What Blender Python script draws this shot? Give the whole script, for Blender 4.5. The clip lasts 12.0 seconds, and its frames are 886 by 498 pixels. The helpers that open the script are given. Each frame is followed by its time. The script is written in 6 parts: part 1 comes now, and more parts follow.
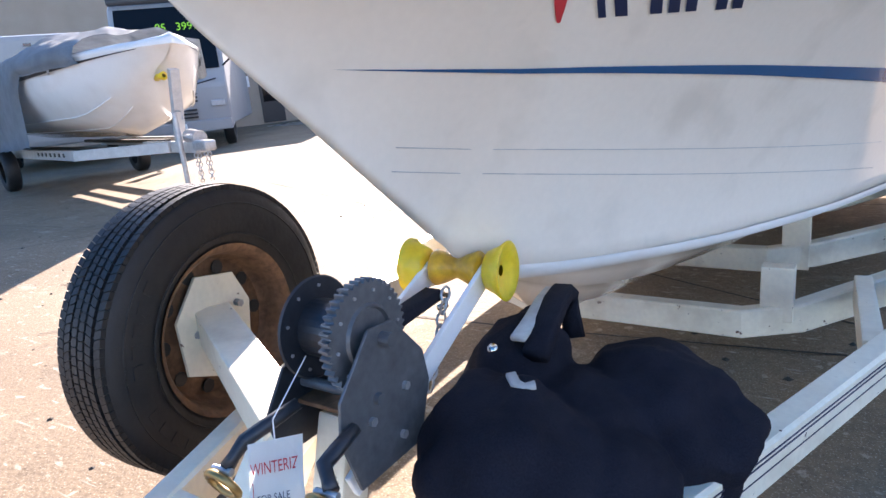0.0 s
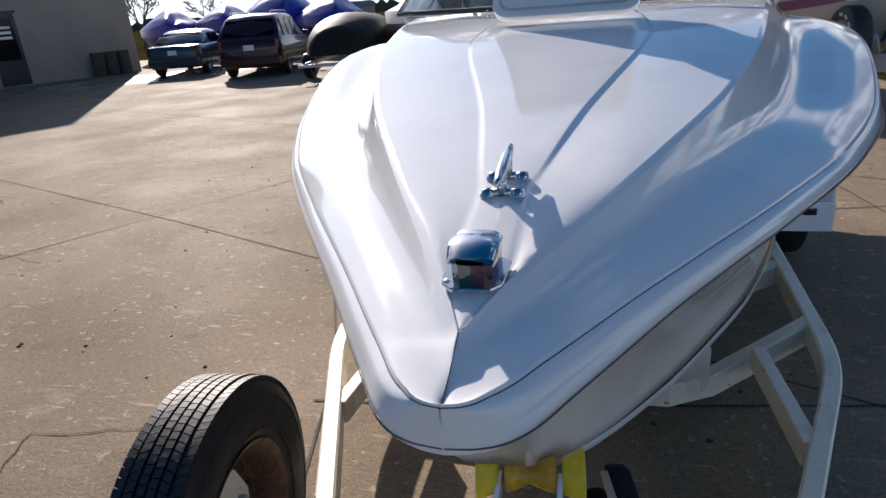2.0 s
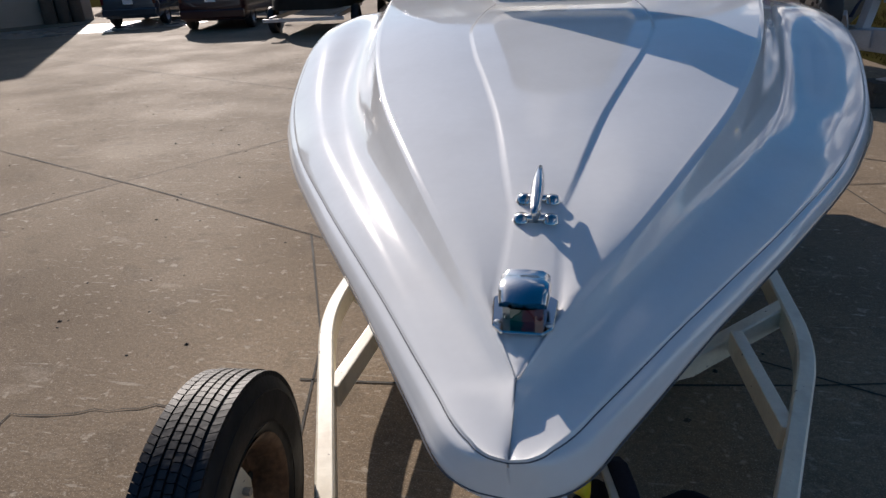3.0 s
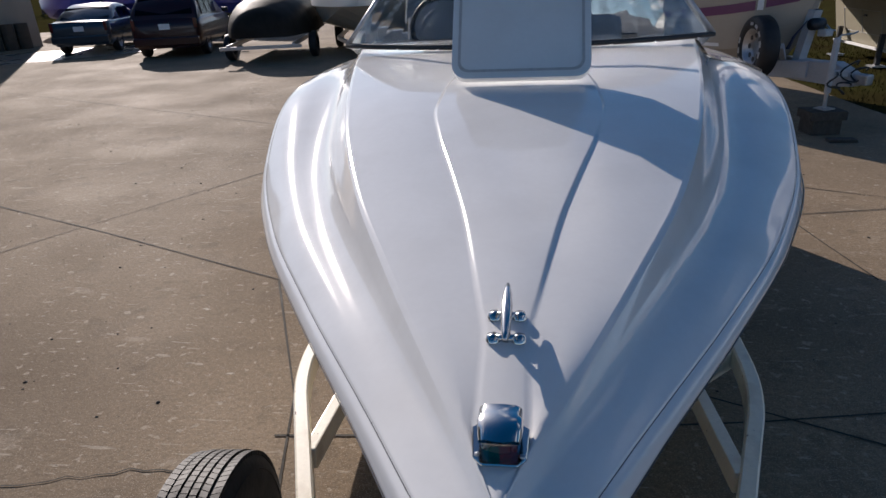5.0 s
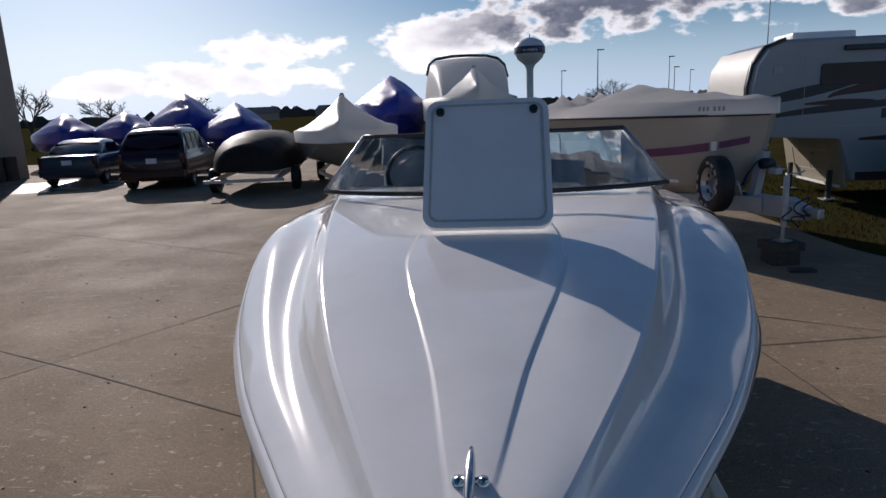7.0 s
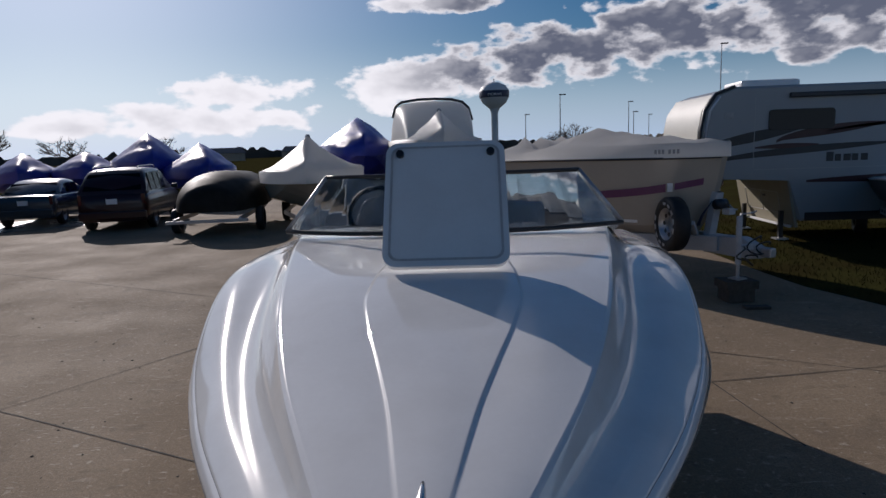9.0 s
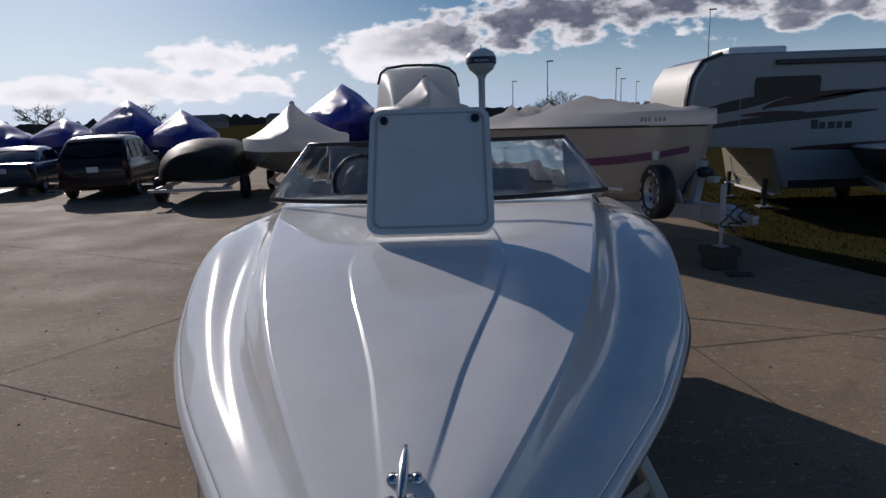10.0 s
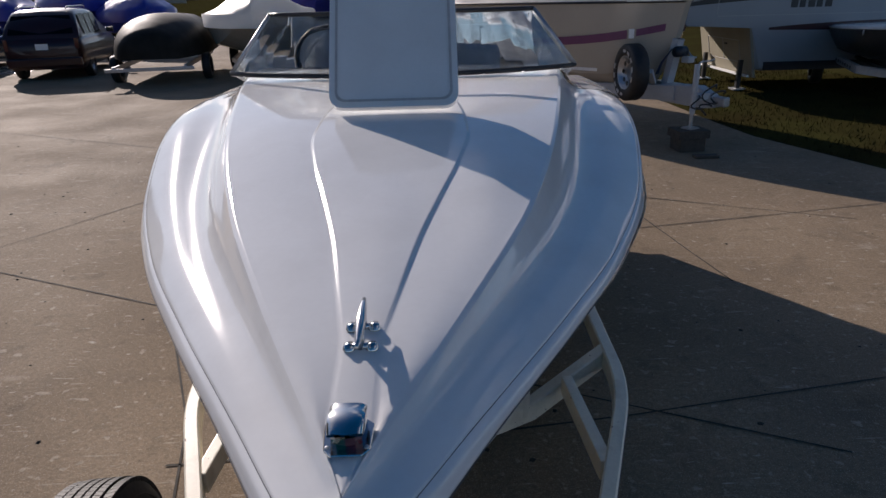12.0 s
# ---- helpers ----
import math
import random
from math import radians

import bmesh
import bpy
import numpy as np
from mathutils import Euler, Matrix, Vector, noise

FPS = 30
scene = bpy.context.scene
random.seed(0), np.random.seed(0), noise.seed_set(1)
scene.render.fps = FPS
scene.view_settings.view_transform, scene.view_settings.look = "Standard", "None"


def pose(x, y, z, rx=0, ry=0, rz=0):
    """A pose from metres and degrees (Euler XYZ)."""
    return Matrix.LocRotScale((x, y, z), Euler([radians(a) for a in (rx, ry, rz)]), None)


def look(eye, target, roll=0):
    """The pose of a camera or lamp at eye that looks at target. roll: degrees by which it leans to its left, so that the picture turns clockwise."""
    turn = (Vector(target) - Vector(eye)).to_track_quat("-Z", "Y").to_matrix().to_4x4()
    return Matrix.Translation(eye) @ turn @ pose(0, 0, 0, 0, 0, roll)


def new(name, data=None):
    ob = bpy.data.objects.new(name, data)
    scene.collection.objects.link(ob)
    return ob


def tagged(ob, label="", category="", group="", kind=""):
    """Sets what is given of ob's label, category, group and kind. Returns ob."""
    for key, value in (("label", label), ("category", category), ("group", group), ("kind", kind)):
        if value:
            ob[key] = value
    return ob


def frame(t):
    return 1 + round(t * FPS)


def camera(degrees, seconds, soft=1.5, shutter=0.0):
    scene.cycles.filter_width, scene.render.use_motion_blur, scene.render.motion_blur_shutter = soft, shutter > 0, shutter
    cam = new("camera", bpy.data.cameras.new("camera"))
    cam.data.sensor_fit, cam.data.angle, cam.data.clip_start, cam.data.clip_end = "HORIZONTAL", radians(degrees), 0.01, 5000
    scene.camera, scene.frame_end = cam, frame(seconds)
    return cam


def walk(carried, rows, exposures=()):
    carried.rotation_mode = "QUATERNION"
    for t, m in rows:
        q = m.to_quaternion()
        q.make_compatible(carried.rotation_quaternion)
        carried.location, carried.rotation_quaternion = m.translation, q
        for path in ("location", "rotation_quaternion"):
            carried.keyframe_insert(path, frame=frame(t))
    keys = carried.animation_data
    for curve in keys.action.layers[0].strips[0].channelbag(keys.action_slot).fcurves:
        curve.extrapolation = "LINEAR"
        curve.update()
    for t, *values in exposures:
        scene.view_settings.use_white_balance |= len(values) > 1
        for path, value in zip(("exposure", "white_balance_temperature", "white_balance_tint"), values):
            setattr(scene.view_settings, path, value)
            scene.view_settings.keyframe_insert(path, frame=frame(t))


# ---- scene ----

PATH = [
    (0, 0.727, -0.396, 1.037, 34.79, -14.85, -5.76),
    (0.3, 0.683, -0.415, 1.055, 34.82, -14.48, -6.76),
    (0.5, 0.569, -0.423, 1.083, 33.40, -13.89, -7.21),
    (0.6, 0.476, -0.431, 1.115, 32.10, -13.69, -6.65),
    (0.9, 0.334, -0.412, 1.259, 28.32, -17.95, -6.92),
    (1, 0.308, -0.392, 1.299, 27.09, -18.89, -6.69),
    (1.2, 0.252, -0.376, 1.367, 24.15, -19.41, -6.51),
    (1.5, 0.171, -0.382, 1.457, 19.85, -19.86, -6.85),
    (1.7, 0.167, -0.411, 1.554, 17.73, -20.68, -5.74),
    (2, 0.152, -0.433, 1.633, 15.46, -21.10, -4.50),
    (2.5, 0.084, -0.444, 1.660, 13.29, -20.16, -3.90),
    (2.7, 0.053, -0.415, 1.682, 12.93, -22.32, -2.97),
    (4.3, 0.040, -0.484, 1.927, 9.76, -27.99, -3.50),
    (4.5, 0.037, -0.472, 1.927, 9.29, -26.75, -3.19),
    (5, 0.036, -0.445, 1.934, 8.41, -23.69, -2.74),
    (5.5, 0.040, -0.438, 1.953, 7.74, -20.63, -2.45),
    (6, 0.048, -0.422, 1.969, 7.26, -17.57, -2.30),
    (6.5, 0.050, -0.419, 1.985, 6.84, -14.89, -2.21),
    (7, 0.071, -0.472, 2.021, 5.88, -12.56, -2.34),
    (7.5, 0.093, -0.511, 2.028, 4.94, -9.49, -2.43),
    (9.5, 0.106, -0.506, 2.019, 2.08, -9.03, -1.86),
    (10, 0.113, -0.509, 2.018, 1.59, -11.92, -1.94),
    (10.5, 0.132, -0.512, 2.006, 1.19, -14.68, -2.11),
    (11, 0.148, -0.529, 1.998, 0.84, -17.41, -1.84),
    (11.5, 0.149, -0.545, 1.977, 0.14, -19.90, -1.62),
    (12, 0.151, -0.566, 1.982, -0.53, -22.23, -1.50),
]  # seconds, place in metres, yaw, pitch, roll in degrees


def aim(x, y, z, yaw, pitch, roll):
    return pose(x, y, z, 0, 0, yaw) @ pose(0, 0, 0, 90 + pitch) @ pose(0, 0, 0, 0, 0, roll)


cam = camera(70.0, 12.0)
walk(cam, [(t, aim(*p)) for t, *p in PATH], exposures=[
    (0, 2.43, 6750, 22), (0.5, 2.07, 6700, 21), (1.0, 1.65, 6650, 17), (1.5, 1.2, 6650, 17), (2.0, 0.65, 6650, 17), (2.7, 0.25, 6650, 16),
    (4.3, 0.17, 6650, 17), (5.5, 0.08, 6580, 18), (7.5, -0.45, 6400, 19), (9.5, -0.62, 6330, 18), (10.5, -0.58, 6450, 19), (12, -0.05, 6650, 20)])

# ---- light ----
SUN_DIR = Vector((-0.55, 0.83, 0.42)).normalized()
SUN_EL = math.asin(SUN_DIR.z)
SUN_AZ = math.atan2(SUN_DIR.x, SUN_DIR.y)

sun_data = bpy.data.lights.new("sun", "SUN")
sun_data.energy, sun_data.angle, sun_data.color = 5.0, radians(0.5), (1.0, 0.94, 0.85)
sun = new("sun", sun_data)
sun.matrix_world = look(SUN_DIR * 50, (0, 0, 0))


def make_world():
    w = bpy.data.worlds.new("world")
    w.use_nodes = True
    scene.world = w
    nt = w.node_tree
    nd, ln = nt.nodes, nt.links
    bg = nd["Background"]
    sky = nd.new("ShaderNodeTexSky")
    sky.sky_type, sky.sun_disc = "NISHITA", False
    sky.sun_elevation, sky.sun_rotation = SUN_EL, SUN_AZ
    sky.air_density, sky.dust_density, sky.ozone_density = 1.0, 0.15, 3.0
    tc = nd.new("ShaderNodeTexCoord")
    sep = nd.new("ShaderNodeSeparateXYZ")
    ln.new(tc.outputs["Generated"], sep.inputs[0])

    def math_node(op, a, b=None, c=None):
        n = nd.new("ShaderNodeMath")
        n.operation = op
        for i, v in enumerate((a, b, c)):
            if v is None:
                continue
            if isinstance(v, (int, float)):
                n.inputs[i].default_value = v
            else:
                ln.new(v, n.inputs[i])
        return n.outputs[0]

    def ramp(v, lo, hi):
        n = nd.new("ShaderNodeMapRange")
        n.interpolation_type = "SMOOTHSTEP"
        ln.new(v, n.inputs[0])
        n.inputs[1].default_value, n.inputs[2].default_value = lo, hi
        return n.outputs[0]

    z = sep.outputs[2]
    az = math_node("MULTIPLY", math_node("ARCTAN2", sep.outputs[0], sep.outputs[1]), 57.2958)
    el = math_node("MULTIPLY", math_node("ARCSINE", z), 57.2958)
    # cloud banks: bearing, height, half width, half height in degrees
    banks = ((-24, 3.0, 12, 1.5), (-20, 5.2, 6, 1.6), (-33, 2.4, 5, 0.8), (-6.5, 5.6, 5, 2.2), (-1, 6.6, 6, 2.4), (7, 7.6, 7, 2.8), (17, 8.9, 9, 3.3), (28, 9.6, 13, 4.2), (40, 10, 14, 4), (-2, 12.2, 6, 0.9), (24, 13.0, 11, 1.2), (60, 9, 14, 4), (-62, 9, 14, 4), (-95, 8, 16, 3), (105, 10, 18, 4), (160, 9, 20, 3))
    dens = None
    for a0, e0, ra, re_ in banks:
        da = math_node("DIVIDE", math_node("SUBTRACT", az, a0), ra)
        de = math_node("DIVIDE", math_node("SUBTRACT", el, e0), re_)
        d = math_node("SUBTRACT", 1.0, math_node("ADD", math_node("MULTIPLY", da, da), math_node("MULTIPLY", de, de)))
        dens = d if dens is None else math_node("SMOOTH_MAX", dens, d, 0.4)
    dens = math_node("MAXIMUM", dens, -1.5)

    def billow(shift_az, shift_el, detail=8.0):
        com = nd.new("ShaderNodeCombineXYZ")
        ln.new(math_node("MULTIPLY_ADD", az, 0.075, shift_az), com.inputs[0])
        ln.new(math_node("MULTIPLY_ADD", el, 0.13, shift_el), com.inputs[1])
        big = nd.new("ShaderNodeTexNoise")
        ln.new(com.outputs[0], big.inputs["Vector"])
        big.inputs["Scale"].default_value, big.inputs["Detail"].default_value = 4.2, detail
        big.inputs["Roughness"].default_value = 0.5
        return big.outputs["Fac"]

    puff = billow(0.0, 0.0)
    lit = math_node("SUBTRACT", billow(0.0, 0.0, 3.0), billow(-0.06, 0.06, 3.0))
    body = math_node("ADD", dens, math_node("MULTIPLY", math_node("SUBTRACT", puff, 0.5), 4.0))
    # thin broken cloud high overhead
    zz = math_node("ADD", math_node("MAXIMUM", z, 0.0), 0.16)
    com2 = nd.new("ShaderNodeCombineXYZ")
    ln.new(math_node("DIVIDE", sep.outputs[0], zz), com2.inputs[0])
    ln.new(math_node("DIVIDE", sep.outputs[1], zz), com2.inputs[1])
    top = nd.new("ShaderNodeTexNoise")
    ln.new(com2.outputs[0], top.inputs["Vector"])
    top.inputs["Scale"].default_value, top.inputs["Detail"].default_value = 1.3, 8.0
    high = math_node("MULTIPLY", math_node("MULTIPLY", ramp(top.outputs["Fac"], 0.52, 0.60), ramp(z, 0.30, 0.42)), math_node("SUBTRACT", 1.0, ramp(z, 0.62, 0.85)))
    cover = math_node("MAXIMUM", ramp(body, 0.0, 0.5), math_node("MULTIPLY", high, 0.34))
    # thick parts go grey, sides turned to the sun stay white; the east bank is the thicker
    thick = math_node("MULTIPLY", ramp(body, 0.12, 0.98), ramp(az, -12.0, 3.0))
    thick = math_node("MULTIPLY", thick, ramp(el, 4.2, 5.6))
    dense = math_node("SUBTRACT", math_node("MAXIMUM", thick, math_node("MULTIPLY", ramp(body, 0.5, 1.5), 0.2)), math_node("MULTIPLY", lit, 0.75))
    dense = math_node("MINIMUM", math_node("MAXIMUM", dense, 0.0), 1.0)
    shade = nd.new("ShaderNodeMix")
    shade.data_type = "RGBA"
    ln.new(dense, shade.inputs[0])
    shade.inputs[6].default_value = (24.5, 24.8, 24.8, 1)
    shade.inputs[7].default_value = (3.2, 3.7, 5.0, 1)
    hsv = nd.new("ShaderNodeHueSaturation")
    hsv.inputs["Saturation"].default_value, hsv.inputs["Value"].default_value = 1.42, 1.15
    ln.new(sky.outputs[0], hsv.inputs["Color"])
    # pale haze along the horizon
    haze = nd.new("ShaderNodeMix")
    haze.data_type = "RGBA"
    ln.new(math_node("SUBTRACT", 1.0, ramp(el, -2.0, 10.0)), haze.inputs[0])
    ln.new(hsv.outputs[0], haze.inputs[6])
    haze.inputs[7].default_value = (11.0, 15.0, 19.5, 1)
    # white glow round the sun
    dot = nd.new("ShaderNodeVectorMath")
    dot.operation = "DOT_PRODUCT"
    ln.new(tc.outputs["Generated"], dot.inputs[0])
    dot.inputs[1].default_value = SUN_DIR
    near_sun = math_node("POWER", math_node("MAXIMUM", dot.outputs["Value"], 0.0), 11.0)
    glow = nd.new("ShaderNodeMix")
    glow.data_type, glow.blend_type = "RGBA", "ADD"
    glow.clamp_result = False
    ln.new(near_sun, glow.inputs[0])
    ln.new(haze.outputs[2], glow.inputs[6])
    glow.inputs[7].default_value = (12.0, 12.0, 11.6, 1)
    mix = nd.new("ShaderNodeMix")
    mix.data_type = "RGBA"
    ln.new(cover, mix.inputs[0])
    ln.new(glow.outputs[2], mix.inputs[6])
    ln.new(shade.outputs[2], mix.inputs[7])
    ln.new(mix.outputs[2], bg.inputs[0])
    bg.inputs[1].default_value = 0.055


make_world()


# ---- materials ----
def mat(name, col, rough=0.5, metal=0.0, var=0.08, scale=8.0, bump=0.0, bump_scale=60.0, coat=0.0, col2=None, spec=0.5, detail=6.0):
    """A surface with broad stains and fine grain; coordinates are object space, in metres."""
    m = bpy.data.materials.new(name)
    m.use_nodes = True
    nt = m.node_tree
    nd, ln = nt.nodes, nt.links
    b = nd["Principled BSDF"]
    tc = nd.new("ShaderNodeTexCoord")
    n1 = nd.new("ShaderNodeTexNoise")
    n1.inputs["Scale"].default_value, n1.inputs["Detail"].default_value = scale, detail
    ln.new(tc.outputs["Object"], n1.inputs["Vector"])
    n2 = nd.new("ShaderNodeTexNoise")
    n2.inputs["Scale"].default_value, n2.inputs["Detail"].default_value = bump_scale, 4.0
    ln.new(tc.outputs["Object"], n2.inputs["Vector"])
    r = nd.new("ShaderNodeMapRange")
    ln.new(n1.outputs["Fac"], r.inputs[0])
    r.inputs[1].default_value, r.inputs[2].default_value = 0.3, 0.7
    mx = nd.new("ShaderNodeMix")
    mx.data_type = "RGBA"
    ln.new(r.outputs[0], mx.inputs[0])
    c2 = col2 or tuple(c * (1 - var) for c in col)
    mx.inputs[6].default_value = (*col, 1)
    mx.inputs[7].default_value = (*c2, 1)
    mg = nd.new("ShaderNodeMix")
    mg.data_type, mg.blend_type = "RGBA", "MULTIPLY"
    mg.inputs[0].default_value = min(1.0, var * 2)
    ln.new(mx.outputs[2], mg.inputs[6])
    ln.new(n2.outputs["Fac"], mg.inputs[7])
    br = nd.new("ShaderNodeMix")
    br.data_type, br.blend_type = "RGBA", "MULTIPLY"
    br.inputs[0].default_value = 1.0
    k = 1 + min(1.0, var * 2)
    br.inputs[7].default_value = (k, k, k, 1)
    ln.new(mg.outputs[2], br.inputs[6])
    ln.new(br.outputs[2], b.inputs["Base Color"])
    rr = nd.new("ShaderNodeMapRange")
    ln.new(n1.outputs["Fac"], rr.inputs[0])
    rr.inputs[3].default_value, rr.inputs[4].default_value = max(0.02, rough * 0.8), min(1.0, rough * 1.2)
    ln.new(rr.outputs[0], b.inputs["Roughness"])
    b.inputs["Metallic"].default_value = metal
    b.inputs["Coat Weight"].default_value = coat
    b.inputs["Coat Roughness"].default_value = 0.04
    b.inputs["Specular IOR Level"].default_value = spec
    if bump:
        bp = nd.new("ShaderNodeBump")
        bp.inputs["Strength"].default_value, bp.inputs["Distance"].default_value = bump, 0.01
        ln.new(n2.outputs["Fac"], bp.inputs["Height"])
        ln.new(bp.outputs[0], b.inputs["Normal"])
    return m


def glass_mat(name, tint=(0.8, 0.85, 0.88), rough=0.02):
    m = bpy.data.materials.new(name)
    m.use_nodes = True
    b = m.node_tree.nodes["Principled BSDF"]
    b.inputs["Base Color"].default_value = (*tint, 1)
    b.inputs["Transmission Weight"].default_value = 1.0
    b.inputs["Roughness"].default_value = rough
    b.inputs["IOR"].default_value = 1.3
    return m


M = {}
M["gel"] = mat("white_gelcoat", (0.72, 0.72, 0.71), 0.34, var=0.03, scale=3, coat=1.0, spec=0.0)
M["gel"].node_tree.nodes["Principled BSDF"].inputs["Coat Roughness"].default_value = 0.07
M["hull"] = mat("hull_gelcoat", (0.81, 0.735, 0.645), 0.14, var=0.04, scale=2.5, coat=0.4)
M["cream"] = mat("cream_trailer_paint", (0.78, 0.73, 0.60), 0.35, var=0.10, scale=6, bump=0.05)


def speckle(m, scale, lo, hi, col, amount=1.0):
    """Lay small specks of another colour over a material."""
    nt = m.node_tree
    nd, ln = nt.nodes, nt.links
    b = nd["Principled BSDF"]
    tc, n, r = nd.new("ShaderNodeTexCoord"), nd.new("ShaderNodeTexNoise"), nd.new("ShaderNodeMapRange")
    n.inputs["Scale"].default_value, n.inputs["Detail"].default_value = scale, 4.0
    ln.new(tc.outputs["Object"], n.inputs["Vector"])
    ln.new(n.outputs["Fac"], r.inputs[0])
    r.inputs[1].default_value, r.inputs[2].default_value, r.inputs[4].default_value = lo, hi, amount
    mx = nd.new("ShaderNodeMix")
    mx.data_type = "RGBA"
    ln.new(r.outputs[0], mx.inputs[0])
    ln.new(b.inputs["Base Color"].links[0].from_socket, mx.inputs[6])
    mx.inputs[7].default_value = (*col, 1)
    ln.new(mx.outputs[2], b.inputs["Base Color"])


speckle(M["cream"], 38, 0.70, 0.73, (0.10, 0.045, 0.025))
speckle(M["cream"], 7, 0.55, 0.75, (0.50, 0.42, 0.30), 0.6)
speckle(M["gel"], 4, 0.45, 0.75, (0.62, 0.61, 0.59), 0.5)
speckle(M["hull"], 5, 0.55, 0.75, (0.60, 0.54, 0.46), 0.5)
M["rubber"] = mat("tyre_rubber", (0.010, 0.010, 0.012), 0.6, var=0.25, scale=14, bump=0.15)
M["rust"] = mat("rusty_brown_rim", (0.20, 0.11, 0.06), 0.6, 0.3, var=0.4, scale=18, bump=0.2, col2=(0.10, 0.055, 0.035))
M["yellow"] = mat("yellow_polyurethane", (0.80, 0.58, 0.03), 0.35, var=0.15, scale=20)
for key in ("yellow",):
    b = M[key].node_tree.nodes["Principled BSDF"]
    b.inputs["Subsurface Weight"].default_value = 0.6
    b.inputs["Subsurface Radius"].default_value = (0.03, 0.02, 0.004)
M["blacksteel"] = mat("black_winch_steel", (0.03, 0.035, 0.045), 0.4, 0.4, var=0.2, scale=25, bump=0.08)
M["zinc"] = mat("galvanised_steel", (0.42, 0.43, 0.45), 0.4, 0.7, var=0.2, scale=25, bump=0.05)
M["chrome"] = mat("polished_chrome", (0.60, 0.58, 0.56), 0.14, 1.0, var=0.02, scale=10)
M["cloth"] = mat("black_cover_cloth", (0.017, 0.017, 0.025), 0.95, var=0.3, scale=9, bump=0.3, bump_scale=300, spec=0.08)
M["grey"] = mat("grey_webbing", (0.42, 0.41, 0.40), 0.8, var=0.15, scale=40, bump=0.2)
M["blue"] = mat("blue_stripe", (0.02, 0.09, 0.22), 0.25, var=0.05, coat=0.4)
M["navy"] = mat("navy_letters", (0.015, 0.02, 0.06), 0.35, var=0.1)
M["red"] = mat("red_sticker", (0.55, 0.04, 0.05), 0.4, var=0.1)
M["white"] = mat("white_paint", (0.80, 0.80, 0.80), 0.35, var=0.05, scale=4)
M["black"] = mat("black_plastic", (0.02, 0.02, 0.022), 0.4, var=0.15, scale=20)
M["seam"] = mat("dark_seam", (0.10, 0.10, 0.11), 0.7, var=0.1)
M["bluewrap"] = mat("blue_shrink_wrap", (0.022, 0.036, 0.30), 0.38, var=0.15, scale=2.2, bump=0.25, bump_scale=5)
M["whitewrap"] = mat("white_shrink_wrap", (0.84, 0.84, 0.82), 0.42, var=0.06, scale=2.2, bump=0.3, bump_scale=5)


def let_light_through(m, share, col):
    """Thin plastic film: part of the light that falls on one side leaves by the other."""
    nd, ln = m.node_tree.nodes, m.node_tree.links
    film, mx = nd.new("ShaderNodeBsdfTranslucent"), nd.new("ShaderNodeMixShader")
    film.inputs[0].default_value = (*col, 1)
    mx.inputs[0].default_value = share
    ln.new(nd["Principled BSDF"].outputs[0], mx.inputs[1])
    ln.new(film.outputs[0], mx.inputs[2])
    ln.new(mx.outputs[0], nd["Material Output"].inputs[0])


let_light_through(M["whitewrap"], 0.6, (0.95, 0.95, 0.93))
M["darkwrap"] = mat("dark_canvas_cover", (0.020, 0.018, 0.015), 0.6, var=0.3, scale=3, bump=0.3, bump_scale=4, spec=0.15)
M["carblue"] = mat("grey_blue_car_paint", (0.035, 0.052, 0.068), 0.25, 0.2, var=0.06, coat=0.6)
M["carred"] = mat("dark_red_car_paint", (0.026, 0.004, 0.006), 0.35, 0.0, var=0.06, coat=0.5, spec=0.3)
M["carglass"] = mat("dark_car_glass", (0.008, 0.009, 0.011), 0.06, var=0.05, spec=0.2)
M["tan"] = mat("tan_block_wall", (0.36, 0.29, 0.23), 0.85, var=0.12, scale=1.2, bump=0.2)
M["sign"] = mat("cream_sign_board", (0.62, 0.57, 0.40), 0.6, var=0.05)
# white camper skin, its colour greyed to carry shade on the near sides
M["rv"] = mat("shade_greyed_rv_skin", (0.33, 0.335, 0.345), 0.3, var=0.05, scale=1.5)
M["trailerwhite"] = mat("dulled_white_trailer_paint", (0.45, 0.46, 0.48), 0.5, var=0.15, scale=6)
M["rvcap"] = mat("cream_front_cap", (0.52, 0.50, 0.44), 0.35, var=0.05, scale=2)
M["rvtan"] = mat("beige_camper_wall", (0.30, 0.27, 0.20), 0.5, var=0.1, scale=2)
M["charcoal"] = mat("charcoal_graphic", (0.022, 0.024, 0.030), 0.35, var=0.1)
M["maroon"] = mat("maroon_graphic", (0.055, 0.012, 0.014), 0.35, var=0.1)
M["purple"] = mat("purple_stripe", (0.16, 0.05, 0.12), 0.35, var=0.1)
M["beige"] = mat("beige_hull", (0.42, 0.37, 0.31), 0.25, var=0.06, scale=2, coat=0.3)
M["wood"] = mat("dark_weathered_wood", (0.055, 0.046, 0.038), 0.8, var=0.3, scale=20, bump=0.2)
M["bark"] = mat("bare_bark", (0.10, 0.075, 0.055), 0.9, var=0.3, scale=3)
M["tower"] = mat("tower_paint", (0.62, 0.63, 0.64), 0.5, var=0.05, scale=0.2)
M["glass"] = glass_mat("windshield_glass", (0.62, 0.68, 0.70))
M["grass"] = mat("autumn_grass", (0.040, 0.040, 0.013), 1.0, var=0.4, scale=0.8, bump=0.5, bump_scale=90, col2=(0.030, 0.023, 0.010), spec=0.0)
M["seat"] = mat("grey_vinyl", (0.45, 0.46, 0.48), 0.5, var=0.1)
M["steelgrey"] = mat("worn_grey_steel", (0.13, 0.14, 0.155), 0.45, 0.5, var=0.25, scale=20, bump=0.08)
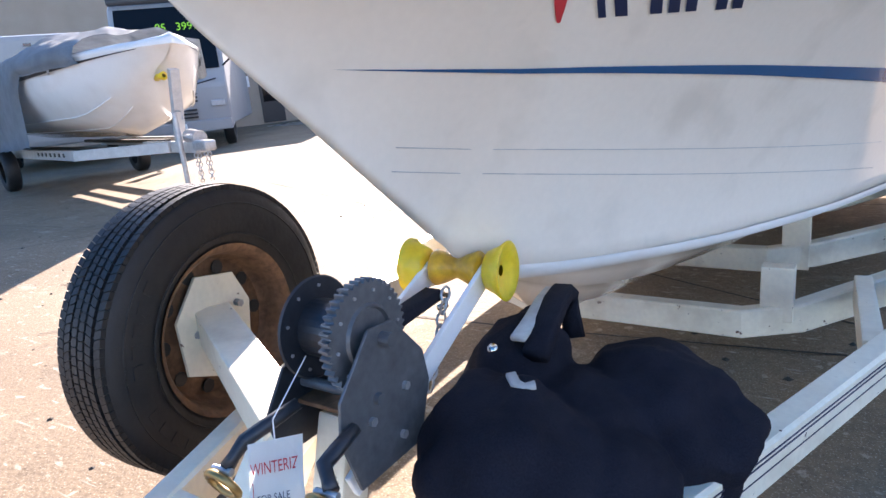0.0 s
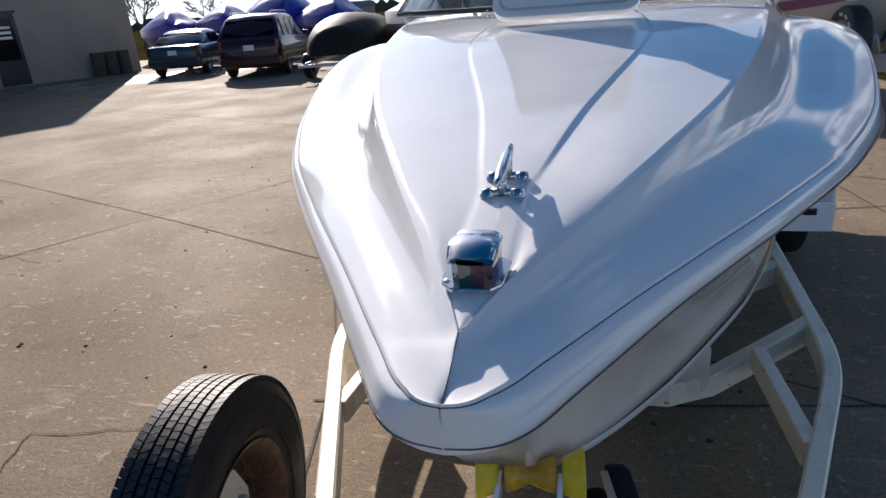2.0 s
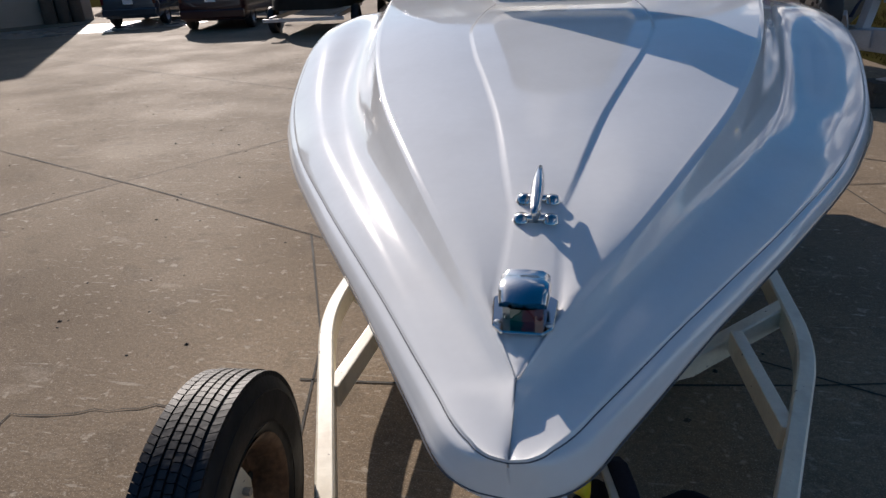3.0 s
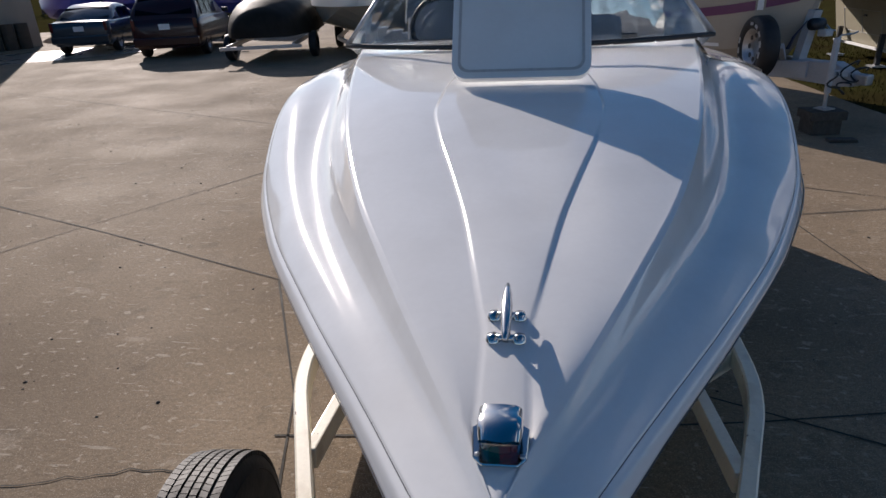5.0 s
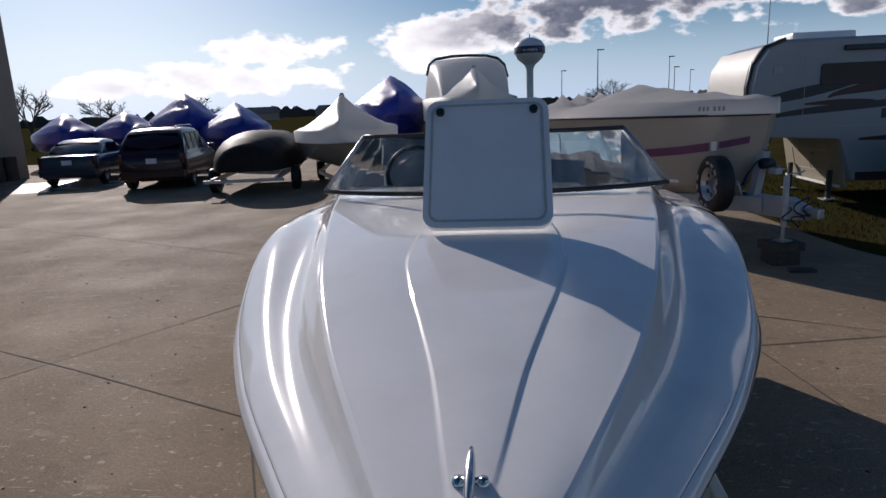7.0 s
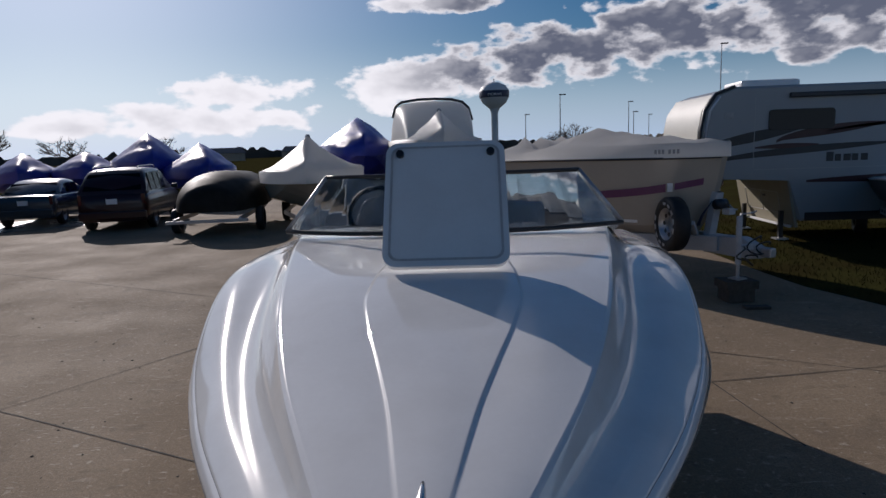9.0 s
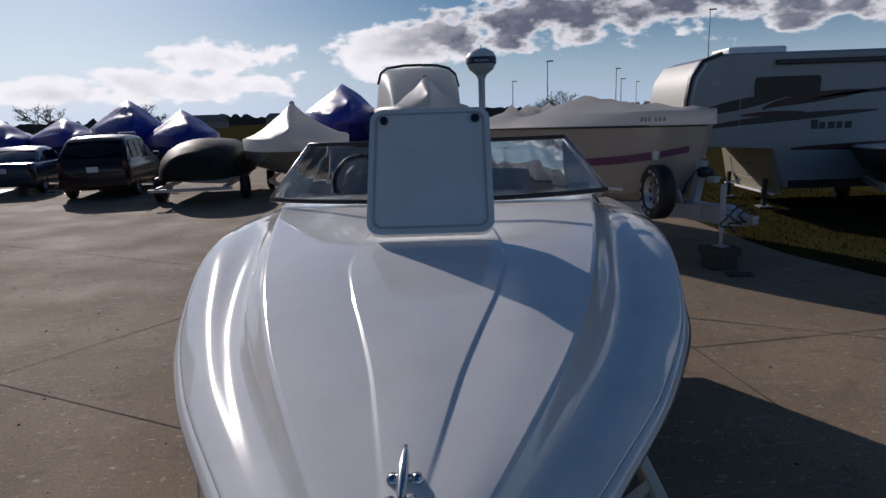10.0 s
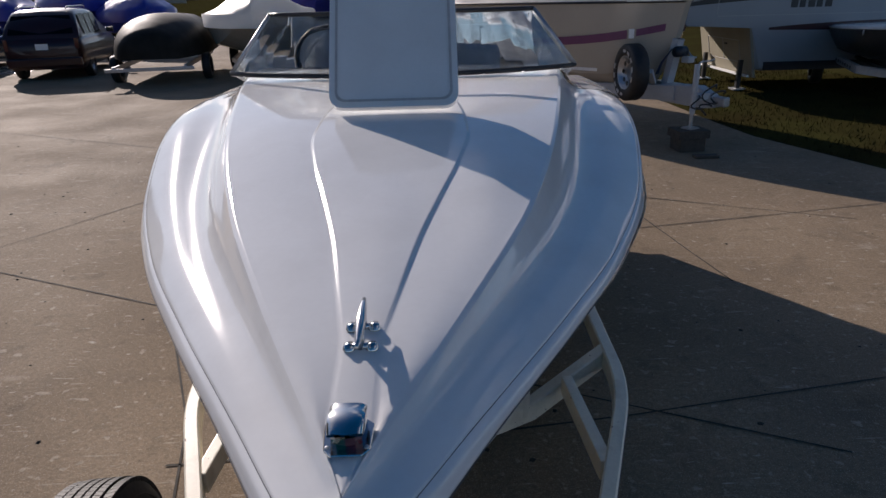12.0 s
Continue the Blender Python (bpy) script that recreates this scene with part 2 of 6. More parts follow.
M["brass"] = mat("worn_brass_plating", (0.35, 0.24, 0.10), 0.4, 0.8, var=0.25, scale=40)
M["paper"] = mat("white_paper", (0.78, 0.78, 0.76), 0.8, var=0.04, scale=30)
M["lime"] = mat("lime_window_paint", (0.35, 0.80, 0.04), 0.6, var=0.1)
M["vinylgrey"] = mat("grey_boat_cover", (0.30, 0.33, 0.36), 0.6, var=0.2, scale=3, bump=0.3, bump_scale=8)
M["dirt"] = mat("dark_joint_dirt", (0.045, 0.04, 0.032), 0.95, var=0.3, scale=6)
M["wet"] = mat("wet_concrete", (0.20, 0.175, 0.15), 0.28, var=0.2, scale=1.2, bump=0.25, bump_scale=12)
M["twig"] = mat("far_bare_woods", (0.055, 0.050, 0.045), 0.95, var=0.3, scale=0.05)
M["amber"] = mat("amber_polyurethane", (0.60, 0.34, 0.015), 0.35, var=0.3, scale=25, col2=(0.42, 0.2, 0.02))
M["green"] = mat("green_lens", (0.0, 0.045, 0.028), 0.1, var=0.05, coat=1)
M["redlens"] = mat("red_lens", (0.075, 0.006, 0.008), 0.1, var=0.05, coat=1)


# ---- mesh helpers ----
def link(name, bm, material, parent=None, label="", smooth=False):
    me = bpy.data.meshes.new(name)
    bmesh.ops.recalc_face_normals(bm, faces=bm.faces[:])
    bm.to_mesh(me)
    bm.free()
    for mm in material if isinstance(material, (list, tuple)) else [material]:
        me.materials.append(mm)
    if smooth:
        for p in me.polygons:
            p.use_smooth = True
    ob = new(name, me)
    if parent:
        ob.parent = parent
    if label:
        tagged(ob, label=label)
    return ob


def part(name, bm, material, parent, label="", smooth=False):
    return link(name, bm, material, parent, label, smooth)


def thing(name, label, category, at=(0, 0, 0), turn=0, group="", kind=""):
    ob = new(name)
    ob.matrix_world = pose(*at, 0, 0, turn)
    return tagged(ob, label, category, group, kind)


def add_box(bm, x0, x1, y0, y1, z0, z1, m=None, bevel=0.0):
    r = bmesh.ops.create_cube(bm, size=1)
    vs = r["verts"]
    for v in vs:
        v.co = Vector((x0 + (v.co.x + 0.5) * (x1 - x0), y0 + (v.co.y + 0.5) * (y1 - y0), z0 + (v.co.z + 0.5) * (z1 - z0)))
    if bevel:
        es = {e for v in vs for e in v.link_edges}
        g = bmesh.ops.bevel(bm, geom=list(es), offset=bevel, segments=2, affect="EDGES", profile=0.6)
        vs = list({v for f in g["faces"] for v in f.verts} | {v for v in vs if v.is_valid})
    if m:
        bmesh.ops.transform(bm, matrix=m, verts=[v for v in vs if v.is_valid])
    return bm


def box(x0, x1, y0, y1, z0, z1, bevel=0.0, m=None):
    return add_box(bmesh.new(), x0, x1, y0, y1, z0, z1, m, bevel)


def add_cyl(bm, p, q, r, r2=None, seg=16, caps=True):
    p, q = Vector(p), Vector(q)
    d = q - p
    m = Matrix.Translation((p + q) / 2) @ d.to_track_quat("Z", "Y").to_matrix().to_4x4()
    bmesh.ops.create_cone(bm, cap_ends=caps, segments=seg, radius1=r, radius2=r if r2 is None else r2, depth=d.length, matrix=m)
    return bm


def cyl(p, q, r, r2=None, seg=16):
    return add_cyl(bmesh.new(), p, q, r, r2, seg)


def add_beam(bm, p, q, w, h, bevel=0.006):
    """A rectangular tube from p to q, w wide, h high, its width kept level."""
    p, q = Vector(p), Vector(q)
    d = (q - p)
    side = d.cross(Vector((0, 0, 1)))
    side = side.normalized() if side.length > 1e-6 else Vector((1, 0, 0))
    up = side.cross(d).normalized()
    m = Matrix((side, d.normalized(), up)).transposed().to_4x4()
    m.translation = (p + q) / 2
    return add_box(bm, -w / 2, w / 2, -d.length / 2, d.length / 2, -h / 2, h / 2, m, bevel)


def beam(p, q, w, h, bevel=0.006):
    return add_beam(bmesh.new(), p, q, w, h, bevel)


def add_sweep(bm, pts, w, h, r=0.2):
    """A rectangular tube along a line of points, width level, height up."""
    pts = [Vector(p) for p in pts]
    rings = []
    for i, p in enumerate(pts):
        d = (pts[min(i + 1, len(pts) - 1)] - pts[max(i - 1, 0)]).normalized()
        s = d.cross(Vector((0, 0, 1))).normalized()
        u = s.cross(d).normalized()
        c = min(w, h) * r
        ring = []
        for a, b in ((-w / 2 + c, -h / 2), (w / 2 - c, -h / 2), (w / 2, -h / 2 + c), (w / 2, h / 2 - c), (w / 2 - c, h / 2), (-w / 2 + c, h / 2), (-w / 2, h / 2 - c), (-w / 2, -h / 2 + c)):
            ring.append(bm.verts.new(p + s * a + u * b))
        rings.append(ring)
    for a, b in zip(rings, rings[1:]):
        for k in range(8):
            bm.faces.new((a[k], a[(k + 1) % 8], b[(k + 1) % 8], b[k]))
    bm.faces.new(rings[0][::-1])
    bm.faces.new(rings[-1])
    return bm


def add_tube(bm, pts, r, seg=8, closed=False):
    pts = [Vector(p) for p in pts]
    rings = []
    n = len(pts)
    for i, p in enumerate(pts):
        a = pts[(i - 1) % n] if closed else pts[max(i - 1, 0)]
        b = pts[(i + 1) % n] if closed else pts[min(i + 1, n - 1)]
        q = (b - a).to_track_quat("Z", "Y").to_matrix()
        rad = r[i] if isinstance(r, (list, tuple)) else r
        rings.append([bm.verts.new(p + q @ Vector((rad * math.cos(2 * math.pi * k / seg), rad * math.sin(2 * math.pi * k / seg), 0))) for k in range(seg)])
    for i in range(n if closed else n - 1):
        a, b = rings[i], rings[(i + 1) % n]
        for k in range(seg):
            bm.faces.new((a[k], a[(k + 1) % seg], b[(k + 1) % seg], b[k]))
    if not closed:
        bm.faces.new(rings[0][::-1])
        bm.faces.new(rings[-1])
    return bm


def tube(pts, r, seg=8, closed=False):
    return add_tube(bmesh.new(), pts, r, seg, closed)


def add_grid(bm, rows, close=False):
    """A skin over rows of points, each row equally long."""
    vs = [[bm.verts.new(p) for p in row] for row in rows]
    for a, b in zip(vs, vs[1:]):
        n = len(a)
        for k in range(n if close else n - 1):
            q = (a[k], a[(k + 1) % n], b[(k + 1) % n], b[k])
            try:
                bm.faces.new(q)
            except ValueError:
                pass
    return vs


def add_lathe(bm, prof, m=None, seg=32):
    """prof: (radius, along z) pairs turned round z."""
    rows = [[Vector((r * math.cos(2 * math.pi * k / seg), r * math.sin(2 * math.pi * k / seg), z)) for k in range(seg)] for r, z in prof]
    if m:
        rows = [[m @ p for p in row] for row in rows]
    add_grid(bm, rows, close=True)
    return bm


def lathe(prof, m=None, seg=32):
    return add_lathe(bmesh.new(), prof, m, seg)


def prism(poly, thick, m=None, bevel=0.0):
    """A flat plate: poly in x, z; thick along y, centred."""
    bm = bmesh.new()
    a = [bm.verts.new((x, -thick / 2, z)) for x, z in poly]
    b = [bm.verts.new((x, thick / 2, z)) for x, z in poly]
    bm.faces.new(a)
    bm.faces.new(b[::-1])
    for i in range(len(poly)):
        j = (i + 1) % len(poly)
        bm.faces.new((a[i], b[i], b[j], a[j]))
    if bevel:
        bmesh.ops.bevel(bm, geom=bm.edges[:], offset=bevel, segments=1, affect="EDGES")
    if m:
        bm.transform(m)
    return bm


def lerp_table(tab, t):
    """Smooth curve through (t, value) pairs (Catmull-Rom slopes)."""
    xs, ys = [a for a, _ in tab], [b for _, b in tab]
    if t <= xs[0]:
        return ys[0]
    if t >= xs[-1]:
        return ys[-1]
    i = max(k for k in range(len(xs) - 1) if xs[k] <= t)

    def slope(k):
        if k == 0 or k == len(xs) - 1:
            k2 = min(max(k, 1), len(xs) - 1)
            return (ys[k2] - ys[k2 - 1]) / (xs[k2] - xs[k2 - 1])
        a = (ys[k] - ys[k - 1]) / (xs[k] - xs[k - 1])
        b = (ys[k + 1] - ys[k]) / (xs[k + 1] - xs[k])
        return 0 if a * b <= 0 else 2 * a * b / (a + b)

    h = xs[i + 1] - xs[i]
    u = (t - xs[i]) / h
    return (2 * u**3 - 3 * u**2 + 1) * ys[i] + (u**3 - 2 * u**2 + u) * h * slope(i) + (-2 * u**3 + 3 * u**2) * ys[i + 1] + (u**3 - u**2) * h * slope(i + 1)


TURN = Matrix.Rotation(radians(90), 4, "Y")
ZT = Matrix.Rotation(radians(90), 4, "Z")

# ---- ground ----
def concrete_mat():
    """Weathered concrete: broad stains, aggregate speckle, pale scrapes and dark spots."""
    m = mat("worn_concrete", (0.255, 0.192, 0.128), 0.85, var=0.22, scale=0.8, bump=0.35, bump_scale=55, col2=(0.170, 0.126, 0.084), spec=0.12)
    nt = m.node_tree
    nd, ln = nt.nodes, nt.links
    b = nd["Principled BSDF"]
    tc = nd.new("ShaderNodeTexCoord")
    base = b.inputs["Base Color"].links[0].from_socket

    def noise_fac(scale, detail, lo, hi, stretch=None, turn=0.0):
        n = nd.new("ShaderNodeTexNoise")
        n.inputs["Scale"].default_value, n.inputs["Detail"].default_value = scale, detail
        mp = nd.new("ShaderNodeMapping")
        mp.inputs["Rotation"].default_value = (0, 0, radians(turn))
        mp.inputs["Scale"].default_value = stretch or (1, 1, 1)
        ln.new(tc.outputs["Object"], mp.inputs["Vector"])
        ln.new(mp.outputs[0], n.inputs["Vector"])
        r = nd.new("ShaderNodeMapRange")
        ln.new(n.outputs["Fac"], r.inputs[0])
        r.inputs[1].default_value, r.inputs[2].default_value = lo, hi
        return r.outputs[0]

    def layer(under, fac, col, amount):
        k = nd.new("ShaderNodeMath")
        k.operation = "MULTIPLY"
        ln.new(fac, k.inputs[0])
        k.inputs[1].default_value = amount
        mx = nd.new("ShaderNodeMix")
        mx.data_type = "RGBA"
        ln.new(k.outputs[0], mx.inputs[0])
        ln.new(under, mx.inputs[6])
        mx.inputs[7].default_value = (*col, 1)
        return mx.outputs[2]

    c = layer(base, noise_fac(0.35, 5, 0.48, 0.68), (0.16, 0.125, 0.09), 0.35)
    c = layer(c, noise_fac(2.6, 8, 0.55, 0.72), (0.15, 0.115, 0.085), 0.5)
    c = layer(c, noise_fac(2.2, 9, 0.62, 0.70, (1.0, 2.6, 1), 24), (0.44, 0.38, 0.30), 0.35)
    c = layer(c, noise_fac(9.0, 6, 0.66, 0.72, (1.0, 3.2, 1), -18), (0.52, 0.47, 0.39), 0.8)
    c = layer(c, noise_fac(16.0, 4, 0.63, 0.68), (0.44, 0.38, 0.30), 0.7)
    c = layer(c, noise_fac(5.0, 7, 0.60, 0.66), (0.12, 0.09, 0.06), 0.4)
    c = layer(c, noise_fac(7.0, 5, 0.66, 0.70, (0.8, 3.6, 1), 31), (0.50, 0.45, 0.37), 0.45)
    c = layer(c, noise_fac(5.0, 5, 0.67, 0.71, (0.6, 7.0, 1), -68), (0.50, 0.45, 0.37), 0.45)
    c = layer(c, noise_fac(38.0, 5, 0.42, 0.62), (0.13, 0.10, 0.07), 0.35)
    c = layer(c, noise_fac(150.0, 3, 0.55, 0.68), (0.50, 0.43, 0.34), 0.55)
    c = layer(c, noise_fac(110.0, 3, 0.60, 0.70), (0.06, 0.05, 0.04), 0.6)
    ln.new(c, b.inputs["Base Color"])
    return m


M["concrete"] = concrete_mat()
bm = bmesh.new()
bmesh.ops.create_grid(bm, x_segments=2, y_segments=2, size=1500)
ground = link("ground", bm, M["grass"])
ground.location.z = -0.02
tagged(ground, "flat autumn field reaching to the horizon", "ground", kind="structure")

bm = bmesh.new()
vs = [bm.verts.new(p) for p in ((-60, -40, 0), (14, -40, 0), (14, -5, 0), (5.3, 6.0, 0), (4.59, 8.1, 0), (4.49, 9.05, 0), (4.3, 12.3, 0), (3.7, 30, 0), (-60, 30, 0))]
bm.faces.new(vs)
pavement = link("pavement", bm, M["concrete"])
tagged(pavement, "worn sunlit concrete yard with dark joints and cracks", "pavement", kind="structure")

# ---- boat ----
BEAM = [(0.058, 0.0), (0.062, 0.032), (0.076, 0.063), (0.105, 0.090), (0.15, 0.117), (0.225, 0.163), (0.37, 0.25), (0.72, 0.465), (1.2, 0.735), (1.8, 0.985), (2.5, 1.145), (3.2, 1.215), (4.2, 1.25), (6.3, 1.20)]
SHEER = [(0, 1.226), (0.1, 1.230), (0.4, 1.243), (1, 1.233), (3, 1.22), (6.3, 1.20)]
CROWN = [(0, 1.262), (0.045, 1.264), (0.08, 1.272), (0.165, 1.302), (0.47, 1.358), (1.0, 1.432), (1.9, 1.545), (2.5, 1.575), (3.0, 1.59)]
RIDGE = [(0.155, 0.0), (0.17, 0.008), (0.4, 0.118), (0.7, 0.255), (1.1, 0.42), (1.6, 0.575), (2.35, 0.74), (3.0, 0.86)]
INNER = [(0.5, 0.035), (0.57, 0.048), (0.9, 0.106), (1.15, 0.165), (1.41, 0.23), (1.67, 0.272), (1.9, 0.268), (2.2, 0.24), (3.0, 0.2)]
STEM = [(0.078, 1.210), (0.09, 1.193), (0.148, 1.132), (0.2, 1.087), (0.3, 1.003), (0.46, 0.866), (0.66, 0.698), (0.9, 0.52), (1.1, 0.40), (1.4, 0.32), (2.0, 0.285), (6.3, 0.27)]
CHINE_X = [(0.70, 0.0), (0.8, 0.075), (1.0, 0.205), (1.45, 0.45), (1.9, 0.67), (2.6, 0.90), (3.4, 1.03), (6.3, 1.08)]
CHINE_Z = [(0.70, 0.635), (0.8, 0.605), (1.0, 0.58), (1.45, 0.55), (1.9, 0.545), (6.3, 0.54)]
boat_label = "white fibreglass runabout boat with open deck hatch on a cream trailer"
boat = thing("motorboat", boat_label, "boat")


def deck_profile(y):
    """Half outline of the deck from the middle to the underside of the rub rail."""
    b, zs, zc = lerp_table(BEAM, y), lerp_table(SHEER, y), lerp_table(CROWN, y)
    r, c = lerp_table(RIDGE, y), lerp_table(INNER, y)
    k = min(1.0, b / 0.07)
    e = max(b - 0.029 * k, b * 0.35)
    r = min(r, e * 0.8)
    c = min(c, r * 0.6)
    step = 0.0035 * min(1, max(0, (y - 0.5) / 0.3))
    zr = zc - 0.004 * k - 0.055 * max(0.0, r - 0.05)
    ze = zs + 0.032 + 0.018 * max(0.0, 1 - y / 0.4)
    if y < 0.165:
        zr = zc
    aft = min(1.0, max(0.0, (y - 1.35) / 1.5))
    aft = aft * aft * (3 - 2 * aft)
    dip = 0.018 * min(1.0, max(0.0, (y - 0.6) / 1.2)) * (1 - 0.5 * aft)
    ze += 0.17 * aft
    zr += 0.032 * aft * min(1.0, r)
    w, dz = e - r, zr - ze
    q = min(0.005, r * 0.03, w * 0.03)
    pts = [(0, zc), (max(c * 0.8, c - 0.006), zc - 0.001), (c, zc - 0.002), (c + min(0.0035, r * 0.1), zc - 0.003 - step), (c + min(0.012, r * 0.2), zc - 0.0032 - step), (c + (r - c) * 0.5, zc - step * 0.9 - 0.006 * r), (r - min(0.034, r * 0.12), zr + 0.0032 * k), (r - q * 2.6, zr + 0.001 * k), (r - q, zr - q * 0.25), (r + q * 0.4, zr - q * 1.0)]
    prof = ((0.05, 0.13, 0.1), (0.12, 0.32, 0.4), (0.2, 0.50, 0.8), (0.32, 0.62, 1.0), (0.45, 0.69, 0.85), (0.55, 0.73, 0.5), (0.62, 0.755, 0.25), (0.72, 0.79, 0.1), (0.84, 0.87, 0.0), (0.94, 0.955, 0.0), (0.985, 0.99, 0.0))
    pts += [(r + u * w, zr - f * dz - dip * g) for u, f, g in prof]
    pts += [(e, ze - 0.001), (e + 0.002 * k, ze - 0.005), (e + 0.006 * k, ze - 0.006), (e + 0.013 * k, ze - 0.009), (e + 0.019 * k, ze - 0.013 - 0.05 * aft), (b - 0.006 * k, zs + 0.013 + 0.03 * aft), (b - 0.003 * k, zs + 0.009), (b - 0.001 * k, zs + 0.005), (b, zs + 0.001), (b - 0.002 * k, zs - 0.006), (b - 0.006 * k, zs - 0.011), (b - 0.016 * k, zs - 0.013)]
    return pts


def build_deck():
    bm = bmesh.new()
    ys = [0.058, 0.0584, 0.059, 0.06, 0.062, 0.066, 0.072, 0.08, 0.09, 0.103, 0.12, 0.14, 0.155, 0.165, 0.18, 0.21, 0.25, 0.3]
    y = 0.36
    while y < 3.0:
        ys.append(y)
        y += 0.05
    ys.append(3.0)
    rows = []
    for y in ys:
        pr = deck_profile(y)
        rows.append([Vector((-x, y, z)) for x, z in pr[::-1]] + [Vector((x * (1 - 0.016 * min(1.0, y / 1.5) * min(1.0, x / 0.5)), y, z)) for x, z in pr[1:]])
    add_grid(bm, rows)
    bmesh.ops.remove_doubles(bm, verts=bm.verts[:], dist=0.0008)
    ob = part("deck", bm, M["gel"], boat, smooth=True)
    ob.data.set_sharp_from_angle(angle=radians(62))
    # the long ridge lines stay crisp from end to end
    crisp = {}
    for y in ys:
        if y > 0.29:
            pr = deck_profile(y)
            crisp[round(y, 4)] = [pr[7][0], pr[9][0]]
    flags = ob.data.attributes["sharp_edge"] if "sharp_edge" in ob.data.attributes else ob.data.attributes.new("sharp_edge", "BOOLEAN", "EDGE")

    def on_line(co, n):
        xs = crisp.get(round(co.y, 4))
        if not xs:
            return False
        x = xs[n] * (1 - (0.016 * min(1.0, co.y / 1.5) * min(1.0, xs[n] / 0.5) if co.x > 0 else 0))
        return abs(abs(co.x) - x) < 0.0004

    for e in ob.data.edges:
        p, q = (ob.data.vertices[i].co for i in e.vertices)
        if abs(p.y - q.y) > 0.01 and any(on_line(p, n) and on_line(q, n) for n in (0, 1)):
            flags.data[e.index].value = True
    return ob


build_deck()
for sd in (-1, 1):
    pts = []
    for i in range(64):
        y = 0.0581 + 2.93 * (i / 63) ** 2.6
        x, z = deck_profile(y)[22]
        pts.append((sd * x * (1 - (0.016 * min(1.0, y / 1.5) * min(1.0, x / 0.5) if sd > 0 else 0)), y, z + 0.0004))
    part("seam", tube(pts, 0.0009, 5), M["seam"], boat, "thin dark deck seam")


def side_x(y, z):
    """Half width of the hull side at a height."""
    zs, cz, b, cx = lerp_table(SHEER, y), lerp_table(CHINE_Z, y), lerp_table(BEAM, y), lerp_table(CHINE_X, y)
    cz = max(cz, lerp_table(STEM, y)) if y > 0.70 else lerp_table(STEM, y)
    u = max(0.0, min(1.0, (z - cz) / (zs - cz + 1e-6)))
    inset = min(0.007, b * 0.2)
    return cx + (max(0.0, b - inset) - cx) * u**1.82 if y > 0.085 else 0.0


def build_hull():
    bm = bmesh.new()
    ys = [0.08, 0.09, 0.105, 0.15, 0.22, 0.3] + [0.36 + 0.06 * i for i in range(42)] + [2.9, 3.3, 3.8, 4.4, 5.15]
    rows = []
    for y in ys:
        zs, kz = lerp_table(SHEER, y), lerp_table(STEM, y)
        cx, cz = lerp_table(CHINE_X, y), max(lerp_table(CHINE_Z, y), kz)
        if y <= 0.70:
            cx, cz = 0.0, kz
        half = []
        for i in range(13):
            u = i / 12
            z = zs + (cz - zs) * u
            half.append(Vector((side_x(y, z), y, z - (0.010 if i == 0 else 0))))
        half[-1] = Vector((cx, y, cz))
        lip = min(0.035, cx * 0.2)
        for k in range(1, 9):
            u = k / 8
            x = (cx - lip) * (1 - u)
            z = cz + (kz - cz) * u**0.9
            if k in (3, 6):
                z -= min(0.012, cx * 0.04)
            half.append(Vector((x, y, z)))
        rows.append(half + [Vector((-p.x, p.y, p.z)) for p in half[-2::-1]])
    vs = add_grid(bm, rows)
    bm.faces.new(vs[-1])
    bmesh.ops.remove_doubles(bm, verts=bm.verts[:], dist=0.0006)
    return part("hull", bm, M["hull"], boat, smooth=True)


build_hull()

# aft topsides close the cockpit behind the side decks
for sd in (-1, 1):
    bm = bmesh.new()
    rows = []
    for i in range(9):
        y = 4.28 + 0.86 * i / 8
        b, zs = lerp_table(BEAM, y), lerp_table(SHEER, y)
        rows.append([Vector((sd * x, y, z)) for x, z in ((b - 0.012, zs - 0.014), (b, zs + 0.02), (b - 0.05, zs + 0.10), (b - 0.25, zs + 0.17), (b - 0.3, zs + 0.1), (b - 0.3, 0.86))])
    add_grid(bm, rows)
    part("gunwale", bm, M["gel"], boat, smooth=True)
part("cockpit_floor", box(-0.92, 0.92, 3.05, 5.1, 0.80, 0.86), M["seat"], boat, "grey cockpit floor")
part("transom", box(-1.2, 1.2, 5.10, 5.16, 0.56, 1.25, 0.01), M["gel"], boat)
for sd in (-1, 1):
    bm = bmesh.new()
    rows = []
    for i in range(13):
        y = 2.99 + 1.3 * i / 12
        f = (i / 12) ** 1.3
        low = lerp_table(SHEER, y) + 0.16
        pr = deck_profile(3.0)[7:]
        k = lerp_table(BEAM, y) - lerp_table(BEAM, 3.0)
        rows.append([Vector((sd * (pr[0][0] - 0.03 + k), y, 0.87))] + [Vector((sd * (x + k), y, z - f * max(0.0, z - low))) for x, z in pr])
    add_grid(bm, rows)
    part("side_deck", bm, M["gel"], boat, smooth=True).data.set_sharp_from_angle(angle=radians(30))

for sd in (-1, 1):
    pts = []
    for i in range(64):
        y = 0.0581 + 4.2 * (i / 63) ** 2.6
        x = lerp_table(BEAM, y) * (1 - (0.016 * min(1.0, y / 1.5) if sd > 0 and y < 3 else 0))
        pts.append((sd * (x + 0.0002), y, lerp_table(SHEER, y) - 0.0055))
    part("seam", tube(pts, 0.0011, 5), M["seam"], boat, "thin dark hull seam")

# hatch lid: tilted open, hinged at its front edge
HB, HT = Vector((0, 1.905, 1.565)), Vector((0, 2.23, 2.04))
LEN = (HT - HB).length


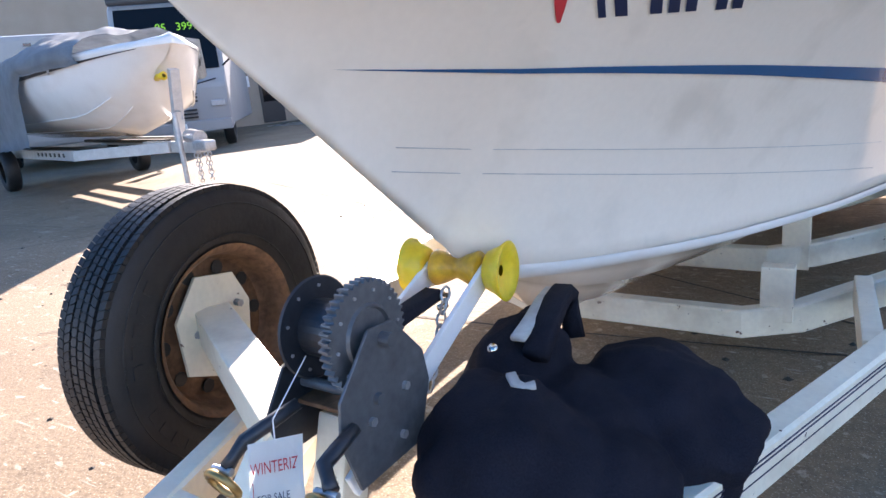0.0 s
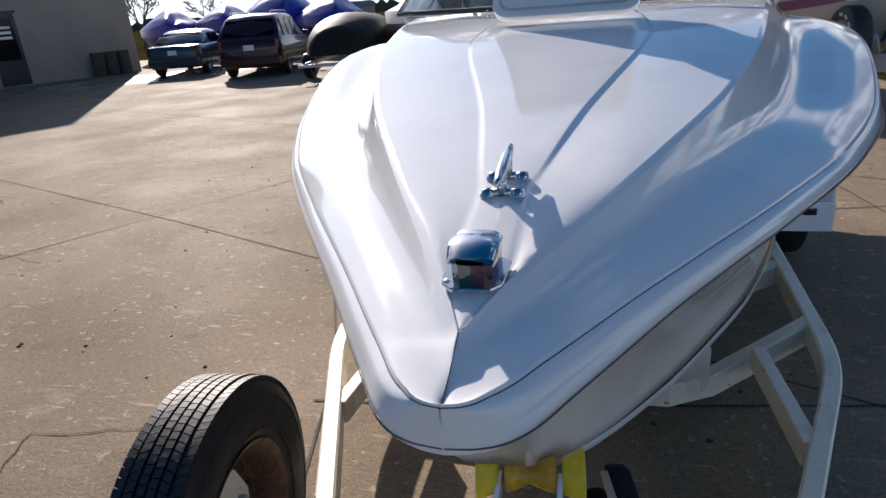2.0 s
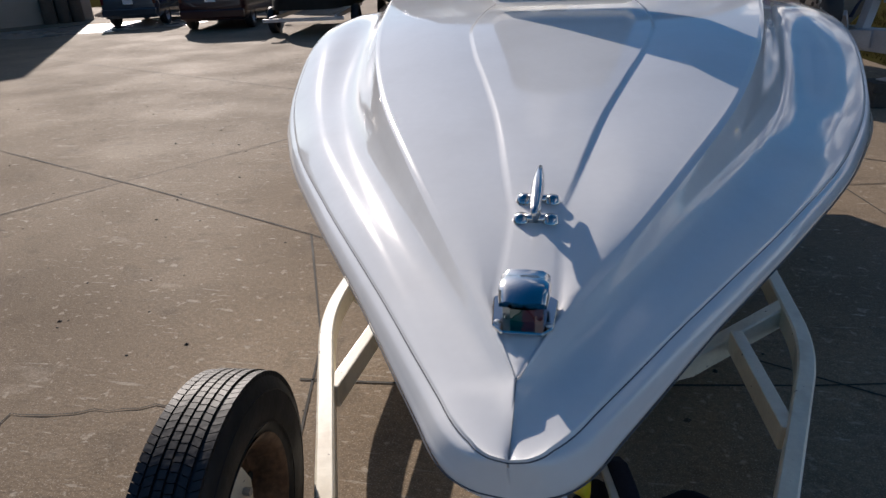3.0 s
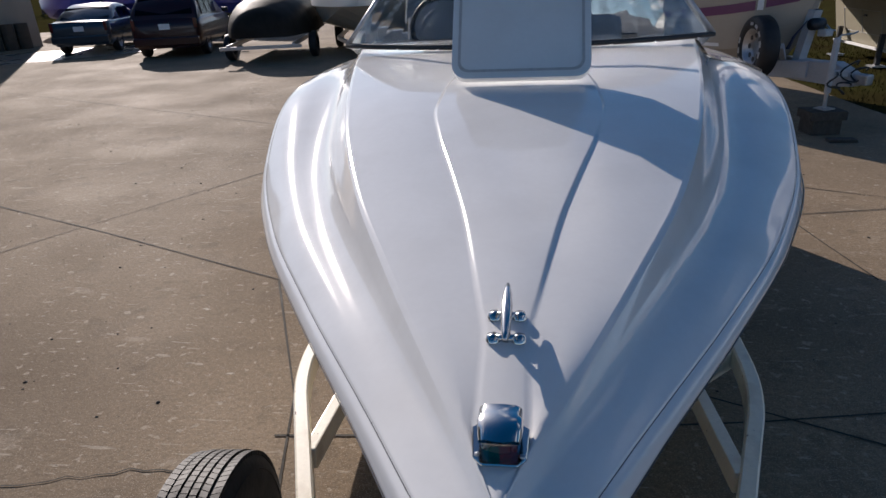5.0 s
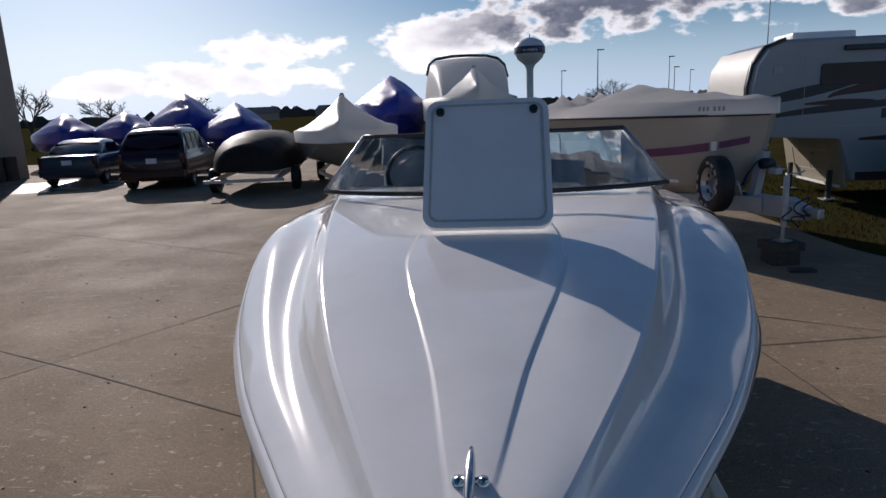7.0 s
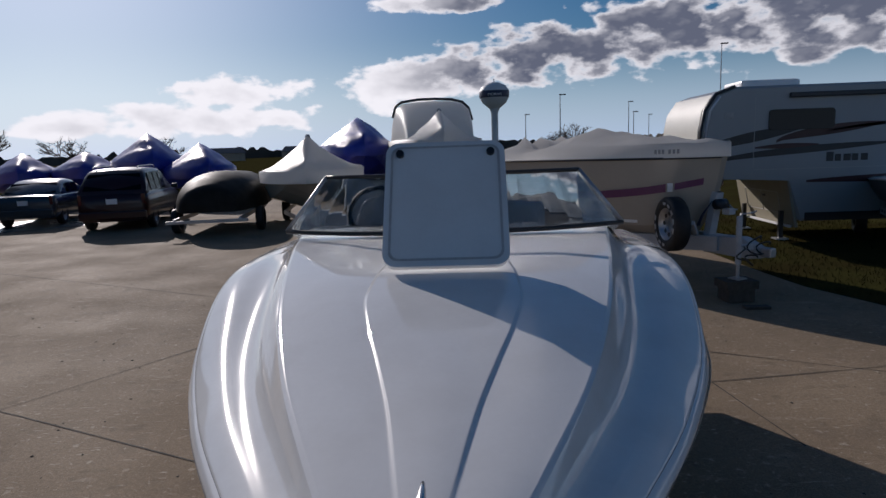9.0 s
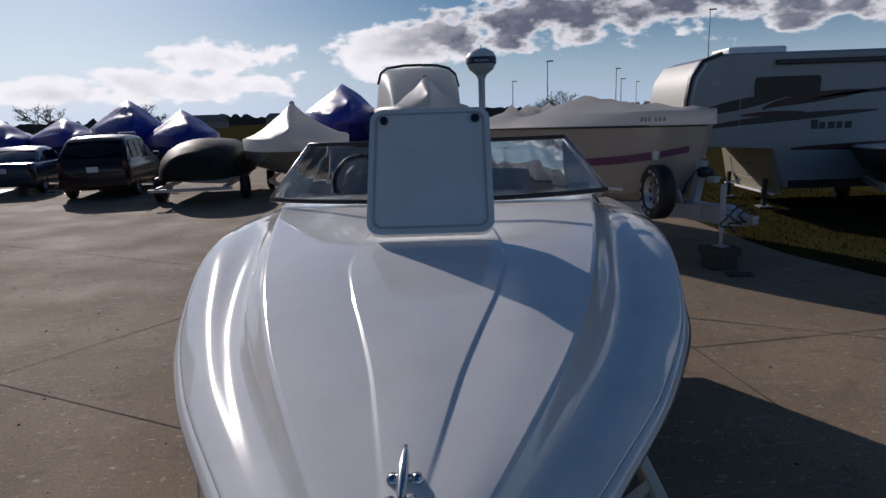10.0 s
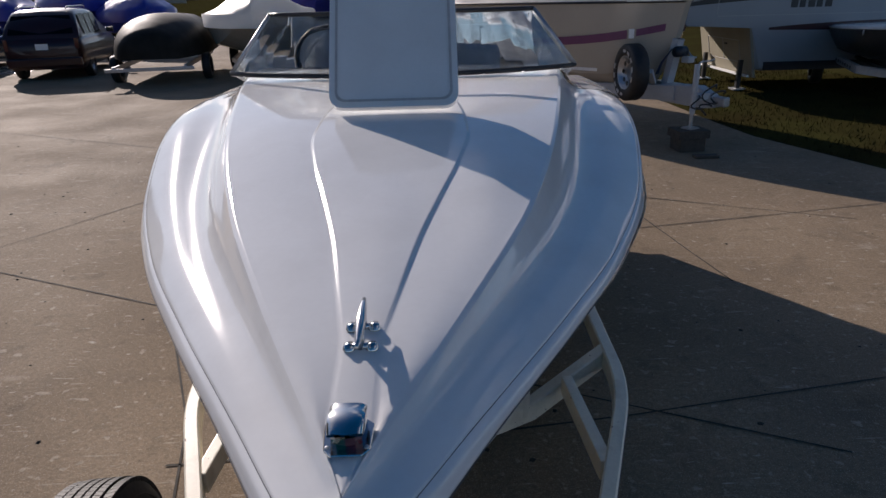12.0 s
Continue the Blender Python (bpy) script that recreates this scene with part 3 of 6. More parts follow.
def rounded(w, h, r, n=6):
    pts = []
    for cx, cy, a0 in ((w / 2 - r, h - r, 0), (-w / 2 + r, h - r, 90), (-w / 2 + r, r, 180), (w / 2 - r, r, 270)):
        pts += [(cx + r * math.cos(radians(a0 + 90 * k / n)), cy + r * math.sin(radians(a0 + 90 * k / n))) for k in range(n + 1)]
    return pts


LID = Matrix.Translation(HB) @ Matrix.Rotation(-math.atan2(HT.y - HB.y, HT.z - HB.z), 4, "X")
hatch = part("hatch_lid", prism(rounded(0.50, LEN, 0.055), 0.03, LID), M["gel"], boat, "white square deck hatch lid standing open")
bm = bmesh.new()
outer, inner = rounded(0.455, LEN - 0.045, 0.04), rounded(0.435, LEN - 0.065, 0.034)
add_grid(bm, [[LID @ Vector((x, -0.019, z + 0.0225)) for x, z in outer], [LID @ Vector((x, -0.019, z + 0.0325)) for x, z in inner]], close=True)
part("gasket", bm, M["grey"], hatch, "grey rubber gasket line")
for sx in (-0.19, 0.19):
    part("knob", cyl(LID @ Vector((sx, -0.015, LEN - 0.06)), LID @ Vector((sx, -0.03, LEN - 0.06)), 0.017), M["black"], hatch, "round black plug")

# windshield
WB, WT = (0.91, 2.9, 1.60), (0.69, 2.98, 1.885)


def ws_curve(u, top):
    """Point of the windshield's foot or top edge, u from -1 to 1 across."""
    a = abs(u)
    s = 1 if u >= 0 else -1
    bx, by, bz = WT if top else WB
    return Vector((u * bx, by - 0.16 * (1 - a**3) * (1 if not top else 0.7), bz - (0.012 if not top else 0.0) * (1 - a)))


for u0, u1 in ((-1, 0), (0, 1)):
    n = 10
    bm = bmesh.new()
    us = [u0 + (u1 - u0) * k / n for k in range(n + 1)]
    add_grid(bm, [[ws_curve(u, False) for u in us], [ws_curve(u, True) for u in us]])
    bmesh.ops.solidify(bm, geom=bm.faces[:], thickness=0.005)
    g = part("windshield_pane", bm, M["glass"], boat, "tinted windshield glass")
    g.visible_shadow = False
us = [-1 + k / 12 for k in range(25)]
part("windshield_foot", tube([ws_curve(u, False) for u in us], 0.013), M["black"], boat, "black windshield base gasket", True)
part("windshield_top", tube([ws_curve(u, True) for u in us], 0.011), M["black"], boat, "dark windshield top rail", True)
for s in (-1, 1):
    part("windshield_post", tube([ws_curve(s, False), ws_curve(s, True)], 0.012), M["zinc"], boat, "metal windshield corner post", True)
    side = bmesh.new()
    add_grid(side, [[ws_curve(s, False), Vector((s * 1.02, 3.7, 1.42))], [ws_curve(s, True), Vector((s * 0.95, 3.6, 1.62))]])
    bmesh.ops.solidify(side, geom=side.faces[:], thickness=0.005)
    g = part("windshield_pane", side, M["glass"], boat)
    g.visible_shadow = False

# cleat and bow light
bm = bmesh.new()
for y in (0.475, 0.535):
    z = lerp_table(CROWN, y)
    add_cyl(bm, (-0.026, y, z + 0.004), (0.026, y, z + 0.004), 0.007)
    for s in (-1, 1):
        add_lathe(bm, [(0.0, 0.012), (0.010, 0.010), (0.013, 0.0)], Matrix.Translation((s * 0.022, y, z)), 12)
    add_cyl(bm, (0, y, z), (0, y, z + 0.032), 0.008)
pts = [(0, 0.43 + 0.15 * k / 10, lerp_table(CROWN, 0.43 + 0.15 * k / 10) + 0.036) for k in range(11)]
add_tube(bm, pts, [0.004, 0.006, 0.008, 0.009, 0.010, 0.010, 0.010, 0.009, 0.008, 0.006, 0.004], 10)
part("bow_cleat", bm, M["chrome"], boat, "chrome mooring cleat", True)
NAV = Matrix.Translation((0, 0.26, lerp_table(CROWN, 0.26) - 0.002)) @ Matrix.Rotation(radians(9), 4, "X") @ Matrix.Diagonal((0.82, 0.82, 0.95, 1))
nav = part("bow_light", prism([(-0.045, -0.035), (-0.03, -0.05), (0.03, -0.05), (0.045, -0.035), (0.05, 0.03), (0.03, 0.045), (-0.03, 0.045), (-0.05, 0.03)], 0.006, NAV @ Matrix.Translation((0, 0, 0.006)) @ Matrix.Rotation(radians(-90), 4, "X"), 0.0015), M["chrome"], boat, "chrome navigation light with red and green lens")
for s, mt, nm in ((-1, "green", "green lens"), (1, "redlens", "red lens")):
    bm = bmesh.new()
    pr = [(0, -0.038), (0.018, -0.036), (0.030, -0.024), (0.034, 0.0), (0.034, 0.034), (0, 0.034)]
    add_grid(bm, [[NAV @ Vector((s * x, y, z)) for x, y in pr] for z in (0.008, 0.036)], close=True)
    part("lens", bm, M[mt], nav, nm)
bm = bmesh.new()
rows = []
for i in range(9):
    u = i / 8
    y = -0.043 + 0.083 * u
    w = 0.038 * (0.80 + 0.2 * math.sin(math.pi * min(1.0, 0.15 + u * 0.6)))
    top = 0.050 + 0.008 * math.sin(math.pi * min(1.0, 0.1 + u)) - 0.003 * (1 - u)
    rows.append([NAV @ Vector((x * w, y + (0.010 * (1 - u) ** 2) * x * x, z)) for x, z in ((-1.0, 0.036), (-1.02, 0.041), (-0.95, top - 0.006), (-0.7, top - 0.001), (0.0, top), (0.7, top - 0.001), (0.95, top - 0.006), (1.02, 0.041), (1.0, 0.036))])
vs = add_grid(bm, rows)
bm.faces.new(vs[0])
bm.faces.new(vs[-1])
cap = part("cap", bm, M["chrome"], nav, "chrome cap", True)
cap.data.set_sharp_from_angle(angle=radians(40))
for sx in (-0.038, 0.038):
    part("screw", lathe([(0.0055, 0), (0.004, 0.002), (0, 0.0025)], NAV @ Matrix.Translation((sx, -0.03, 0.009)), 8), M["zinc"], nav)


# hull graphics, laid on the starboard and port sides
def hull_strip(name, y0, y1, zlo, zhi, material, label, side=1, n=24, off=0.003):
    bm = bmesh.new()
    rows = []
    for i in range(n + 1):
        u = i / n
        y = y0 + (y1 - y0) * u
        a, b = zlo(u), zhi(u)
        rows.append([Vector((side * (side_x(y, a + (b - a) * k / 2) + off), y - off, a + (b - a) * k / 2)) for k in range(3)])
    add_grid(bm, rows)
    return part(name, bm, material, boat, label, True)


def stripe_z(y):
    return 1.069 - 0.078 * (y - 0.345) - 0.012 * max(0.0, y - 1.2)


for sd in (1, -1):
    hull_strip("blue_stripe", 0.345, 4.3, lambda u: stripe_z(0.345 + 3.955 * u) - 0.036 * min(1, u * 2.6), lambda u: stripe_z(0.345 + 3.955 * u), M["blue"], "tapering dark blue hull stripe", sd, 60)
    # two moulded knuckles above the chine, and the flat chine edge
    for z0, fall in ((0.932, 0.17), (0.889, 0.195)):
        kn = [(0.50 + 0.05 * i, z0 - fall * (0.01 + 0.05 * i) + 0.02 * (0.05 * i) ** 2) for i in range(32)]
        part("spray_rail", tube([(sd * (side_x(y, z) + 0.0013), y, z) for y, z in kn], 0.0011, 6), M["grey"], boat, "fine moulded hull knuckle line", True)
    ch = [(0.72 + 0.08 * i) for i in range(40)]
    bm = bmesh.new()
    add_grid(bm, [[(sd * (lerp_table(CHINE_X, y) + 0.002 + 0.012 * min(1, k / 6)), y, lerp_table(CHINE_Z, y) + 0.02), (sd * (lerp_table(CHINE_X, y) + 0.003 + 0.014 * min(1, k / 6)), y, lerp_table(CHINE_Z, y) + 0.002), (sd * (lerp_table(CHINE_X, y) - 0.02), y, lerp_table(CHINE_Z, y) - 0.016)] for k, y in enumerate(ch)])
    part("chine_rail", bm, M["gel"], boat, "white chine edge", True)


# registration shown as plain slanted bars
yy = 0.735
for w, gap in ((0.012, 0.014), (0.020, 0.040), (0.022, 0.012), (0.022, 0.012), (0.022, 0.040), (0.024, 0.012), (0.024, 0.0)):
    lo, hi = 1.115, 1.188
    rows = []
    for k in range(4):
        z = lo + (hi - lo) * k / 3
        a = yy - (z - lo) * 1.0
        rows.append([Vector((side_x(a + w * j / 3, z) + 0.003, a + w * j / 3 - 0.003, z)) for j in range(4)])
    bm = bmesh.new()
    add_grid(bm, rows)
    part("registration_bar", bm, M["navy"], boat, "dark registration marking bar")
    yy += w + gap
bm = bmesh.new()
rows = []
for k in range(7):
    z = 1.112 + 0.082 * k / 6
    w = (0.006, 0.014, 0.020, 0.024, 0.022, 0.024, 0.022)[k]
    a = 0.675 - (z - 1.112) * 0.95
    rows.append([Vector((side_x(a + s * w / 2, z) + 0.003, a + s * w / 2 - 0.003, z)) for s in (-1, 0, 1)])
add_grid(bm, rows)
part("sticker", bm, M["red"], boat, "red state-shaped sticker")

# ---- trailer of the boat ----
trailer = thing("boat_trailer", "cream painted steel boat trailer with winch post under the boat", "trailer")
RZ, RH, RW = 0.29, 0.10, 0.06


def rail_points(s):
    pts = [(s * 0.03, -0.72, RZ)]
    a, b, c = Vector((s * 0.03, -0.72, RZ)), Vector((s * 0.965, 1.80, RZ)), Vector((s * 1.06, 5.2, RZ))
    d1, d2 = (b - a).normalized(), (c - b).normalized()
    p, q = b - d1 * 0.22, b + d2 * 0.22
    for k in range(9):
        u = k / 8
        pts.append(tuple(p * (1 - u) ** 2 + b * 2 * u * (1 - u) + q * u * u))
    pts.append(tuple(c))
    return pts


for s in (-1, 1):
    part("side_rail", add_sweep(bmesh.new(), rail_points(s), RW, RH, 0.12), M["cream"], trailer)
    part("brace", beam((s * 0.765, 1.32, RZ - 0.003), (s * 0.735, 1.93, RZ - 0.03), 0.05, 0.09), M["cream"], trailer)
for y, dz, w in ((2.15, 0.0, 0.98), (2.75, 0.05, 1.0), (4.0, 0.0, 1.03), (5.1, 0.0, 1.05)):
    part("crossmember", add_sweep(bmesh.new(), [(-w, y, RZ), (-0.56, y - 0.27, 0.16 + dz), (-0.4, y - 0.34, 0.145 + dz), (0.4, y - 0.34, 0.145 + dz), (0.56, y - 0.27, 0.16 + dz), (w, y, RZ)], 0.06, 0.10, 0.1), M["cream"], trailer)
    for sx in (-0.5, 0.5):
        part("gusset", box(sx - 0.05, sx + 0.05, y - 0.32, y - 0.26, 0.15, 0.34 + dz, 0.004), M["cream"], trailer)
for s in (-1, 1):
    for dz in (0.030, 0.020, -0.004):
        pts = [(x + s * (RW / 2 + 0.0012) * 0.94, y - (RW / 2 + 0.0012) * 0.34 * (1 if k < 5 else 0), z + dz) for k, (x, y, z) in enumerate(rail_points(s))]
        part("pinstripe", add_sweep(bmesh.new(), pts, 0.002, 0.003 if dz > 0 else 0.0018), M["navy"], trailer, "thin dark pinstripe")
for s in (-1, 1):
    part("bunk", beam((s * 0.5, 2.6, 0.36), (s * 0.55, 4.9, 0.38), 0.09, 0.05), M["black"], trailer, "dark carpeted bunk board")
part("front_crossmember", beam((-0.34, 0.14, RZ), (0.34, 0.14, RZ), 0.06, 0.09), M["cream"], trailer)
part("coupler", beam((0, -0.70, RZ + 0.02), (0, -0.95, RZ + 0.02), 0.09, 0.08, 0.02), M["zinc"], trailer, "steel ball coupler")
# winch post with two arms to the roller
part("winch_post", beam((0.0, 0.24, RZ), (0.0, 0.31, 0.50), 0.07, 0.07), M["cream"], trailer)
for s in (-1, 1):
    part("roller_arm", beam((s * 0.078, 0.22, 0.43), (s * 0.066, 0.70 + s * 0.006, 0.637), 0.012, 0.045, 0.003), M["white"], trailer, "white flat steel roller arm")
ROLL = Matrix.Translation((0.0, 0.70, 0.642)) @ Matrix.Rotation(radians(6), 4, "Z") @ Matrix.Rotation(radians(90), 4, "Y")
prof = [(0.012, -0.058), (0.036, -0.056), (0.040, -0.05), (0.034, -0.03), (0.024, -0.008), (0.021, 0.0), (0.024, 0.008), (0.034, 0.03), (0.040, 0.05), (0.036, 0.056), (0.012, 0.058)]
part("bow_roller", lathe(prof, ROLL), M["amber"], trailer, "amber polyurethane bow roller", True)
for s in (-1, 1):
    pr = [(0.012, s * 0.070), (0.036, s * 0.071), (0.042, s * 0.075), (0.052, s * 0.098), (0.064, s * 0.116), (0.060, s * 0.118), (0.042, s * 0.108), (0.012, s * 0.10)]
    part("end_bell", lathe(pr, ROLL), M["yellow"], trailer, "translucent yellow end bell", True)

# trailer wheels, mostly hidden below the hull
def wheel_bm(r, w, rim):
    prof = [(rim, -w * 0.42), (rim + 0.02, -w * 0.5), (r * 0.86, -w * 0.52), (r * 0.95, -w * 0.45), (r, -w * 0.34), (r, w * 0.34), (r * 0.95, w * 0.45), (r * 0.86, w * 0.52), (rim + 0.02, w * 0.5), (rim, w * 0.42)]
    return lathe(prof, Matrix.Rotation(radians(90), 4, "Y"), 40)


def hub_bm(rim, w):
    prof = [(rim, -w * 0.44), (rim * 0.93, -w * 0.40), (rim * 0.86, -w * 0.1), (rim * 0.5, 0.02), (rim * 0.3, 0.04), (0.0, 0.04), (0.0, 0.02), (rim * 0.86, 0.0), (rim * 0.93, w * 0.40), (rim, w * 0.44)]
    return lathe(prof, Matrix.Rotation(radians(90), 4, "Y"), 40)


for s in (-1, 1):
    w = part("wheel", wheel_bm(0.34, 0.2, 0.19), M["rubber"], trailer, "black trailer tyre", True)
    w.location = (s * 1.22, 3.78, 0.34)
    h = part("rim", hub_bm(0.19, 0.2), M["white"], w, "white wheel rim", True)
    bm = bmesh.new()
    rows = []
    for k in range(13):
        a = radians(15 + 150 * k / 12)
        rows.append([(s * x, 3.78 + 0.48 * math.cos(a), 0.34 + 0.43 * math.sin(a) - dz) for x, dz in ((1.08, 0), (1.36, 0), (1.38, 0.03), (1.37, 0.07))])
    add_grid(bm, rows)
    bmesh.ops.solidify(bm, geom=bm.faces[:], thickness=0.004)
    fender = part("fender", bm, M["white"], trailer, "rounded white fender")
    part("fender_front", box(s * 1.22 - 0.15, s * 1.22 + 0.15, 3.27, 3.30, 0.30, 0.47, 0.01), M["white"], fender)
    part("marker_light", box(s * 1.24 - 0.035, s * 1.24 + 0.035, 3.255, 3.272, 0.40, 0.44, 0.006), M["redlens"], fender, "small red marker light")

# ---- spare wheel on its carrier, fixed to the tongue ----
R, RIM = 0.396, 0.226
SP = (-0.757, 0.594, 0.442)
prof = [(RIM, -0.062), (RIM + 0.012, -0.074), (RIM + 0.03, -0.081), (R * 0.72, -0.088), (R * 0.80, -0.090), (R * 0.88, -0.087), (R * 0.94, -0.080), (R * 0.972, -0.068), (R * 0.98, -0.06)]
prof = prof + [(r, -x) for r, x in prof[::-1]]
spare = part("spare_wheel", lathe(prof, TURN, 96), M["rubber"], trailer, "worn black spare tyre", True)
spare.matrix_local = pose(*SP, 0, 1.2, 6.9)
bm = bmesh.new()
for row, (x0, x1) in enumerate(((-0.074, -0.053), (-0.046, -0.027), (-0.020, -0.003), (0.003, 0.020), (0.027, 0.046), (0.053, 0.074))):
    n = 116
    for k in range(n):
        a = 2 * math.pi * (k + 0.3 * row) / n
        m = Matrix.Rotation(a, 4, "X") @ Matrix.Translation((0, 0, R * 0.975))
        dip = 0.003 if row in (0, 5) else 0.0
        slant = 0.0036 * (1 if row % 2 else -1) * (0 if row in (2, 3) else 1)
        top = R * 0.024 - dip
        vs = [bm.verts.new(m @ Vector((x, y + slant * (1 if x == x1 else -1), z))) for z in (-0.006, top) for x, y in ((x0, -0.0094), (x1, -0.0094), (x1, 0.0094), (x0, 0.0094))]
        for f in ((4, 5, 6, 7), (0, 1, 5, 4), (1, 2, 6, 5), (2, 3, 7, 6), (3, 0, 4, 7)):
            bm.faces.new([vs[j] for j in f])
tread = part("tread", bm, M["rubber"], spare, "blocked tyre tread")
tagged(tread, kind="stuff")
rimprof = [(RIM, -0.057), (RIM - 0.015, -0.055), (RIM - 0.02, -0.02), (RIM - 0.04, -0.01), (0.14, -0.012), (0.10, 0.0), (0.06, 0.004), (0.055, 0.0), (0.055, -0.006), (0.10, -0.01), (0.14, -0.02), (RIM - 0.045, -0.02), (RIM - 0.026, 0.0), (RIM - 0.022, 0.03), (RIM - 0.012, 0.06), (RIM, 0.074), (RIM + 0.010, 0.078)]
part("rim", lathe(rimprof, TURN, 64), M["rust"], spare, "rusty brown steel rim", True)
for k in range(10):
    a = 2 * math.pi * k / 10
    c = Vector((-0.008, 0.165 * math.cos(a), 0.165 * math.sin(a)))
    part("rim_slot", cyl(c, c + Vector((0.004, 0, 0)), 0.02, seg=10), M["black"], spare)
for k in range(9):
    a = radians(50 + 9 * k + (14 if k > 4 else 0))
    m = Matrix.Rotation(a, 4, "X") @ Matrix.Translation((0.0895, 0, 0.312))
    part("letter_bar", box(-0.002, 0.0016, -0.016, 0.016, -0.013, 0.013, m=m), M["rubber"], spare, "faint raised sidewall lettering bar")
for rr in (0.262, 0.345):
    part("sidewall_rib", tube([(0.0865 if rr < 0.3 else 0.0875, rr * math.cos(2 * math.pi * k / 72), rr * math.sin(2 * math.pi * k / 72)) for k in range(72)], 0.0022, 5, True), M["rubber"], spare, smooth=True)
CP = Matrix.Translation((-0.745, 0.60, 0.46)) @ Matrix.Rotation(radians(6.9), 4, "Z") @ ZT
plate = part("carrier_plate", prism([(-0.13, -0.11), (-0.04, -0.15), (0.10, -0.12), (0.125, 0.02), (0.08, 0.115), (-0.05, 0.14), (-0.135, 0.04)], 0.010, CP, 0.0012), M["cream"], trailer, "cream steel carrier plate")
part("carrier_arm", beam((-0.74, 0.585, 0.46), (-0.13, 0.285, 0.43), 0.095, 0.10, 0.006), M["cream"], trailer, "cream square carrier arm")
part("carrier_bracket", beam((-0.14, 0.16, 0.29), (-0.14, 0.30, 0.44), 0.10, 0.08, 0.006), M["cream"], trailer, "cream welded bracket")
for y, z in ((0.523, 0.448), (0.673, 0.487), (0.63, 0.37)):
    part("bolt", cyl((-0.748, y, z), (-0.728, y, z), 0.011, seg=6), M["zinc"], plate)

# ---- winch ----
winch = thing("hand_winch", "black steel hand winch with toothed gear on the trailer post", "winch")
WC = Vector((0.012, 0.305, 0.656))


def disc_holes(r, n, rad, x, name, parent):
    for k in range(n):
        a = 2 * math.pi * k / n
        c = WC + Vector((x, r * math.cos(a), r * math.sin(a)))
        part(name, cyl(c, c + Vector((0.003, 0, 0)), rad, seg=8), M["zinc"], parent)


flange = part("drum_flange", lathe([(0.0, -0.003), (0.086, -0.003), (0.089, 0.0), (0.086, 0.003), (0.0, 0.003)], Matrix.Translation(WC + Vector((-0.045, 0, 0))) @ TURN, 48), M["blacksteel"], winch)
disc_holes(0.072, 9, 0.003, -0.0425, "rivet", flange)
part("drum", cyl(WC + Vector((-0.045, 0, 0)), WC + Vector((0.05, 0, 0)), 0.05, seg=28), M["blacksteel"], winch)
n = 44
rim_pts = []
for k in range(n):
    for da, rr in ((0, 0.087), (0.25, 0.0935), (0.5, 0.0935), (0.75, 0.087)):
        a = 2 * math.pi * (k + da) / n
        rim_pts.append((rr * math.cos(a), rr * math.sin(a)))
gear = part("gear", prism(rim_pts, 0.02, Matrix.Translation(WC + Vector((0.058, 0, 0))) @ ZT), M["steelgrey"], winch, "grey toothed winch gear wheel")
disc_holes(0.074, 10, 0.003, 0.068, "rivet", gear)
part("gear_ring", lathe([(0.045, 0.0), (0.048, 0.006), (0.052, 0.006), (0.055, 0.0)], Matrix.Translation(WC + Vector((0.068, 0, 0))) @ TURN, 32), M["steelgrey"], gear)
for x, nm in ((-0.07, "left"), (0.092, "right")):
    pl = [(-0.09, -0.22), (0.07, -0.22), (0.11, -0.12), (0.10, -0.06), (0.03, 0.02), (-0.03, 0.025), (-0.11, -0.06), (-0.12, -0.12)] if x > 0 else [(-0.10, -0.20), (0.06, -0.20), (0.06, -0.09), (0.0, -0.03), (-0.07, -0.05), (-0.12, -0.12)]
    sp = part("side_plate", prism(pl, 0.006, Matrix.Translation(WC + Vector((x, 0, 0))) @ ZT, 0.0012), M["steelgrey"] if x > 0 else M["blacksteel"], winch)
    for yy, zz in ((0.04, -0.10), (-0.05, -0.12), (0.02, -0.18)):
        c = WC + Vector((x, yy, zz))
        part("bolt", cyl(c, c + Vector((0.010 if x > 0 else -0.010, 0, 0)), 0.008, seg=6), M["zinc"], sp)
part("cross_plate", box(-0.07, 0.09, -0.05, 0.05, -0.004, 0.004, 0.002, Matrix.Translation(WC + Vector((0, 0, -0.12)))), M["rust"], winch, "rust brown cross plate")
part("shaft", cyl(WC + Vector((-0.085, 0, 0)), WC + Vector((0.115, 0, 0)), 0.012), M["steelgrey"], winch)
part("pinion_shaft", cyl(WC + Vector((-0.075, -0.03, -0.09)), WC + Vector((0.105, -0.03, -0.09)), 0.010), M["steelgrey"], winch)
part("strap", add_sweep(bmesh.new(), [tuple(WC + Vector((0.0, 0.03, -0.04))), (0.005, 0.40, 0.608), (0.0, 0.50, 0.612), (0.0, 0.60, 0.618)], 0.045, 0.024), M["cloth"], winch, "black winch strap", True)
part("hook", tube([(0.0, 0.585, 0.62), (0.0, 0.62, 0.612), (0.0, 0.65, 0.598), (0.0, 0.64, 0.578), (0.0, 0.615, 0.582)], 0.007), M["chrome"], winch, "bright strap hook", True)


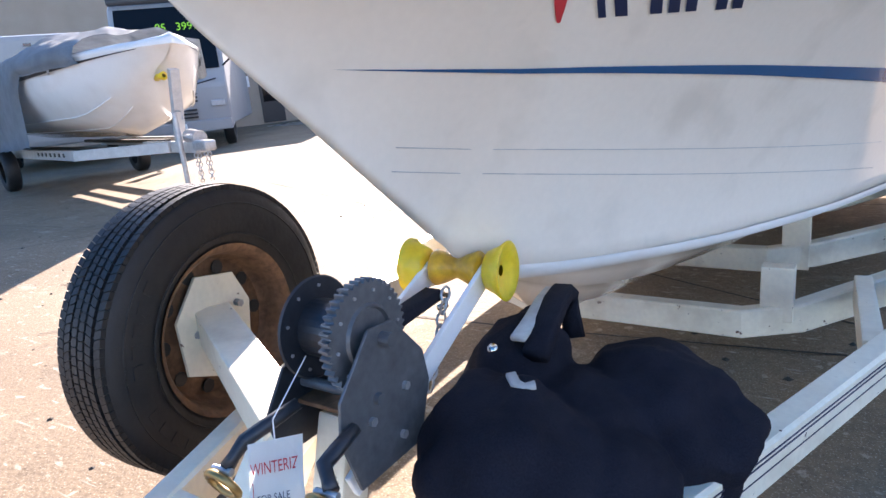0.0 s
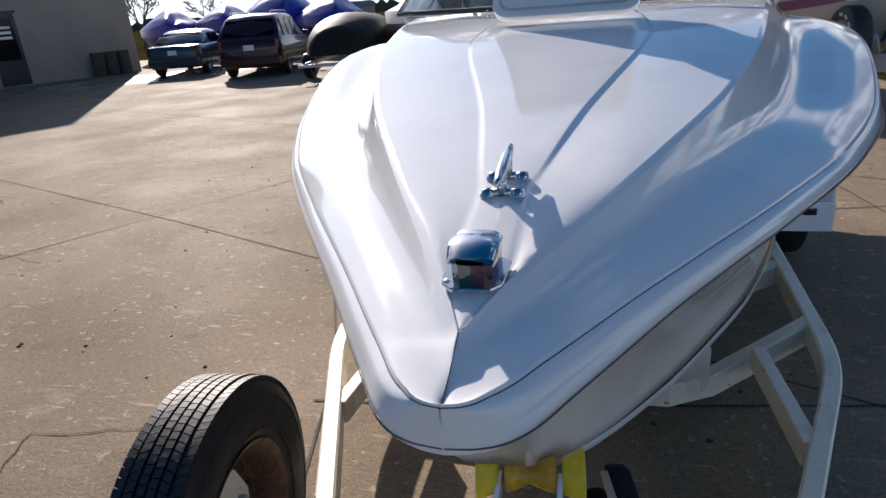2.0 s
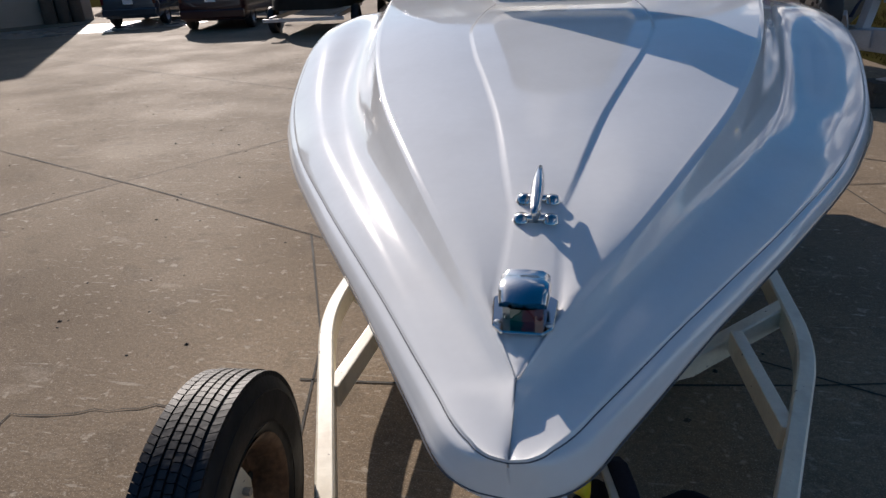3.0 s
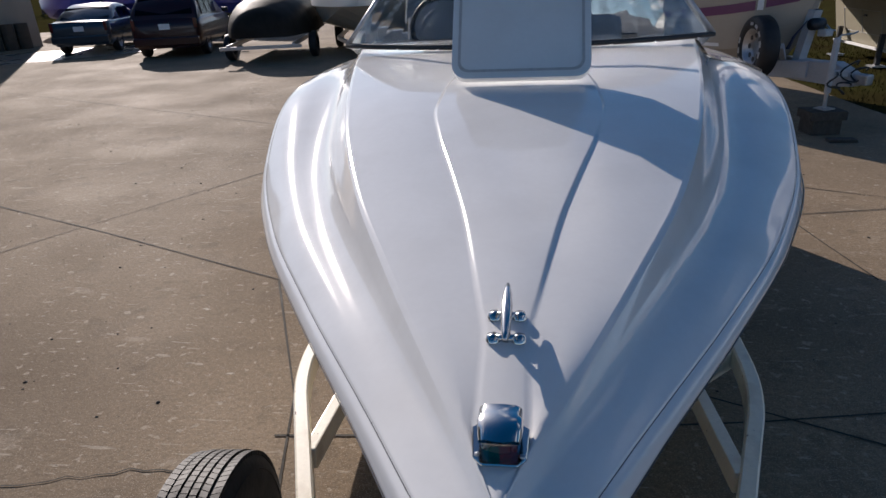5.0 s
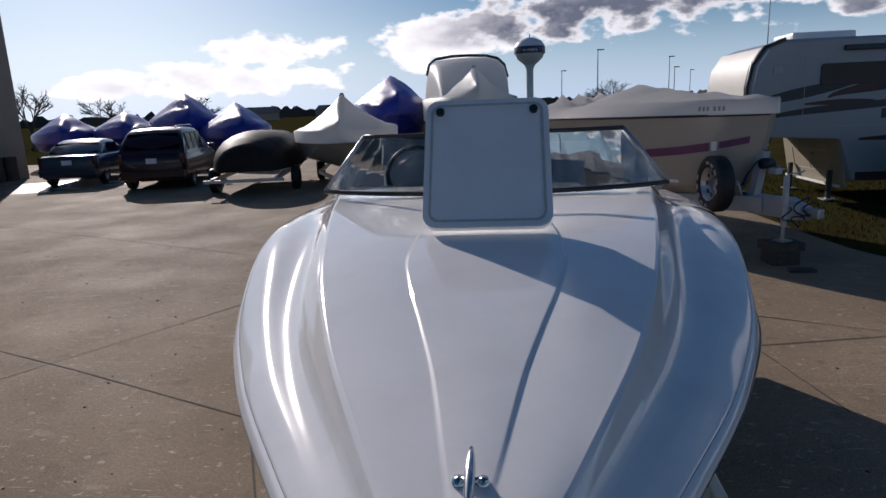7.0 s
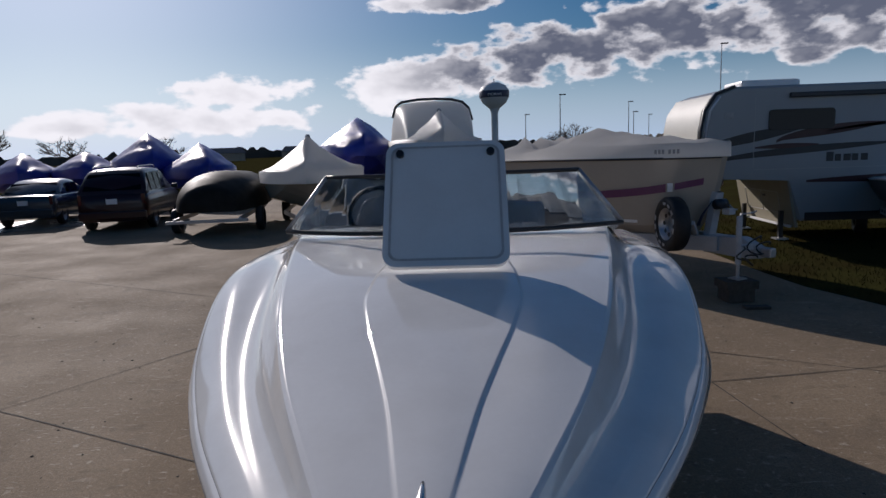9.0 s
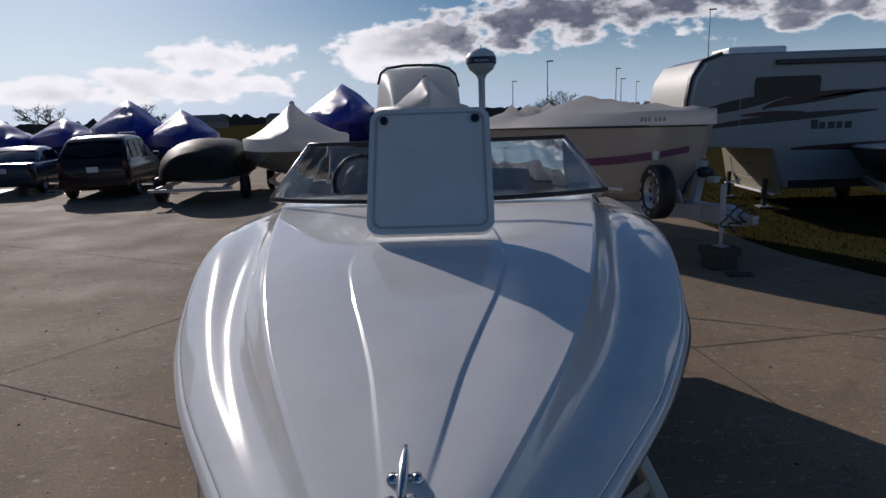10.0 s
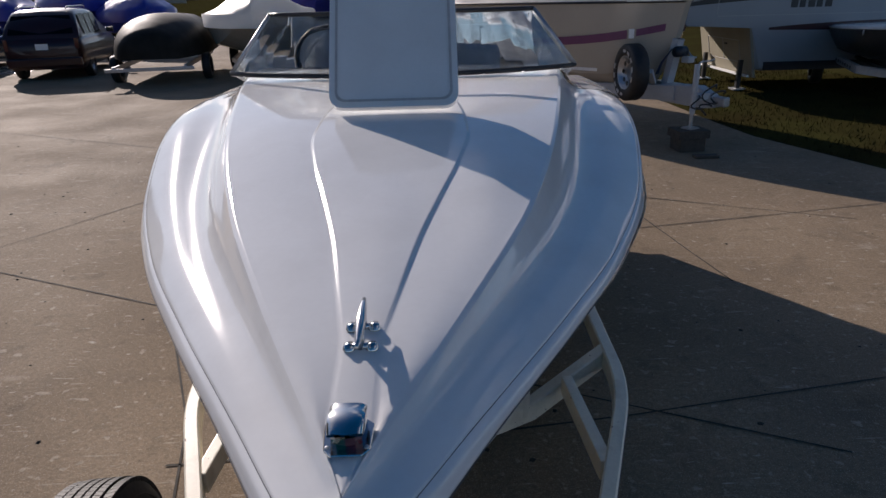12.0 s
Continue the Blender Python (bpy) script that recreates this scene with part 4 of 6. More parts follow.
def chain(name, label, pts, r=0.012, wire=0.0035, material=None, thing_parent=None):
    """Oval links strung along a line of points."""
    pts = [Vector(p) for p in pts]
    step = r * 2.6
    k = 0
    legs = [(a, b) for a, b in zip(pts, pts[1:])]
    length = sum((b - a).length for a, b in legs)
    d = 0.0
    while d < length:
        e = d
        for a, b in legs:
            ln = (b - a).length
            if e <= ln:
                c, w = a.lerp(b, e / ln), (b - a).normalized()
                break
            e -= ln
        s1 = w.cross(Vector((0.3, 0.9, 0.2))).normalized()
        s2 = w.cross(s1)
        s1 = s1 if k % 2 else s2
        loop = [c + w * (r * 1.6 * math.cos(2 * math.pi * j / 10)) + s1 * (r * math.sin(2 * math.pi * j / 10)) for j in range(10)]
        part("link", tube(loop, wire, 5, True), material, thing_parent)
        d += step
        k += 1


for top, ring in (((0.01, 0.20, 0.575), (-0.052, 0.085, 0.484)), ((0.125, 0.20, 0.56), (0.150, 0.100, 0.497))):
    hk = thing("safety_hook", "dark steel safety hook with brass coloured clevis hanging at the winch", "hook", group="safety hooks")
    p, c = Vector(top), Vector(ring)
    mid = p.lerp(c, 0.5) + Vector((-0.012, -0.02, 0.012))
    q = c + Vector((0.006, 0.008, 0.026))
    part("shank", tube([p, p.lerp(mid, 0.6), mid, mid.lerp(q, 0.6), q], [0.010, 0.012, 0.012, 0.010, 0.012], 10), M["blacksteel"], hk, smooth=True)
    part("clevis", tube([c + Vector((0.030 * math.cos(a), -0.010 * math.sin(a), 0.024 * math.sin(a))) for a in [2 * math.pi * k / 18 for k in range(18)]], 0.0065, 8, True), M["brass"], hk, "brass coloured ring", True)
    part("pin", cyl(c + Vector((-0.016, 0.0, 0.024)), c + Vector((0.022, 0.004, 0.024)), 0.006, seg=8), M["zinc"], hk)
safety = thing("safety_chain", "small steel safety chain hanging from the bow eye", "chain")
chain("link", "", [(0.03, 0.6, 0.62), (0.035, 0.56, 0.56), (0.04, 0.50, 0.46)], 0.010, 0.003, M["zinc"], safety)

tag = thing("paper_tag", "white paper winterizing tag tied to the winch", "tag")
TG = Matrix.Translation((0.044, 0.112, 0.508)) @ Matrix.Rotation(radians(26), 4, "Z") @ Matrix.Rotation(radians(-36), 4, "X") @ Matrix.Rotation(radians(-10), 4, "Y") @ Matrix.Diagonal((1.35, 1.0, 1.2, 1))
bm = bmesh.new()
rows = []
for i in range(9):
    u = i / 8
    rows.append([TG @ Vector((-0.032 + 0.064 * j / 6, -0.012 * math.sin(math.pi * u) * (j / 6) ** 2, 0.045 - 0.13 * u)) for j in range(7)])
add_grid(bm, rows)
bmesh.ops.solidify(bm, geom=bm.faces[:], thickness=0.0006)
paper = part("paper", bm, M["paper"], tag)
part("string", tube([TG @ Vector((0, 0, 0.04)), TG @ Vector((-0.004, 0.01, 0.07)), tuple(WC + Vector((-0.03, -0.05, -0.03)))], 0.0012, 5), M["white"], tag, "thin white string")


def flat_text(body, size, m, material, parent, name="lettering", shear=0.0, width=None, extrude=0.0):
    """Words as a flat mesh laid in the x, z plane of m, facing its -y, anchored at the left foot."""
    cu = bpy.data.curves.new("lettering", "FONT")
    cu.body, cu.size, cu.shear, cu.extrude = body, size, shear, extrude
    tmp = new("lettering", cu)
    bpy.context.view_layer.update()
    me = bpy.data.meshes.new_from_object(tmp.evaluated_get(bpy.context.evaluated_depsgraph_get()))
    bpy.data.objects.remove(tmp)
    wide = max(v.co.x for v in me.vertices) if width else 1
    for v in me.vertices:
        x = v.co.x * (width / wide if width else 1)
        v.co = m @ Vector((x, 0, v.co.y))
    me.materials.append(material)
    ob = new(name, me)
    ob.parent = parent
    return ob


def on_tag(x, z):
    return TG @ Matrix.Translation((x, -0.0115 if x > 0 else -0.007, z))


flat_text("WINTERIZ", 0.02, on_tag(-0.028, 0.006), M["red"], paper, width=0.054)
flat_text("FOR SALE", 0.012, on_tag(-0.022, -0.026), M["navy"], paper, width=0.036)
flat_text("7653", 0.014, on_tag(-0.018, -0.044), M["navy"], paper, width=0.034)
part("frame_line", tube([on_tag(-0.026, -0.002) @ Vector((0, 0, 0)), on_tag(-0.026, -0.056) @ Vector((0, 0, 0))], 0.0006, 4), M["red"], paper)

# ---- black cover bundle ----
cover = thing("cover_bundle", "black cloth cover bundled over the trailer tongue beside the winch", "cover")


def lobe(bm, c, r, seed, turn=0.0, rough=0.16):
    g = bmesh.ops.create_icosphere(bm, subdivisions=4, radius=1)
    m = Matrix.Translation(c) @ Matrix.Rotation(radians(turn), 4, "Z")
    for v in g["verts"]:
        p = v.co.copy()
        k = 1 + rough * noise.noise(p * 1.7 + Vector((seed, 2 * seed, 5))) + 0.10 * abs(noise.noise(p * 4.5 + Vector((seed, 0, 0)))) - 0.03 + 0.02 * math.sin(9 * p.x + 6 * p.z + seed)
        q = m @ Vector((p.x * r[0] * k, p.y * r[1] * k, p.z * r[2] * k))
        v.co = q
        v.co.z = max(q.z, 0.272)


bm = bmesh.new()
lobe(bm, (0.262, 0.42, 0.385), (0.165, 0.18, 0.145), 1.0, 20)
lobe(bm, (0.158, 0.66, 0.452), (0.100, 0.175, 0.10), 2.0, 8, 0.1)
lobe(bm, (0.145, 0.76, 0.50), (0.045, 0.06, 0.05), 7.0, 8, 0.1)
lobe(bm, (0.30, 0.60, 0.37), (0.18, 0.18, 0.12), 8.0, 10, 0.1)
lobe(bm, (0.40, 0.74, 0.395), (0.15, 0.15, 0.105), 3.0, 25, 0.26)
lobe(bm, (0.48, 0.70, 0.345), (0.13, 0.14, 0.105), 4.0, 20, 0.26)
lobe(bm, (0.37, 0.46, 0.35), (0.16, 0.17, 0.11), 5.0, 0)
lobe(bm, (0.188, 0.45, 0.38), (0.115, 0.15, 0.15), 6.0, 10)
cloth = part("cloth", bm, M["cloth"], cover, smooth=True)
rm = cloth.modifiers.new("skin", "REMESH")
rm.mode, rm.voxel_size, rm.use_smooth_shade = "VOXEL", 0.008, True
bpy.context.view_layer.update()
skin = bpy.data.meshes.new_from_object(cloth.evaluated_get(bpy.context.evaluated_depsgraph_get()))
cloth.modifiers.clear()
cloth.data = skin
bm = bmesh.new()
add_sweep(bm, [(0.236, 0.575, 0.53), (0.226, 0.65, 0.562), (0.208, 0.74, 0.576), (0.193, 0.81, 0.572), (0.186, 0.848, 0.55), (0.188, 0.86, 0.50), (0.195, 0.85, 0.45)], 0.05, 0.034)
part("strap_loop", bm, M["cloth"], cover, "thick black strap loop", True)
part("strap_lining", add_sweep(bmesh.new(), [(0.203, 0.572, 0.560), (0.196, 0.65, 0.572), (0.182, 0.73, 0.580), (0.166, 0.81, 0.574)], 0.030, 0.012), M["grey"], cover, "pale grey strap lining", True)
part("snap", lathe([(0.010, 0.0), (0.009, 0.004), (0.0, 0.006)], Matrix.Translation((0.179, 0.518, 0.560)) @ Matrix.Rotation(radians(30), 4, "X"), 14), M["chrome"], cover, "metal snap", True)
part("flap_edge", add_sweep(bmesh.new(), [(0.244, 0.462, 0.546), (0.260, 0.447, 0.540), (0.277, 0.444, 0.537), (0.294, 0.453, 0.541)], 0.018, 0.010), M["grey"], cover, "pale lining edge", True)

# ---- yard: building ----
BC, BD = Vector((-18.3, 22.5, 0)), Vector((-21.0, 17.0, 0))
along = (BD - BC).normalized()
back = Vector((along.y, -along.x, 0))
if back.x > 0:
    back = -back
BM = Matrix((along, back, Vector((0, 0, 1)))).transposed().to_4x4()
BM.translation = BC
wall = link("wall_shop", box(0, 40, 0, 0.3, 0, 6.5, m=BM), M["tan"])
tagged(wall, "tan block wall of a low commercial building", "wall", kind="structure")
wall2 = link("wall_shop_end", box(0, 0.3, 0.3, 14, 0, 6.5, m=BM), M["tan"])
tagged(wall2, "tan block end wall of a commercial building", "wall", kind="structure")
door = link("door_1", box(4.05, 5.0, -0.04, 0.0, 0.05, 2.45, m=BM), M["charcoal"])
tagged(door, "dark glazed shop door in the tan wall", "door", kind="structure")
sign = link("sign_board", box(0.7, 5.85, -0.06, -0.004, 2.95, 5.5, m=BM), M["sign"])
tagged(sign, "cream sign board with dark lettering on the tan wall", "sign")


# ---- vehicles ----
def car_body(sections, material, parent, name="body"):
    """sections: rows of (y, [(x, z)...]) half outlines from sill to roof middle."""
    bm = bmesh.new()
    rows = []
    for y, half in sections:
        rows.append([Vector((x, y, z)) for x, z in half] + [Vector((-x, y, z)) for x, z in half[-2::-1]])
    vs = add_grid(bm, rows)
    bm.faces.new(vs[0])
    bm.faces.new(vs[-1])
    return part(name, bm, material, parent)


def vehicle(name, label, cat, at, turn, length, width, height, belt, paint, rake_back, rake_front, hood):
    v = thing(name, label, cat, at, turn)
    w = width / 2
    g = 0.28
    body = []
    for y, sc, top in ((0.0, 0.82, belt - 0.22), (0.03, 0.90, belt - 0.10), (0.10, 0.955, belt - 0.02), (0.3, 0.985, belt), (0.6, 1.0, belt + 0.01), (length * 0.5, 1.0, belt), (length - hood, 1.0, belt - 0.02), (length - 0.6, 0.98, belt - 0.07), (length - 0.25, 0.93, belt - 0.15), (length, 0.80, belt - 0.34)):
        ww = w * sc
        body.append((y, [(ww * 0.90, g), (ww * 0.965, g + 0.08), (ww * 0.99, g + 0.22), (ww, belt * 0.62), (ww * 0.992, belt * 0.80), (ww * 0.965, top - 0.07), (ww * 0.93, top - 0.01), (ww * 0.88, top + 0.008), (0, top + 0.025)]))
    shell = car_body(body, paint, v)
    cab = []
    y0, y1 = rake_back[0], length - hood
    span = rake_back[1] - y0
    for y, z, sc in ((y0, belt, 0.93), (y0 + span * 0.5, belt + (height - belt) * 0.56, 0.865), (rake_back[1], height - 0.09, 0.80), (rake_back[1] + 0.18, height - 0.025, 0.775), (rake_back[1] + 0.5, height, 0.77), (y1 - rake_front - 0.5, height, 0.77), (y1 - rake_front - 0.15, height - 0.03, 0.78), (y1 - rake_front, height - 0.09, 0.80), (y1, belt - 0.01, 0.92)):
        cab.append((y, [(w * 0.93, belt - 0.02), (w * (sc + 0.93) / 2 + 0.012, (belt + max(belt, z - 0.1)) / 2), (w * sc + 0.02, max(belt, z - 0.10)), (w * sc - 0.03, max(belt, z - 0.035)), (w * sc - 0.12, z), (0, z + 0.03)]))
    roof = car_body(cab, paint, v, "cabin")
    for o in (shell, roof):
        for p in o.data.polygons:
            p.use_smooth = True
        o.data.set_sharp_from_angle(angle=radians(42))
    # glass panes sit proud of the cabin
    gl = bmesh.new()
    k = (height - 0.10 - belt)
    t = 0.10
    ya, yb = y0 + (rake_back[1] - y0) * 0.15, y0 + (rake_back[1] - y0) * 0.86
    za, zb = belt + (height - belt) * 0.15, belt + (height - belt) * 0.80
    add_grid(gl, [[(-w * 0.80, ya - 0.03, za), (w * 0.80, ya - 0.03, za)], [(-w * 0.72, yb - 0.03, zb), (w * 0.72, yb - 0.03, zb)]])
    bmesh.ops.solidify(gl, geom=gl.faces[:], thickness=0.01)
    part("rear_window", gl, M["carglass"], v, "dark rear window")
    for s in (-1, 1):
        n = 3 if height > 1.6 else 2
        ylo, yhi = rake_back[1] + 0.12, y1 - rake_front - 0.05
        for i in range(n):
            a, b = ylo + (yhi - ylo) * i / n + 0.04, ylo + (yhi - ylo) * (i + 1) / n - 0.04
            gl = bmesh.new()
            add_grid(gl, [[(s * (w * 0.93 + 0.012), a, belt + 0.05), (s * (w * 0.93 + 0.012), b, belt + 0.05)], [(s * (w * 0.80 + 0.035), a + 0.03, height - 0.12), (s * (w * 0.80 + 0.035), b - 0.03, height - 0.12)]])
            bmesh.ops.solidify(gl, geom=gl.faces[:], thickness=0.01)
            part("side_window", gl, M["carglass"], v, "dark side window")
        for y in (0.85, length - 0.95):
            wh = part("wheel", wheel_bm(0.33 if height < 1.6 else 0.37, 0.21, 0.2), M["rubber"], v, "black tyre", True)
            wh.location = (s * (w - 0.12), y, 0.33 if height < 1.6 else 0.37)
            part("rim", hub_bm(0.2, 0.2), M["zinc"], wh, "silver wheel rim", True)
        tl = box(-0.05, 0.05, -0.02, 0.03, -0.14, 0.14, 0.01)
        o = part("tail_light", tl, M["redlens"], v, "red tail light")
        o.location = (s * (w * 0.86), 0.02, belt - 0.14)
        mi = box(-0.1, 0.1, -0.05, 0.05, -0.07, 0.07, 0.03)
        o = part("mirror", mi, M["black"], v, "door mirror")
        o.location = (s * (w + 0.10), y1 - 0.35, belt + 0.06)
    part("bumper", box(-w * 0.92, w * 0.92, -0.08, 0.12, 0.34, 0.58, 0.04), paint, v)
    part("number_plate", box(-0.15, 0.15, -0.012, 0.0, 0.0, 0.15), M["white"], v, "plain pale number plate").location = (0, -0.01, belt - 0.28)
    if height > 1.6:
        for s in (-1, 1):
            part("roof_rail", tube([(s * w * 0.62, 0.7, height + 0.02), (s * w * 0.62, 0.8, height + 0.07), (s * w * 0.62, 2.6, height + 0.07), (s * w * 0.62, 2.7, height + 0.02)], 0.018), M["zinc"], v, "silver roof rail")
    return v


vehicle("suv", "dark red sport utility vehicle parked on the concrete", "car", (-10.1, 17.05, 0), 14, 4.8, 1.95, 1.76, 1.06, M["carred"], (0.10, 0.62), 0.85, 1.25)
vehicle("sedan", "grey blue sedan parked on the concrete with sun on its roof", "car", (-13.95, 18.75, 0), 16, 4.7, 1.85, 1.45, 0.98, M["carblue"], (0.62, 1.35), 0.85, 1.15)


# ---- wrapped boats ----
def wrapped_boat(label, at, turn, length, width, low, high, peak, wrap, hull=None, group="wrapped boats", dome=True, skirt=0.34):
    """A shrink wrapped boat on stands: bow at its own y = 0, tent shaped wrap with a peak."""
    v = thing("wrapped_boat", label, "boat", at, turn, group)
    ny, nx = 22, 17
    rows = []
    for i in range(ny + 1):
        u = i / ny
        y = length * u
        b = width / 2 * (1 - (1 - min(1, u / 0.45)) ** 2) ** 0.62 if u < 0.45 else width / 2 * (1 - 0.06 * (u - 0.45))
        b = max(b, 0.04)
        ridge = low + (high - low) * (0.42 + 0.43 * math.exp(-abs(u - peak) / 0.16) + 0.25 * math.exp(-((u - peak - 0.28) / 0.3) ** 2) - 0.3 * max(0, peak - u) / peak)
        row = []
        for j in range(nx):
            s = -1 + 2 * j / (nx - 1)
            a = abs(s)
            sag = 1 - a ** (1.15 + 0.5 * abs(u - peak))
            if dome:
                along = math.sin(math.pi * min(1.0, 0.04 + u / (2 * peak))) ** 0.7 if u < peak else 1 - 0.35 * (u - peak)
                sag = (1 - a**1.35) * along * 0.72 + 0.30 * math.exp(-math.hypot(s * b, y - peak * length) / 0.55)
                z = low + (high - low) * sag + 0.10 * noise.noise(Vector((s * 2.2, y * 1.1, high))) + 0.03 * math.sin(5 * y + 7 * s)
            else:
                sag = 0.6 * (1 - a) ** 1.7 + 0.4 * (1 - a)
                pull = math.atan2(s * b, y - peak * length)
                z = low + (ridge - low) * sag + 0.03 * noise.noise(Vector((s * 3, y * 1.1, high))) + 0.016 * math.sin(13 * pull + 2 * noise.noise(Vector((s, u * 3, 4)))) * min(1.0, 4 * (1 - a))
            row.append(Vector((s * b, y, z)))
        edge = [Vector((-b * 0.985, y, low - skirt)), *row, Vector((b * 0.985, y, low - skirt))]
        rows.append(edge)
    bm = bmesh.new()
    vs = add_grid(bm, rows)
    bm.faces.new(vs[-1])
    bm.faces.new(vs[0])
    part("wrap", bm, wrap, v, smooth=True)
    if not dome:
        tip = max((q for r_ in rows for q in r_), key=lambda q: q.z)
        part("pole_cap", lathe([(0.0, 0.03), (0.05, 0.02), (0.075, -0.05), (0.07, -0.09)], Matrix.Translation(tip), 12), M["grey"], v, "scuffed grey cap over the pole", True)
    bm = bmesh.new()
    rows = []
    for i in range(ny + 1):
        u = i / ny
        y = length * u + 0.12 * (1 - u)
        b = width / 2 * (1 - (1 - min(1, u / 0.45)) ** 2) ** 0.62 * 0.97 if u < 0.45 else width / 2 * 0.97 * (1 - 0.06 * (u - 0.45))
        b = max(b, 0.03)
        kz = 0.45 + (low - 0.5) * max(0, 1 - u / 0.3) ** 2
        cz = kz + (low - 0.3 - kz) * 0.45
        rim = low - skirt + 0.01
        rows.append([Vector(p) for p in ((-b, y, rim), (-b * 0.86, y, cz), (0, y, kz), (b * 0.86, y, cz), (b, y, rim))])
    vs = add_grid(bm, rows)
    bm.faces.new(vs[-1])
    part("hull", bm, hull or wrap, v)
    tr = M["zinc"]
    for s in (-1, 1):
        part("trailer_rail", beam((s * 0.75, 1.6, 0.42), (s * 0.75, length - 0.2, 0.42), 0.06, 0.1), tr, v, "steel trailer rail")
        part("tongue", beam((s * 0.75, 1.6, 0.42), (s * 0.05, -0.9, 0.42), 0.06, 0.1), tr, v, "steel trailer tongue")
        w = part("wheel", wheel_bm(0.33, 0.2, 0.19), M["rubber"], v, "black trailer tyre", True)
        w.location = (s * 0.95, length * 0.62, 0.33)
    part("jack", cyl((0, -0.6, 0), (0, -0.6, 0.7), 0.03), tr, v, "trailer jack")
    return v


wrapped_boat("boat in glossy white shrink wrap with a pointed peak", (-4.06, 15.4, 0), 10, 6.0, 3.0, 1.55, 2.60, 0.25, M["whitewrap"], M["beige"], dome=False, skirt=0.30)
wrapped_boat("boat in blue shrink wrap on a trailer", (-10.3, 24.5, 0), 30, 6.5, 3.0, 1.5, 2.65, 0.35, M["bluewrap"])
wrapped_boat("tall boat in blue shrink wrap behind the parked cars", (-13.3, 26.0, 0), 30, 7.0, 3.2, 1.9, 3.2, 0.35, M["bluewrap"])
wrapped_boat("boat in blue shrink wrap behind the sedan", (-16.6, 26.5, 0), 30, 6.0, 3.0, 1.6, 2.5, 0.35, M["bluewrap"])
wrapped_boat("boat in blue shrink wrap beside the building", (-19.3, 26.0, 0), 30, 6.5, 3.0, 1.5, 2.5, 0.35, M["bluewrap"])
wrapped_boat("boat in dark blue shrink wrap", (-3.6, 22.0, 0), 15, 7.0, 2.9, 2.2, 3.35, 0.35, M["bluewrap"])
tall = wrapped_boat("tall cruiser in white shrink wrap over an arch", (-0.66, 19.0, 0), 8, 8.0, 3.3, 2.3, 3.36, 0.16, M["whitewrap"], M["beige"], dome=False, skirt=0.7)
ARCH = ((-1.50, 2.35), (-1.44, 3.15), (-1.33, 3.55), (-1.10, 3.70), (-0.5, 3.78), (0.1, 3.79), (0.7, 3.76), (1.10, 3.66), (1.33, 3.45), (1.45, 3.0), (1.50, 2.35))
bm = bmesh.new()
rows = []
for i in range(19):
    u = i / 18
    y = 1.1 + 6.4 * u
    k = min(1.0, (y - 1.1) / 2.9)
    rise = math.sin(0.5 * math.pi * k) ** 0.9 - 0.35 * max(0.0, (y - 4.0) / 3.5)
    rows.append([Vector((x * (0.72 + 0.28 * k), y, 2.2 + (z - 2.26) * rise + 0.03 * noise.noise(Vector((x * 2.5, y * 1.6, 1))) + 0.012 * math.sin(9 * x + 4 * y))) for x, z in ARCH])
vs = add_grid(bm, rows)
bm.faces.new(vs[-1])
part("arch_wrap", bm, M["whitewrap"], tall, "white wrap drawn up over the arch", True)
part("arch_frame", tube([(x, 4.0, z + 0.015) for x, z in ARCH[1:-1]], 0.05), M["charcoal"], tall, "dark arch frame", True)

dark = thing("covered_boat", "small boat under a dark canvas cover on a trailer", "boat", (-6.55, 15.2, 0), 10)
bm = bmesh.new()
rows = []
for i in range(15):
    u = i / 14
    y = 4.6 * u
    k = math.sin(math.pi * min(1, 0.12 + u * 0.95)) ** 0.6 if u < 0.5 else 1 - 0.15 * (u - 0.5)
    rows.append([Vector((1.15 * k * math.cos(math.pi * j / 16), y, 0.62 + (1.0 * k) * math.sin(math.pi * j / 16) ** 0.8 + 0.02 * noise.noise(Vector((j * 0.9, y * 2, 0))))) for j in range(17)])
vs = add_grid(bm, rows)
bm.faces.new(vs[0])
bm.faces.new(vs[-1])
part("cover", bm, M["darkwrap"], dark, "wrinkled dark canvas cover", True)
for s in (-1, 1):
    part("trailer_rail", beam((s * 0.8, -0.2, 0.45), (s * 0.8, 4.4, 0.45), 0.06, 0.1), M["zinc"], dark)
    w = part("wheel", wheel_bm(0.33, 0.2, 0.19), M["rubber"], dark, "black trailer tyre", True)
    w.location = (s * 1.1, 1.2, 0.33)
part("crossbar", beam((-1.0, -0.2, 0.42), (1.0, -0.2, 0.42), 0.06, 0.08), M["zinc"], dark)

